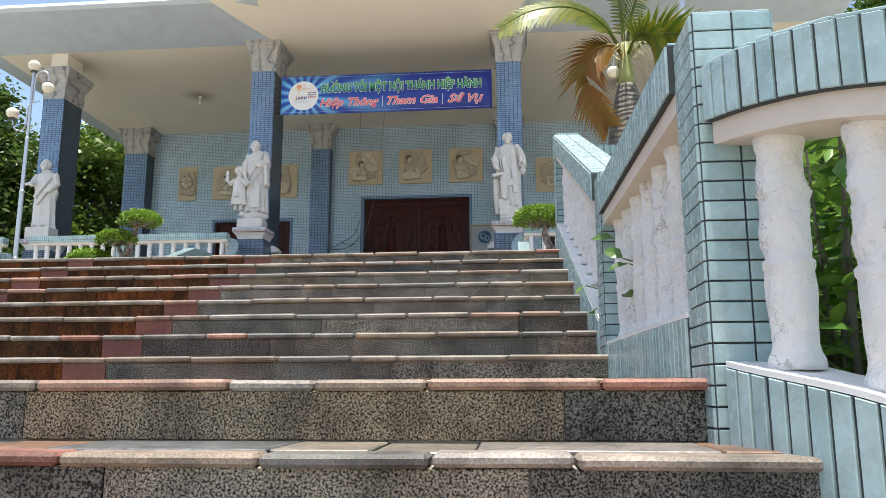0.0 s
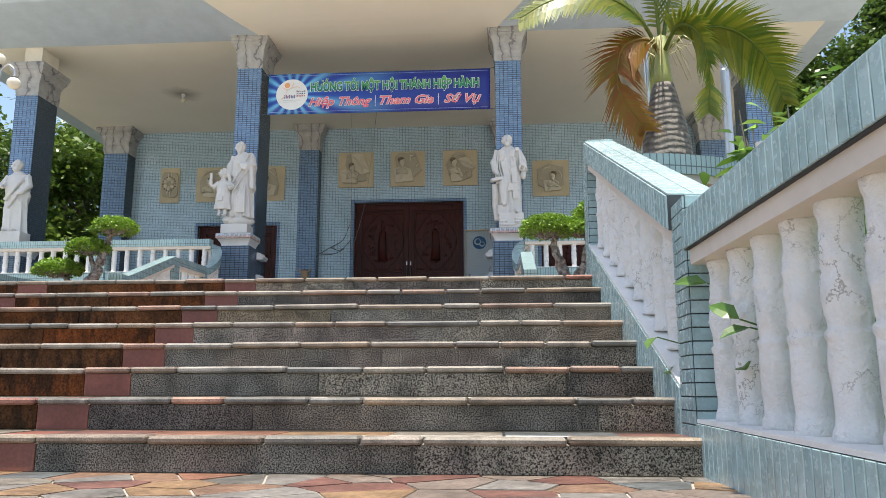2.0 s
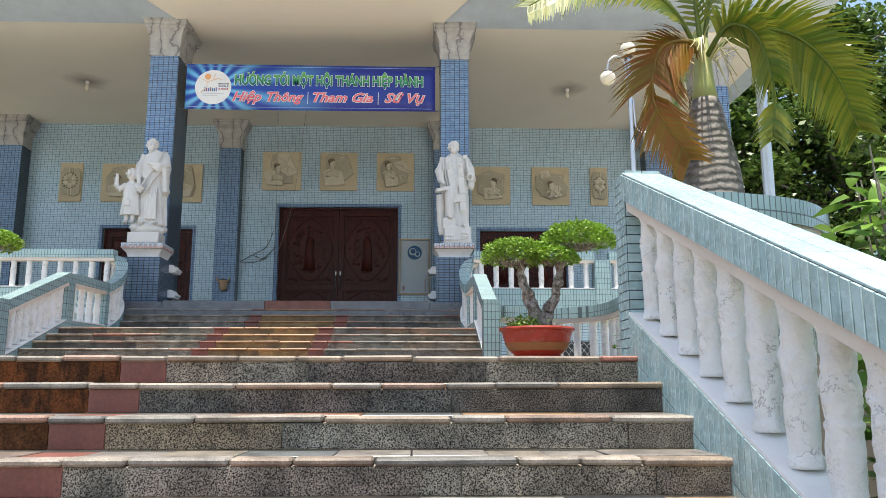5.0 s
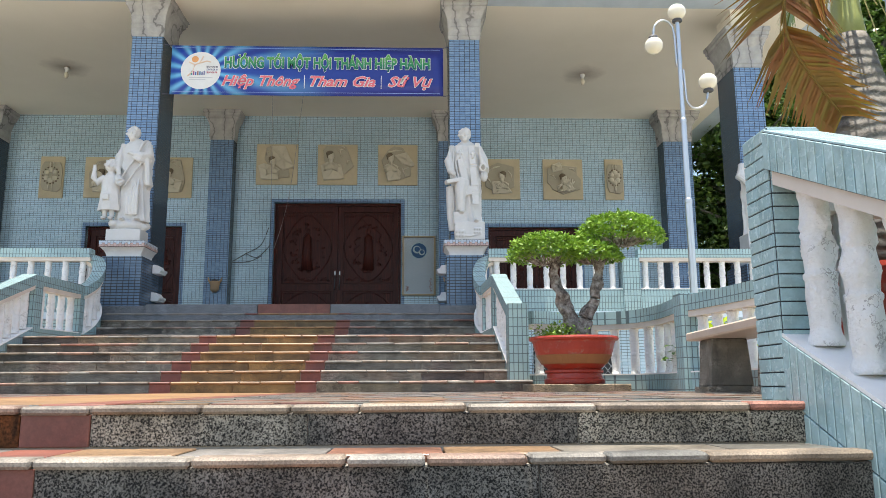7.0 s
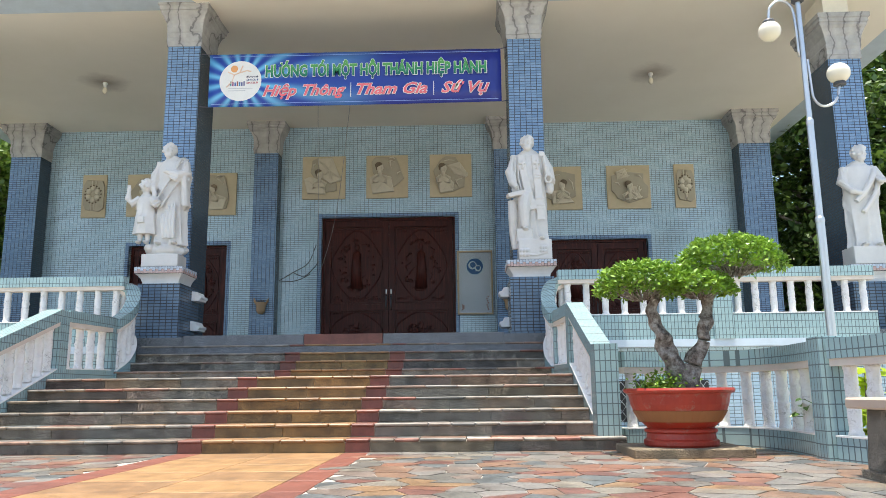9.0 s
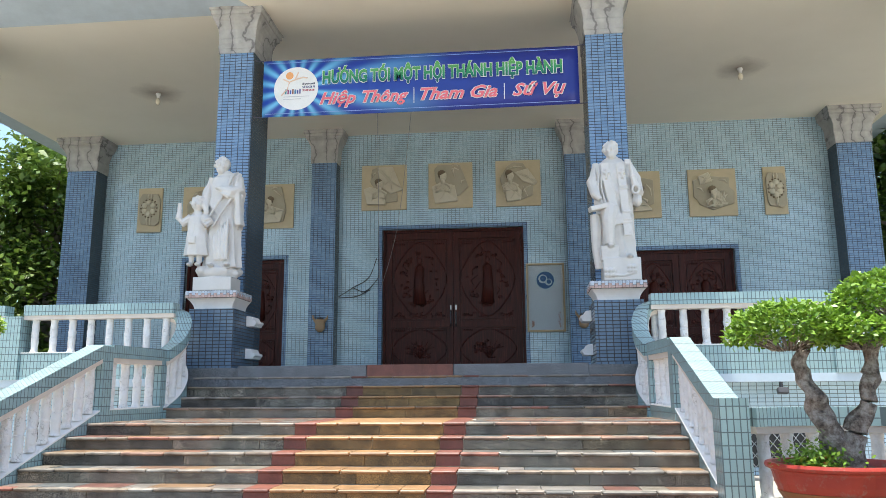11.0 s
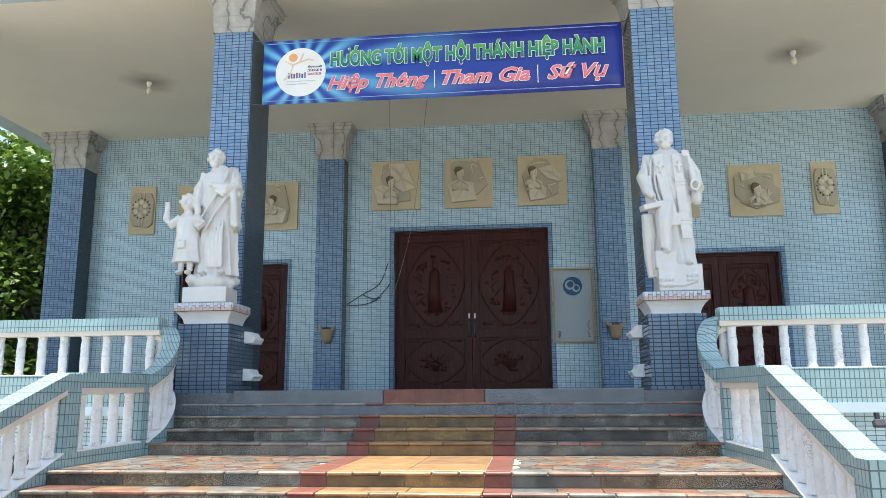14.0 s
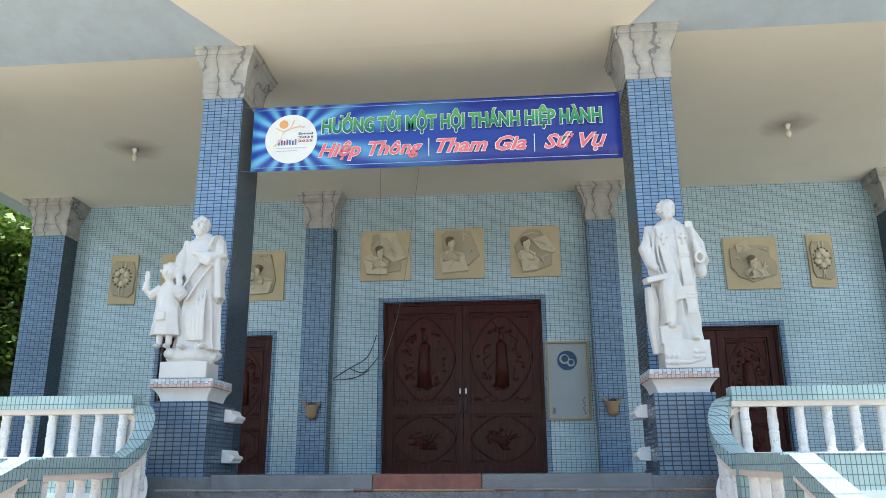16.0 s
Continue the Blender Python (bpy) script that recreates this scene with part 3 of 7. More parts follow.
for side in (0, 1):
    f = flip if side else list
    near = not side
    bal = BAL_NEAR
    X = mirror if side else (lambda x: x)
    lower = railing("balustrade", "flared balustrade of white cast balusters with pale blue tiled coping")
    rail(lower, f(arc([(0.77, 2.03, 0.09), (0.82, 1.86, 0.06), (0.92, 1.66, 0.015), (1.10, 1.38, -0.08), (1.42, 1.0, -0.22), (1.9, 0.6, -0.38)])), bal, near, half=0.10, base=(-0.65, 0.04), top=0.82, step=0.25)
    newel(lower, X(0.75), 2.13, -0.3, 1.075, 0.21, near)
    land = railing("balustrade", "level landing balustrade of white cast balusters and pale blue tiles")
    rail(land, f([(0.735, 2.24, 0.085), (0.71, 3.96, 0.11)]), bal, near, half=0.10, base=(-0.05, 0.19), top=1.0, step=0.24)
    newel(land, X(0.71), 4.05, -0.2, 1.18, 0.21, near)
    ramp = railing("balustrade", "sloping stair balustrade of white cast balusters and pale blue tiles")
    rail(ramp, f([(0.70, 4.16, 0.235), (0.645, 6.65, 1.295)]), bal, near, half=0.10, base=(-0.28, 0.20), top=1.0, step=0.25)
    newel(ramp, X(0.65), 6.75, 0.6, 2.31, 0.21, near)
    edge = railing("balustrade", "curved terrace balustrade of white balusters and pale blue tiles")
    rail(edge, f(arc([(0.76, 6.74, Z_TERR), (1.2, 6.75, Z_TERR), (1.75, 7.0, Z_TERR), (2.15, 7.7, Z_TERR), (2.25, 9.0, Z_TERR), (2.12, 10.4, Z_TERR), (1.95, 11.36, Z_TERR)])), BAL_FAR, False, top=0.95, base=(-0.2, 0.2), step=0.25)
    newel(edge, X(1.92), 11.48, 1.0, 2.22, 0.22)
    rail(edge, f(arc([(1.92, 11.6, Z_TERR), (1.95, 12.4, Z_TERR), (1.75, 13.0, Z_TERR), (1.2, 13.25, Z_TERR), (0.52, 12.98, Z_TERR)])), BAL_FAR, False, top=0.95, base=(-0.2, 0.2), step=0.25)
    up = railing("balustrade", "upper stair balustrade of white balusters and pale blue tiles")
    newel(up, X(0.36), 12.93, 1.1, 2.27, 0.24)
    rail(up, f([(0.36, 13.05, Z_TERR + 0.11), (0.36, 14.85, Z_MID - 0.02)]), BAL_FAR, False, top=0.92, base=(-0.3, 0.16), step=0.21, half=0.09)
    newel(up, X(0.375), 14.96, 1.6, 2.91, 0.22)
    rail(up, f([(0.37, 15.07, Z_MID - 0.02), (0.33, 16.3, Z_MID)]), BAL_FAR, False, top=0.93, base=(-0.2, 0.17), step=0.3, half=0.09)
    newel(up, X(0.33), 16.38, 1.6, 2.95, 0.16)
    rail(up, f(arc([(0.30, 16.44, Z_MID), (0.24, 16.7, Z_MID + 0.16), (0.25, 16.92, Z_MID + 0.38), (0.36, 17.08, Z_MID + 0.60), (0.56, 17.12, Z_MID + 0.68)], 8)), BAL_FAR, False, top=0.93, base=(-0.45, 0.16), step=0.14, half=0.09)
    top = railing("balustrade", "porch balustrade of slim white balusters with tiled coping")
    for a, b in (((0.42, 17.02, Z_PLAT), (2.75, 17.02, Z_PLAT)), ((3.05, 17.02, Z_PLAT), (5.25, 17.02, Z_PLAT)), ((5.9, 17.02, Z_PLAT), (8.1, 17.02, Z_PLAT))):
        rail(top, f([a, b]), BAL_FAR, False, top=1.08, base=(-0.02, 0.38), step=0.29, half=0.09)
    newel(top, X(2.9), 17.02, 2.57, 3.50, 0.3)
    newel(top, X(8.2), 17.02, 2.57, 3.70, 0.3)

# retaining wall under the porch, with the dark slab that sticks out over it
for a, b, n in ((0.4, 8.6, "wall_porch_east"), (mirror(8.6), mirror(0.4), "wall_porch_west")):
    structure(block(n, a, b, 17.2, 17.42, Z_TERR - 1.2, 2.55, M_FACADE), "porch base wall of small green-blue tiles", "wall")
    structure(block("trim", a, b, 16.9, 17.3, 2.46, 2.57, M_FASCIA), "pale slab edge under the porch balustrade", "trim")


# ---- the front ----
def front_wall():
    """The tiled front with its three door openings."""
    holes = [(-10.1, -7.43, 5.80), (-4.87, -1.27, 6.50), (1.22, 3.84, 5.80)]
    bm = bmesh.new()
    x = -13.2
    for a, b, h in holes:
        box(bm, x, a, Y_FACE, Y_FACE + 0.4, Z_FLOOR - 0.1, Z_CEIL + 0.3)
        box(bm, a, b, Y_FACE, Y_FACE + 0.4, h, Z_CEIL + 0.3)
        x = b
    box(bm, x, 7.2, Y_FACE, Y_FACE + 0.4, Z_FLOOR - 0.1, Z_CEIL + 0.3)
    structure(part("wall_front", bm, M_FACADE), "front wall of small green-blue mosaic tiles", "wall")
    for a, b, h in holes:
        bm = bmesh.new()
        box(bm, a - 0.10, a, Y_FACE - 0.012, Y_FACE + 0.05, Z_FLOOR, h + 0.10)
        box(bm, b, b + 0.10, Y_FACE - 0.012, Y_FACE + 0.05, Z_FLOOR, h + 0.10)
        box(bm, a, b, Y_FACE - 0.012, Y_FACE + 0.05, h, h + 0.10)
        structure(part("trim", bm, M_BLUE), "dark blue tile border round a doorway", "trim")
    # body of the church behind the front
    structure(block("wall_back", -13.2, 7.2, 40.0, 40.3, -1.3, 9.3, M_DIM), "rear wall of the church", "wall")
    structure(block("wall_west", -13.2, -12.9, 25.64, 40.0, -1.3, 9.3, M_FACADE), "side wall of the church", "wall")
    structure(block("wall_east", 6.9, 7.2, 25.64, 40.0, -1.3, 9.3, M_FACADE), "side wall of the church", "wall")


front_wall()
sill = bmesh.new()
box(sill, mirror(0.0) + 0.4, CARPET[0] + 0.22, 17.40, 17.75, Z_PLAT - 0.01, Z_FLOOR + 0.004)
structure(part("sill", sill, M_SILL, bevel=0.008), "grey granite threshold step", "step")
sill = bmesh.new()
box(sill, CARPET[3] - 0.38, -0.42, 17.40, 17.75, Z_PLAT - 0.01, Z_FLOOR + 0.004)
structure(part("sill", sill, M_SILL, bevel=0.008), "grey granite threshold step", "step")
structure(block("sill", CARPET[0] + 0.225, CARPET[3] - 0.385, 17.39, 17.75, Z_PLAT - 0.01, Z_FLOOR + 0.006, M_RED, bevel=0.008), "dark red threshold step", "step")


# ---- columns ----
def capital(parent, x, y, z0, z1, w0, w1, d0, d1, name="capital"):
    """A carved stone capital that flares in rough steps."""
    bm = bmesh.new()
    prof = [(0.0, 0.04), (0.10, 0.04), (0.10, 0.10), (0.22, 0.08), (0.30, 0.14), (0.34, 0.10), (0.52, 0.20), (0.68, 0.48), (0.74, 0.72), (0.79, 0.72), (0.80, 0.84), (0.88, 0.86), (0.90, 1.0), (1.0, 1.0)]
    rows = []
    for t, k in prof:
        hx, hy = (w0 + (w1 - w0) * k) / 2, (d0 + (d1 - d0) * k) / 2
        ring = []
        for cx, cy in ((-1, -1), (-0.34, -1), (0.34, -1), (1, -1), (1, -0.34), (1, 0.34), (1, 1), (0.34, 1), (-0.34, 1), (-1, 1), (-1, 0.34), (-1, -0.34)):
            p = Vector((x + cx * hx, y + cy * hy, z0 + (z1 - z0) * t))
            p += Vector((noise.noise(p * 5), noise.noise(p * 5 + Vector((9, 0, 0))), 0)) * 0.022
            ring.append(bm.verts.new(p))
        rows.append(ring)
    for a, b in zip(rows, rows[1:]):
        for k in range(12):
            bm.faces.new((a[k], a[(k + 1) % 12], b[(k + 1) % 12], b[k]))
    bm.faces.new(rows[0][::-1]), bm.faces.new(rows[-1])
    return part(name, bm, M_MARBLE, parent, "carved grey stone capital")


def column(x, y, w, d, z0, zc, z1, label, w1=None):
    c = structure(thing("column", (0, 0, 0), label, "column", "porch columns"), label, "column")
    block("shaft", x - w / 2, x + w / 2, y, y + d, z0, zc + 0.02, M_BLUE, c)
    # thin dark sheets on both sides paint in the shade there
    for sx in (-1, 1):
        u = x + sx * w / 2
        block("side_shade", min(u, u + 0.005 * sx), max(u, u + 0.005 * sx), y + 0.005, y + d - 0.005, z0, zc + 0.015, M_BLUE_SHADE, c, "blue side tiles, darkened to paint in their shade")
    block("groove", x + w * 0.04, x + w * 0.16, y - 0.006, y + 0.01, z0 + 1.0, zc - 0.02, M_BLUE, c)
    block("core", x - w * 0.4, x + w * 0.4, y + 0.1, y + d - 0.02, z1 - 0.02, max(z1 + 0.35, Z_CEIL + 0.3), M_CREAM, c)
    capital(c, x, y + d / 2, zc, z1, w + 0.02, w1 or w * 1.6, d + 0.02, d + w * 0.6)
    return c


for x in (-6.25, 0.135):
    column(x, 18.45, 0.61, 0.85, 2.6, 8.28, 9.14, "tall square column clad in small blue tiles")
for x in (-11.97, 5.97):
    column(x, 18.45, 0.58, 0.85, 2.6, 7.74, 8.58, "tall square column clad in small blue tiles", 0.96)
for x in (-6.33, 0.12):
    column(x, 24.84, 0.64, 0.42, Z_FLOOR - 0.02, 8.22, Z_CEIL, "blue tiled pilaster on the front wall", 1.05)
for x in (-12.85, 6.65):
    column(x, 24.70, 0.80, 0.7, Z_FLOOR - 0.02, 8.2, Z_CEIL, "blue tiled corner pilaster of the front wall", 1.25)


# ---- ceiling and roof ----
def roof():
    bm = bmesh.new()
    box(bm, -13.7, 7.7, 18.5, 41.0, Z_CEIL, Z_CEIL + 0.25)
    structure(part("ceiling", bm, M_CEIL), "cream plaster porch ceiling with soot marks", "ceiling")
    # sloping pale blue soffit at the front edge, rounded at its ends
    for x0, x1 in ((-14.3, -5.9), (-0.22, 8.3)):
        bm = bmesh.new()
        prism(bm, [(18.5, Z_CEIL - 0.01), (17.9, Z_CEIL + 0.07), (17.2, Z_CEIL + 0.17), (16.7, Z_CEIL + 0.25), (16.6, Z_CEIL + 0.32), (16.7, Z_CEIL + 0.45), (18.6, Z_CEIL + 0.6)], "x", x0, x1)
        structure(part("trim", bm, M_FASCIA), "pale blue sloping roof edge", "roof")
    # raised canopy between the middle columns that opens forwards
    bm = bmesh.new()
    rows = []
    for i in range(13):
        t = i / 12
        yy = 18.5 - 3.0 * t
        half = 2.86 + 1.9 * t ** 1.2
        zz = Z_CEIL + 0.66 * t ** 2.1
        rows.append([bm.verts.new((-3.06 + half * s, yy, zz + 0.18 * (1 - s * s) * t)) for s in (-1, -0.75, -0.5, -0.25, 0, 0.25, 0.5, 0.75, 1)])
    low = [f for a, b in zip(rows, rows[1:]) for f in [bm.faces.new((a[k], a[k + 1], b[k + 1], b[k])) for k in range(8)]]
    r = bmesh.ops.extrude_face_region(bm, geom=low)
    for v in r["geom"]:
        if isinstance(v, bmesh.types.BMVert):
            v.co.z += 0.3
    structure(part("canopy", bm, M_CEIL), "cream canopy that swells out over the steps", "roof")
    bm = bmesh.new()
    box(bm, -14.3, 8.3, 18.3, 41.5, Z_CEIL + 0.5, Z_CEIL + 0.9)
    structure(part("roof", bm, M_FASCIA), "flat roof slab of the church", "roof")
    for x0, x1 in ((-14.3, -13.7), (7.7, 8.3)):
        structure(block("trim", x0, x1, 18.5, 41.0, Z_CEIL + 0.05, Z_CEIL + 0.6, M_FASCIA), "pale blue roof edge", "roof")


roof()

# ---- more materials ----
def leaf_material(name, a, b, rough=0.4, trans=0.25):
    m = Nodes(name, rough)
    isl = m.add("NewGeometry").outputs["Random Per Island"]
    c = m.ramp(isl, [(0.0, a), (1.0, b)])
    c = m.mix(1.0, c, m.ramp(m.noise(1.3, 3), [(0.3, (0.75, 0.75, 0.75)), (0.7, (1.2, 1.2, 1.1))]), "MULTIPLY")
    m.color(c)
    tr = m.add("BsdfTranslucent", Color=c)
    mx = m.add("MixShader", Fac=trans)
    m.set(mx.inputs[1], m.bsdf.outputs[0])
    m.set(mx.inputs[2], tr.outputs[0])
    m.set(m.tree.nodes["Material Output"].inputs["Surface"], mx.outputs[0])
    return m.mat


M_LEAF = leaf_material("tree leaf", (0.034, 0.082, 0.016), (0.135, 0.21, 0.04))
M_LEAF_L = leaf_material("light tree leaf", (0.07, 0.14, 0.025), (0.19, 0.27, 0.05))
M_BONSAI = leaf_material("bonsai leaf", (0.11, 0.23, 0.025), (0.27, 0.42, 0.05))
M_BUSH = leaf_material("bush leaf", (0.065, 0.165, 0.032), (0.25, 0.41, 0.075), 0.3)
M_LIME = leaf_material("lime leaf", (0.40, 0.55, 0.03), (0.55, 0.68, 0.07), 0.4, 0.4)
M_FROND = leaf_material("palm leaf", (0.075, 0.14, 0.010), (0.25, 0.25, 0.022), 0.4, 0.3)
M_FROND_OLD = leaf_material("dry palm leaf", (0.24, 0.165, 0.015), (0.30, 0.10, 0.018), 0.5, 0.35)
M_BARK = painted("grey bark", (0.22, 0.19, 0.16), 0.9, worn=(0.07, 0.06, 0.05), amount=0.7, grain=25, bump=0.9)


def mottled_bark():
    m = Nodes("pale mottled bark", 0.9)
    c = m.ramp(m.noise(16, 6, 0.7), [(0.36, (0.07, 0.055, 0.045)), (0.48, (0.22, 0.18, 0.145)), (0.62, (0.42, 0.38, 0.33))])
    m.color(c)
    m.bump(m.noise(28, 6, 0.7), 1.0, 0.03)
    return m.mat


M_BONSAI_BARK = mottled_bark()


def pot_red():
    m = Nodes("red glazed pot", 0.38)
    worn = m.ramp(m.noise(9, 7, 0.75), [(0.56, (0, 0, 0)), (0.66, (1, 1, 1))])
    base = m.ramp(m.noise(3, 5), [(0.3, (0.30, 0.028, 0.016)), (0.7, (0.42, 0.045, 0.022))])
    m.color(m.mix(m.math("MULTIPLY", worn, 0.55), base, (0.30, 0.20, 0.15)))
    m.bump(m.noise(30, 5), 0.25, 0.006)
    return m.mat


def palm_bark():
    m = Nodes("ringed palm bark", 0.9)
    s = m.add("SeparateXYZ", Vector=m.position())
    rings = m.math("SINE", m.math("ADD", m.math("MULTIPLY", s.outputs[2], 120.0), m.math("MULTIPLY", m.noise(7, 4), 9.0)))
    c = m.mix(m.math("MULTIPLY", m.math("ADD", rings, 1.0), 0.28), (0.23, 0.21, 0.185), (0.10, 0.085, 0.072))
    m.color(m.mix(1.0, c, m.ramp(m.noise(22, 7), [(0.3, (0.5, 0.5, 0.5)), (0.65, (1.15, 1.15, 1.15))]), "MULTIPLY"))
    m.bump(m.math("ADD", rings, m.math("MULTIPLY", m.noise(40, 5), 2.0)), 0.7, 0.008)
    return m.mat


M_POT, M_PALMBARK = pot_red(), palm_bark()


def flat(name, c, rough=0.45):
    m = Nodes(name, rough)
    m.color(m.mix(1.0, m.ramp(m.noise(3, 5), [(0.3, tuple(x * 0.9 for x in c)), (0.7, c)]), m.ramp(m.noise(80, 3), [(0.3, (0.96,) * 3), (0.7, (1.03,) * 3)]), "MULTIPLY"))
    return m.mat


# ---- banner ----
def split_letters(me):
    """One bmesh for each letter of a line of text: joined pieces that stand over one another belong together."""
    n = len(me.vertices)
    root = list(range(n))

    def find(i):
        while root[i] != i:
            root[i] = root[root[i]]
            i = root[i]
        return i

    for e in me.edges:
        a, b = find(e.vertices[0]), find(e.vertices[1])
        if a != b:
            root[a] = b
    spans = {}
    for v in me.vertices:
        k = find(v.index)
        lo, hi = spans.get(k, (v.co.x, v.co.x))
        spans[k] = (min(lo, v.co.x), max(hi, v.co.x))
    groups = []
    for k, (lo, hi) in sorted(spans.items(), key=lambda q: q[1]):
        for g in groups:
            if min(hi, g[1]) - max(lo, g[0]) > 0.55 * min(hi - lo, g[1] - g[0]):
                g[0], g[1] = min(lo, g[0]), max(hi, g[1])
                g[2].add(k)
                break
        else:
            groups.append([lo, hi, {k}])
    for lo, hi, keys in groups:
        bm = bmesh.new()
        made = {}
        for p in me.polygons:
            if find(p.vertices[0]) in keys:
                for i in p.vertices:
                    if i not in made:
                        made[i] = bm.verts.new(me.vertices[i].co)
                bm.faces.new([made[i] for i in p.vertices])
        yield bm


def banner():
    x0, x1, z0, z1, y = -5.77, -0.30, 7.08, 8.12, 18.5
    o = thing("banner", ((x0 + x1) / 2, y, z0), "printed blue vinyl banner tied between two columns", "banner")
    w, h = (x1 - x0) / 2, z1 - z0
    m = Nodes("printed blue vinyl", 0.35)
    s = m.add("SeparateXYZ", Vector=m.add("TexCoord").outputs["Object"])
    dx, dz = m.math("SUBTRACT", s.outputs[0], -w + 0.62), m.math("SUBTRACT", s.outputs[2], 0.50)
    ang = m.math("ARCTAN2", dz, dx)
    ray = m.math("POWER", m.math("ABSOLUTE", m.math("SINE", m.math("MULTIPLY", ang, 8.0))), 3.0)
    dist = m.math("SQRT", m.math("ADD", m.math("MULTIPLY", dx, dx), m.math("MULTIPLY", dz, dz)))
    fade = m.math("MINIMUM", m.math("MAXIMUM", m.math("SUBTRACT", 1.15, m.math("MULTIPLY", dist, 0.42)), 0.0), 1.0)
    base = m.mix(m.math("MINIMUM", m.math("MULTIPLY", dist, 0.22), 1.0), (0.010, 0.055, 0.36), (0.012, 0.025, 0.22))
    m.color(m.mix(m.math("MULTIPLY", ray, fade), base, (0.15, 0.48, 0.74)))
    m.bump(m.noise(2.5, 3), 0.25, 0.03)
    bm = bmesh.new()
    n = 24
    grid = [[bm.verts.new((-w + 2 * w * i / n, 0.012 * math.sin(i * 0.9) * math.sin(math.pi * j / 4), h * j / 4 + 0.012 * math.sin(math.pi * i / n) * (-1 if j == 0 else 0))) for i in range(n + 1)] for j in range(5)]
    for a, b in zip(grid, grid[1:]):
        for i in range(n):
            bm.faces.new((a[i], a[i + 1], b[i + 1], b[i]))
    r = bmesh.ops.extrude_face_region(bm, geom=bm.faces[:])
    for v in r["geom"]:
        if isinstance(v, bmesh.types.BMVert):
            v.co.y += 0.004
    part("sheet", bm, m.mat, o, smooth=True)
    white, ink = flat("white print", (0.80, 0.80, 0.78)), flat("dark ink", (0.10, 0.10, 0.16))

    def disc(cx, cz, r, mt, lift, label=""):
        b = bmesh.new()
        prism(b, [(cx + r * math.cos(2 * math.pi * k / 40), cz + r * math.sin(2 * math.pi * k / 40)) for k in range(40)], "y", -lift, -lift + 0.003)
        part("emblem", b, mt, o, label)

    cx = -w + 0.60
    disc(cx, 0.50, 0.395, white, 0.018, "white round emblem")
    disc(cx - 0.12, 0.74, 0.068, flat("emblem orange", (0.80, 0.38, 0.14)), 0.021, "orange dot")
    b = bmesh.new()
    for pts in ([(-0.24, 0.68), (-0.12, 0.62), (-0.02, 0.66), (0.04, 0.80)], [(-0.02, 0.66), (0.12, 0.70), (0.2, 0.68)], [(-0.12, 0.62), (-0.16, 0.48), (-0.26, 0.38)]):
        tube(b, [(cx + u, -0.022, v) for u, v in pts], [0.012] * len(pts), 5)
    part("emblem_stroke", b, flat("emblem peach", (0.82, 0.60, 0.45)), o, "peach strokes")
    for k, c in enumerate([(0.05, 0.25, 0.30), (0.35, 0.08, 0.2), (0.05, 0.12, 0.4), (0.3, 0.12, 0.1), (0.06, 0.2, 0.38), (0.08, 0.1, 0.3), (0.2, 0.2, 0.35)]):
        b = bmesh.new()
        u = cx - 0.18 + 0.042 * k
        box(b, u - 0.013, u + 0.013, -0.023, -0.02, 0.40, 0.49 - 0.01 * (k % 3))
        part("emblem_bar", b, flat("emblem colour %s" % "abcdefg"[k], c), o)
    for zz, ll in ((0.345, 0.46), (0.30, 0.32)):
        b = bmesh.new()
        box(b, cx - 0.22, cx - 0.22 + ll, -0.022, -0.019, zz, zz + 0.012)
        part("text_bar", b, flat("grey print", (0.55, 0.55, 0.58)), o)
    for zz in (0.045, h - 0.06):
        b = bmesh.new()
        box(b, -w + 0.06, w - 0.06, -0.017, -0.0145, zz, zz + 0.009)
        part("border_line", b, flat("pale blue line", (0.30, 0.42, 0.75)), o)
    for k in (0.488, 0.77):
        b = bmesh.new()
        box(b, -w + 2 * w * k, -w + 2 * w * k + 0.012, -0.02, -0.016, 0.14, 0.42)
        part("divider", b, white, o)

    def words(body, x, z, width, height, mt, rim, shear=0.0, weight=0.0, lift=0.028):
        for mat, off, ly in ((rim, weight + 0.055, lift - 0.006), (mt, weight, lift)):
            c = bpy.data.curves.new("words", "FONT")
            c.body, c.size, c.shear, c.offset, c.extrude, c.resolution_u = body, 1.0, shear, off * 0.55, 0.004, 2
            t = bpy.data.objects.new("words", c)
            scene.collection.objects.link(t)
            bpy.context.view_layer.update()
            me = bpy.data.meshes.new_from_object(t.evaluated_get(bpy.context.evaluated_depsgraph_get()))
            bpy.data.objects.remove(t)
            xs = [v.co.x for v in me.vertices]
            a, b2 = min(xs), max(xs)
            grow = 0.012 if mat is rim else 0.0
            sx = (width + 2 * grow) / (b2 - a)
            for v in me.vertices:
                v.co = Vector(((v.co.x - a) * sx + x - grow, -ly - v.co.z * 0.15, z + v.co.y * height / 0.72))
            for letter in split_letters(me):
                part("letter" if mat is mt else "letter_outline", letter, mat, o)
            bpy.data.meshes.remove(me)

    g = Nodes("green lettering", 0.4)
    gz = g.add("SeparateXYZ", Vector=g.add("TexCoord").outputs["Object"]).outputs[2]
    g.color(g.ramp(g.math("MULTIPLY", g.math("SUBTRACT", gz, 0.50), 3.2), [(0.1, (0.0, 0.09, 0.10)), (0.45, (0.01, 0.22, 0.10)), (0.95, (0.10, 0.36, 0.08))]))
    pink = flat("pink lettering", (0.80, 0.17, 0.21))
    words("HƯỚNG TỚI MỘT HỘI THÁNH HIỆP HÀNH", -w + 1.07, 0.57, 4.13, 0.225, g.mat, white, 0.0, 0.075)
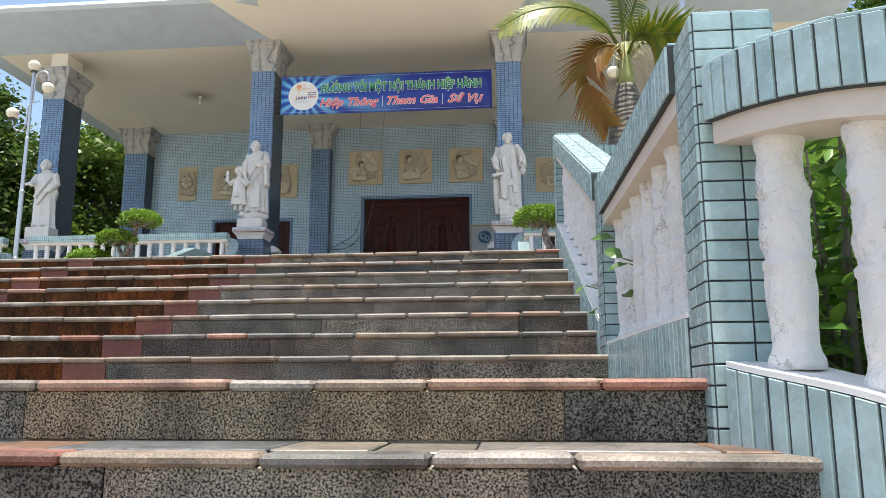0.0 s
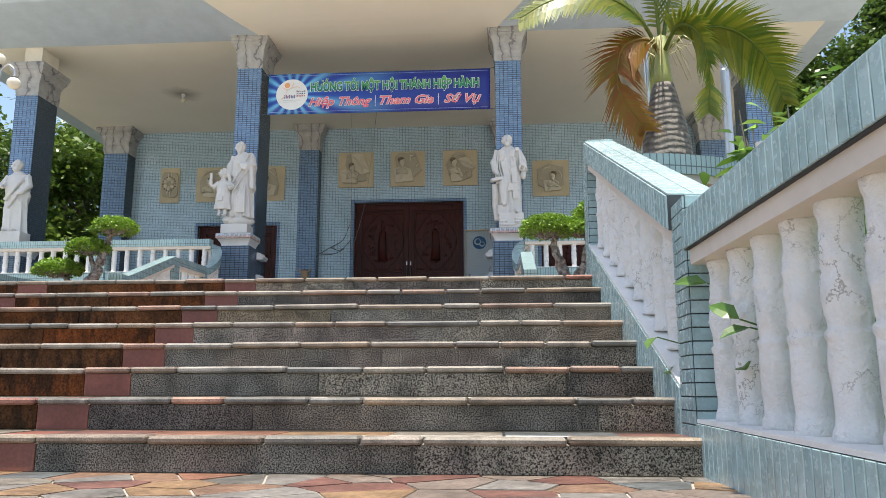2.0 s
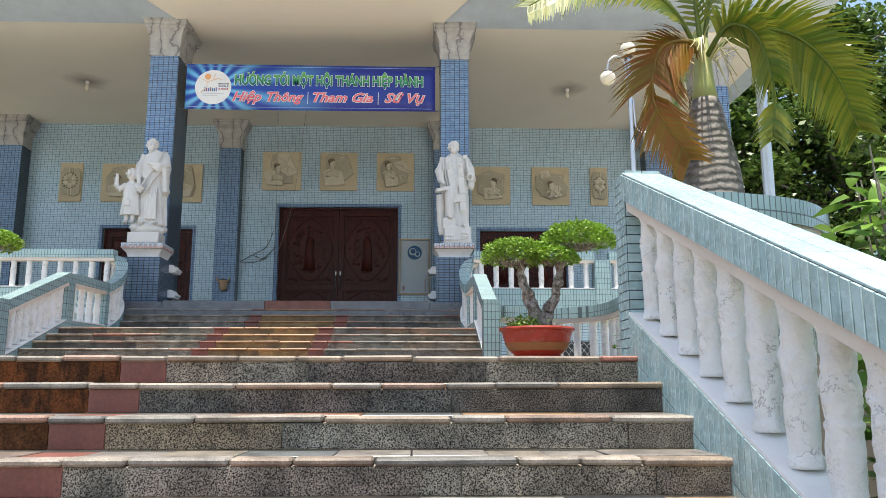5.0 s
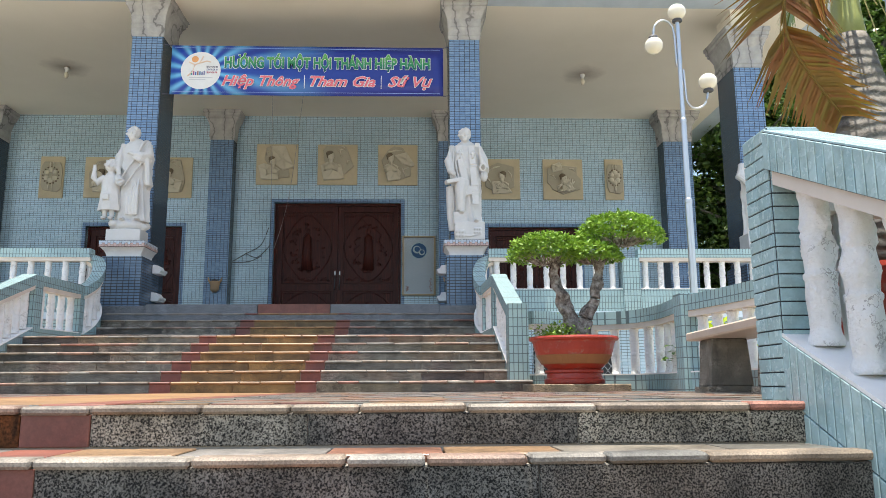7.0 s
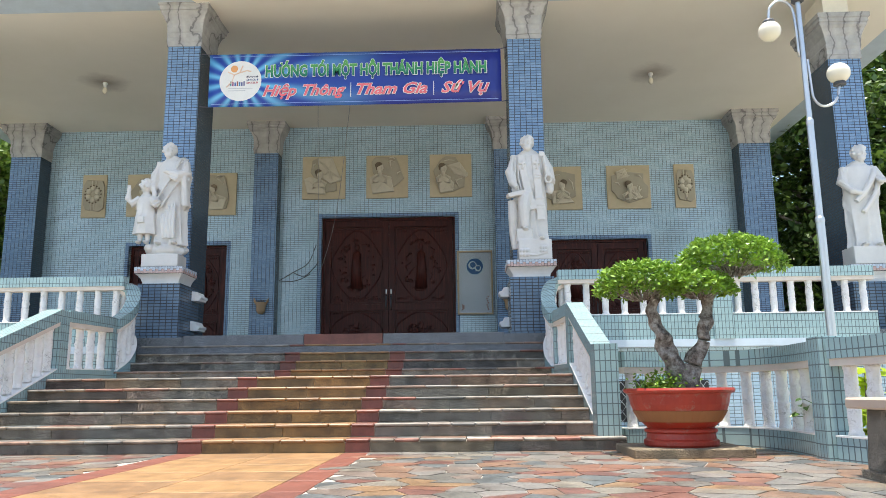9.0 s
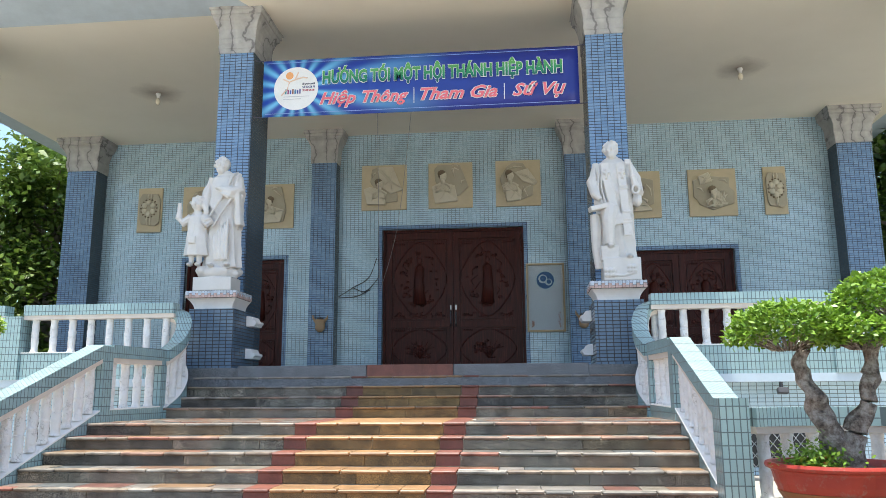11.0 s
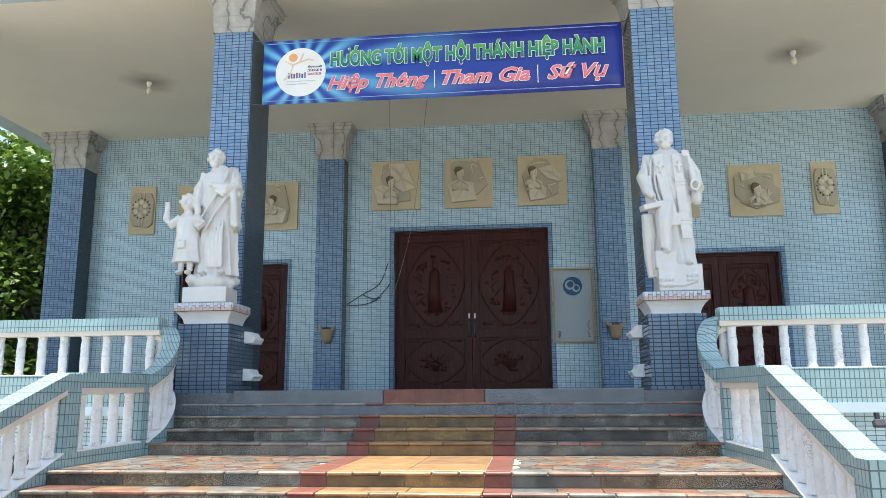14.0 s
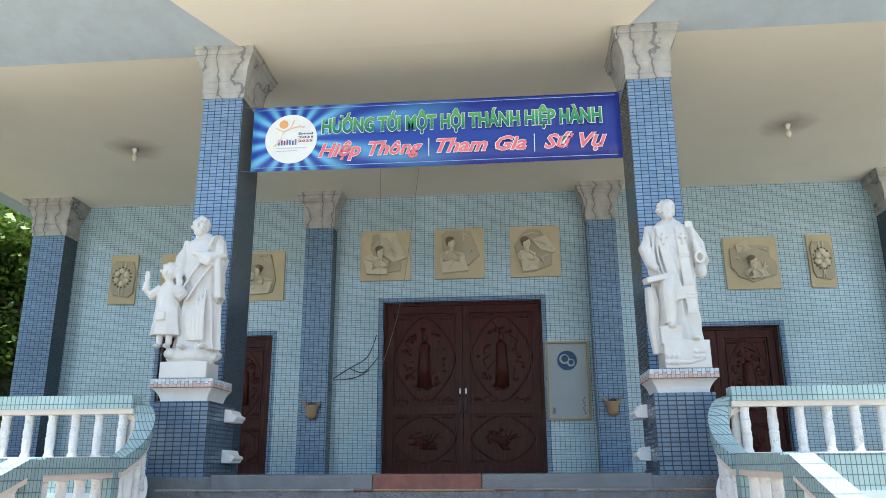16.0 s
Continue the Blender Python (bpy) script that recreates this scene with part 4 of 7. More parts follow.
    words("Hiệp Thông", -w + 1.03, 0.19, 1.55, 0.215, pink, white, 0.35, 0.04)
    words("Tham Gia", -w + 2.79, 0.19, 1.31, 0.215, pink, white, 0.35, 0.04)
    words("Sứ Vụ", -w + 4.36, 0.19, 0.89, 0.215, pink, white, 0.35, 0.04)
    for zz, body, c in ((0.565, "Synod", (0.10, 0.10, 0.14)), (0.505, "2021", (0.10, 0.12, 0.25)), (0.445, "2023", (0.50, 0.12, 0.15))):
        words(body, cx + 0.12, zz, 0.20, 0.035, flat("print " + body, c), flat("print rim " + body, c), 0, 0, 0.024)
    for sx in (-1, 1):
        for zz in (0.0, h):
            b = bmesh.new()
            tube(b, [(sx * w, 0, zz), (sx * (w + 0.14), -0.02, zz + 0.01)], 0.008, 5)
            part("cord", b, ink, o, "dark tying cord")


banner()


# ---- pedestals and statues ----
M_PED = tile_material("dull blue tile", (0.15, 0.22, 0.30), (0.12, 0.18, 0.26), (0.03, 0.035, 0.045))


def pedestal(x, z_cap, tall=True):
    p = thing("pedestal", (x, 17.995, 2.56), "square pedestal of blue tiles with a pink and white tiled cap", "pedestal", "statue pedestals")
    w = 0.36
    zc = z_cap - 2.56
    block("shaft", -w, w, -0.33, 0.60, 0, zc - 0.28, M_PED, p)
    block("plinth", -w - 0.012, w + 0.012, -0.345, 0.72, -0.01, 0.22, M_PED, p)
    bm = bmesh.new()
    rows = []
    for t in range(7):
        k = t / 6
        e = w - 0.055 + 0.10 * k ** 2.2
        z = zc - 0.30 + 0.19 * k
        rows.append([bm.verts.new((sx * e, -0.33 + 0.055 - 0.10 * k ** 2.2 if sy < 0 else 0.3, z)) for sx, sy in ((-1, -1), (1, -1), (1, 1), (-1, 1))])
    for a, b in zip(rows, rows[1:]):
        for k in range(4):
            bm.faces.new((a[k], a[(k + 1) % 4], b[(k + 1) % 4], b[k]))
    bm.faces.new(rows[0][::-1]), bm.faces.new(rows[-1])
    part("neck", bm, M_WHITE, p, "white curved neck", smooth=False)
    cap = block("cap", -w - 0.045, w + 0.045, -0.395, 0.3, zc - 0.115, zc, M_GROUT, p)
    for i in range(16):
        u = -w - 0.045 + (i + 0.5) * (2 * w + 0.09) / 16
        for z0, z1, mt in ((zc - 0.113, zc - 0.06 + (0.018 if i % 2 else -0.012), M_PINKTILE), (zc - 0.06 + (0.018 if i % 2 else -0.012), zc - 0.002, M_PALETILE)):
            part("tile", tile_mesh(0.046, z1 - z0 - 0.004, mt), None, cap, m=pose(u, -0.395, (z0 + z1) / 2))
            if i < 14:
                for s in (-1, 1):
                    part("tile", tile_mesh(0.044, z1 - z0 - 0.004, mt), None, cap, m=pose(s * (w + 0.045), -0.395 + (i + 0.5) * 0.0496, (z0 + z1) / 2, 0, 0, 90 * s))
    for zb in (0.34, 0.86):
        if tall:
            bm = bmesh.new()
            prism(bm, [(0.36, zb), (0.50, zb), (0.50, zb + 0.035), (0.53, zb + 0.05), (0.53, zb + 0.085), (0.47, zb + 0.10), (0.45, zb + 0.16), (0.36, zb + 0.17)], "y", 0.22, 0.58)
            if x > AX:
                for v in bm.verts:
                    v.co.x = -v.co.x
            part("scroll_bracket", bm, M_WHITE, p, "white scroll bracket", bevel=0.006)
    return p


def robe(bm, cx, cy, z0, z1, profile, folds, amp, phase=0.0, seg=72):
    """A draped body: rings of (height share, half width, half depth, shift x) with sharp folds that run down and across."""
    rows = []
    n = 60
    for i in range(n + 1):
        t = i / n
        for a, b in zip(profile, profile[1:]):
            if a[0] <= t <= b[0]:
                k = (t - a[0]) / (b[0] - a[0])
                k = k * k * (3 - 2 * k)
                hw, hd, sx = (a[j] + (b[j] - a[j]) * k for j in (1, 2, 3))
                break
        low = max(0.0, 1 - t * 1.5)
        mid = max(0.0, 1 - abs(t - 0.62) / 0.28)
        ring = []
        for s in range(seg):
            a = 2 * math.pi * s / seg
            wob = 0.5 * noise.noise(Vector((math.cos(a) * 1.3, math.sin(a) * 1.3, t * 1.5 + phase)))
            f = 1 + amp * 2.2 * low * ((1 - abs(math.sin(folds * 0.5 * a + phase + 0.8 * t + wob * 2))) ** 1.6 - 0.35)
            f += amp * 1.3 * mid * ((1 - abs(math.sin(1.5 * a + t * 10 + phase + wob))) ** 2.2 - 0.25)
            f += 0.02 * noise.noise(Vector((math.cos(a) * 4, math.sin(a) * 4, t * 9 + phase)))
            ring.append(bm.verts.new((cx + sx + hw * f * math.cos(a), cy + hd * f * math.sin(a), z0 + (z1 - z0) * t)))
        rows.append(ring)
    for a, b in zip(rows, rows[1:]):
        for s in range(seg):
            bm.faces.new((a[s], a[(s + 1) % seg], b[(s + 1) % seg], b[s]))
    bm.faces.new(rows[0][::-1]), bm.faces.new(rows[-1])


def sash(bm, p, q, w, d=0.02):
    """A flat band of cloth laid from p to q on the front of a body."""
    p, q = Vector(p), Vector(q)
    u = (q - p).normalized()
    n = Vector((0, -1, 0))
    s = u.cross(n).normalized() * w / 2
    v = [bm.verts.new(c + s * k + n * h) for c in (p, q) for k, h in ((-1, 0), (1, 0), (1, d), (-1, d))]
    for f in ((0, 1, 2, 3), (7, 6, 5, 4), (0, 4, 5, 1), (1, 5, 6, 2), (2, 6, 7, 3), (3, 7, 4, 0)):
        bm.faces.new([v[i] for i in f])


def head(bm, x, y, z, r, beard=True):
    r *= 1.06
    blob(bm, (x, y, z), (r * 0.76, r * 0.88, r), 16, 12)
    blob(bm, (x, y + r * 0.25, z + r * 0.2), (r * 0.92, r * 0.85, r * 0.95), 14, 10)
    for sx in (-1, 1):
        blob(bm, (x + sx * r * 0.66, y + r * 0.05, z - r * 0.05), (r * 0.22, r * 0.3, r * 0.5), 8, 6)
        blob(bm, (x + sx * r * 0.36, y - r * 0.68, z - r * 0.26), (r * 0.24, r * 0.2, r * 0.2), 8, 6)
    rr = random.Random(int(abs(x) * 10))
    for k in range(26):
        a, b = rr.uniform(0, 2 * math.pi), rr.uniform(-0.1, 1.4)
        p = Vector((math.cos(a) * math.cos(b) * 0.84, math.sin(a) * math.cos(b) * 0.9, math.sin(b)))
        if p.y > -0.45 or p.z > 0.55:
            blob(bm, (x + p.x * r, y + p.y * r, z + p.z * r), (r * 0.24,) * 3, 6, 5)
    blob(bm, (x, y - r * 0.9, z - r * 0.08), (r * 0.13, r * 0.2, r * 0.26), 8, 6)
    blob(bm, (x, y - r * 0.62, z + r * 0.28), (r * 0.5, r * 0.26, r * 0.09), 8, 6)
    if beard:
        blob(bm, (x, y - r * 0.5, z - r * 0.72), (r * 0.5, r * 0.46, r * 0.46), 10, 8)
    tube(bm, [(x, y + r * 0.1, z - r * 1.7), (x, y, z - r * 0.5)], [r * 0.52, r * 0.45], 10)


def carved(name, bm, at, label):
    """A statue as one white mesh, its shapes fused by a fine remesh."""
    for v in bm.verts:
        v.co = Vector((v.co.x * 1.04, v.co.y * 1.04, v.co.z * 1.014))
    ob = part(name, bm, M_STATUE, None, label, smooth=True)
    ob.matrix_basis = pose(*at)
    r = ob.modifiers.new("fuse", "REMESH")
    r.mode, r.voxel_size, r.use_smooth_shade = "VOXEL", 0.0095, True
    return tagged(ob, label, "statue", "white statues")


BODY = [(0, 0.28, 0.16, 0), (0.12, 0.265, 0.16, 0), (0.45, 0.27, 0.17, 0.0), (0.68, 0.285, 0.175, 0.01), (0.80, 0.29, 0.165, 0.01), (0.91, 0.265, 0.14, 0), (0.96, 0.15, 0.10, 0), (1, 0.07, 0.07, 0)]


def statue_with_child(x, z):
    bm = bmesh.new()
    box(bm, -0.30, 0.30, -0.20, 0.20, 0, 0.215)
    for k in range(14):
        a = k * 0.9
        blob(bm, (0.24 * math.cos(a) + 0.02, 0.12 * math.sin(a * 1.3), 0.28 + 0.05 * math.sin(k * 2.1)), (0.10, 0.09, 0.075), 9, 7)
    blob(bm, (0.0, 0, 0.30), (0.31, 0.20, 0.13), 16, 10)
    # the grown figure
    robe(bm, 0.07, 0.02, 0.38, 1.95, BODY, 9, 0.13, 0.4)
    head(bm, 0.01, -0.03, 2.045, 0.120)
    tube(bm, [(-0.12, -0.02, 1.82), (-0.19, -0.06, 1.60), (-0.20, -0.12, 1.40), (-0.16, -0.17, 1.28)], [0.085, 0.085, 0.065, 0.04], 10)
    blob(bm, (-0.15, -0.18, 1.25), (0.045, 0.035, 0.06), 8, 6)
    tube(bm, [(0.26, 0.0, 1.82), (0.32, -0.08, 1.60), (0.22, -0.17, 1.56), (0.06, -0.19, 1.62)], [0.09, 0.10, 0.09, 0.04], 10)
    blob(bm, (0.03, -0.20, 1.63), (0.06, 0.035, 0.035), 8, 6)
    # mantle: over the shoulder, across the waist, and its hanging end
    tube(bm, arc([(0.24, 0.06, 1.92), (0.22, -0.12, 1.84), (0.16, -0.17, 1.62), (0.02, -0.20, 1.36), (-0.12, -0.17, 1.14)], 5), [0.032 - 0.0009 * i for i in range(21)], 9)
    tube(bm, arc([(0.28, 0.04, 1.90), (0.29, -0.10, 1.78), (0.26, -0.16, 1.52), (0.12, -0.20, 1.26), (-0.04, -0.19, 1.00)], 5), [0.032 - 0.0009 * i for i in range(21)], 9)
    for i in range(4):
        tube(bm, [(0.30 + 0.015 * i, -0.13 + 0.05 * i, 1.60), (0.33 - 0.01 * i, -0.13 + 0.05 * i, 1.32), (0.35 - 0.03 * (i % 2), -0.12 + 0.05 * i, 1.04 + 0.05 * (i % 2)), (0.33, -0.11 + 0.05 * i, 0.98)], [0.055, 0.05, 0.06, 0.02], 8)
    for i in range(5):
        tube(bm, arc([(0.20 - 0.05 * i, -0.17, 1.14 - 0.06 * i), (0.19 - 0.05 * i, -0.18, 0.80), (0.20 - 0.045 * i, -0.17, 0.48)], 4), [0.012, 0.018, 0.02, 0.024, 0.026, 0.028, 0.028, 0.026, 0.02], 7)
    tube(bm, [(0.36, -0.05, 1.50), (0.20, -0.21, 1.49), (0.08, -0.22, 1.54)], [0.05, 0.045, 0.02], 8)
    for u in (-0.04, 0.22):
        blob(bm, (u, -0.20, 0.40), (0.05, 0.09, 0.035), 8, 6)
    before = set(bm.verts)
    # the child
    robe(bm, -0.27, -0.06, 0.55, 1.22, [(0, 0.17, 0.11, 0), (0.35, 0.15, 0.11, 0), (0.6, 0.135, 0.10, 0), (0.85, 0.145, 0.09, 0), (0.96, 0.08, 0.06, 0), (1, 0.05, 0.05, 0)], 7, 0.06, 1.0)
    head(bm, -0.27, -0.08, 1.33, 0.105, False)
    tube(bm, [(-0.36, -0.07, 1.14), (-0.47, -0.10, 1.04), (-0.52, -0.12, 1.12), (-0.51, -0.13, 1.24)], [0.06, 0.065, 0.05, 0.028], 8)
    blob(bm, (-0.51, -0.13, 1.27), (0.036, 0.025, 0.05), 8, 6)
    for k in range(3):
        tube(bm, [(-0.525 + 0.016 * k, -0.135, 1.29), (-0.53 + 0.02 * k, -0.14, 1.345)], [0.012, 0.009], 5)
    tube(bm, [(-0.17, -0.08, 1.14), (-0.08, -0.15, 1.04), (-0.12, -0.17, 0.98)], [0.06, 0.07, 0.05], 8)
    for u in (-0.33, -0.22):
        tube(bm, [(u, -0.07, 0.60), (u, -0.07, 0.44)], [0.045, 0.035], 8)
        blob(bm, (u, -0.12, 0.415), (0.035, 0.075, 0.03), 8, 6)
    box(bm, -0.34, -0.24, -0.20, -0.14, 0.72, 0.82)
    tube(bm, [(-0.29, -0.165, 0.80), (-0.28, -0.15, 1.02)], 0.012, 6)
    for v in bm.verts:
        if v not in before:
            v.co = Vector((-0.30 + (v.co.x + 0.27) * 1.12, (v.co.y + 0.06) * 1.1 - 0.12, 0.40 + (v.co.z - 0.40) * 1.06))
    return carved("statue", bm, (x, 17.82, z), "white statue of a robed figure with a child")


def statue_with_key(x, z):
    bm = bmesh.new()
    box(bm, -0.20, 0.33, -0.20, 0.20, 0, 0.34)
    box(bm, -0.22, 0.03, -0.19, 0.20, 0.30, 0.52)
    for k in range(6):
        blob(bm, (-0.16 + 0.05 * (k % 3), -0.20, 0.08 + 0.07 * (k // 3)), (0.035, 0.03, 0.035), 8, 6)
        blob(bm, (0.16 + 0.04 * (k % 3), -0.20, 0.14 + 0.06 * (k // 3)), (0.03, 0.03, 0.03), 8, 6)
    tube(bm, [(-0.1, -0.2, 0.08), (0.08, -0.205, 0.07), (0.26, -0.2, 0.12)], 0.015, 6)
    robe(bm, 0.02, 0.02, 0.30, 1.94, BODY, 8, 0.13, 2.0)
    head(bm, 0.0, -0.03, 2.03, 0.120)
    # knee under the cloth, hanging sleeve side
    tube(bm, [(-0.06, -0.13, 1.12), (-0.10, -0.19, 0.90), (-0.09, -0.17, 0.55)], [0.12, 0.095, 0.075], 10)
    tube(bm, [(-0.20, 0.0, 1.80), (-0.29, -0.05, 1.52), (-0.26, -0.14, 1.30), (-0.20, -0.18, 1.22)], [0.09, 0.095, 0.07, 0.04], 10)
    box(bm, -0.15, 0.15, -0.075, 0.075, -0.035, 0.035, pose(-0.22, -0.19, 1.10, 0, -14, 12))
    tube(bm, [(-0.28, -0.08, 1.02), (-0.26, -0.06, 0.80), (-0.27, -0.04, 0.5), (-0.24, -0.02, 0.2)], [0.07, 0.09, 0.07, 0.06], 8)
    tube(bm, [(0.22, 0.0, 1.80), (0.33, -0.05, 1.55), (0.35, -0.12, 1.32), (0.30, -0.16, 1.46), (0.28, -0.18, 1.58)], [0.085, 0.09, 0.085, 0.05, 0.045], 10)
    blob(bm, (0.34, -0.08, 1.22), (0.07, 0.08, 0.10), 10, 8)
    tube(bm, [(0.29, -0.20, 1.44), (0.24, -0.20, 1.82)], 0.020, 8)
    box(bm, 0.17, 0.24, -0.215, -0.185, 1.75, 1.83)
    for k in range(14):
        a = 2 * math.pi * k / 14
        b = 2 * math.pi * (k + 1) / 14
        tube(bm, [(0.31 + 0.05 * math.cos(a), -0.20, 1.36 + 0.065 * math.sin(a)), (0.31 + 0.05 * math.cos(b), -0.20, 1.36 + 0.065 * math.sin(b))], 0.018, 6)
    # two hanging bands with crosses and fringe
    sash(bm, (-0.12, -0.135, 1.80), (-0.08, -0.165, 1.45), 0.12)
    sash(bm, (-0.08, -0.165, 1.46), (0.05, -0.17, 0.84), 0.12)
    sash(bm, (0.11, -0.135, 1.80), (0.13, -0.165, 1.45), 0.12)
    sash(bm, (0.13, -0.165, 1.46), (0.17, -0.17, 0.78), 0.12)
    for u, zz in ((-0.10, 1.62), (0.13, 1.62)):
        box(bm, u - 0.014, u + 0.014, -0.205, -0.15, zz - 0.08, zz + 0.07)
        box(bm, u - 0.045, u + 0.045, -0.205, -0.15, zz, zz + 0.026)
    for zz in (1.42, 1.38, 1.02, 0.90, 0.86):
        box(bm, 0.09 + (1.42 - zz) * 0.06, 0.21 + (1.42 - zz) * 0.06, -0.20, -0.16, zz, zz + 0.014)
    for i in range(4):
        tube(bm, arc([(-0.20 + 0.045 * i, -0.13, 1.74 - 0.05 * i), (-0.22 + 0.05 * i, -0.16, 1.40), (-0.16 + 0.05 * i, -0.17, 1.12)], 4), [0.014] * 9, 6)
    for k in range(7):
        tube(bm, [(0.12 + 0.018 * k, -0.18, 0.78), (0.12 + 0.018 * k, -0.19, 0.66)], 0.009, 5)
    for u in (-0.08, 0.18):
        blob(bm, (u, -0.19, 0.52 if u < 0 else 0.36), (0.05, 0.09, 0.035), 8, 6)
    return carved("statue", bm, (x, 17.82, z), "white statue of a bearded robed figure with a key")


def statue_reading(x, z, mirrored):
    s = -1 if mirrored else 1
    bm = bmesh.new()
    box(bm, -0.30, 0.30, -0.20, 0.20, 0, 0.30)
    robe(bm, 0, 0.02, 0.27, 1.78, BODY, 8, 0.13, 3.0)
    head(bm, 0.03 * s, -0.03, 1.90, 0.125)
    tube(bm, [(-0.22 * s, 0, 1.64), (-0.31 * s, -0.06, 1.40), (-0.22 * s, -0.18, 1.22), (-0.08 * s, -0.21, 1.18)], [0.085, 0.09, 0.06, 0.035], 10)
    tube(bm, [(0.22 * s, 0, 1.64), (0.30 * s, -0.08, 1.42), (0.24 * s, -0.20, 1.36)], [0.085, 0.085, 0.05], 10)
    box(bm, -0.12, 0.12, -0.08, 0.08, -0.02, 0.02, pose(0.28 * s, -0.24, 1.38, 35, 8 * s, 0))
    tube(bm, arc([(0.24, 0.04, 1.68), (0.16, -0.15, 1.50), (0.0, -0.20, 1.24), (-0.16, -0.16, 1.05)], 5), [0.045] * 16, 8)
    tube(bm, arc([(0.27, 0.02, 1.62), (0.22, -0.15, 1.36), (0.08, -0.20, 1.08), (-0.08, -0.18, 0.86)], 5), [0.04] * 16, 8)
    blob(bm, (-0.10, -0.18, 0.33), (0.05, 0.09, 0.035), 8, 6), blob(bm, (0.12, -0.18, 0.33), (0.05, 0.09, 0.035), 8, 6)
    return carved("statue", bm, (x, 17.82, z), "white statue of a robed figure with an open book")


pedestal(-6.155, 3.935)
pedestal(0.08, 3.96)
pedestal(-11.55, 3.76, False)
pedestal(5.66, 3.80, False)
statue_with_child(-6.155, 3.935)
statue_with_key(0.08, 3.96)
statue_reading(5.66, 3.80, False)
statue_reading(-11.55, 3.76, True)


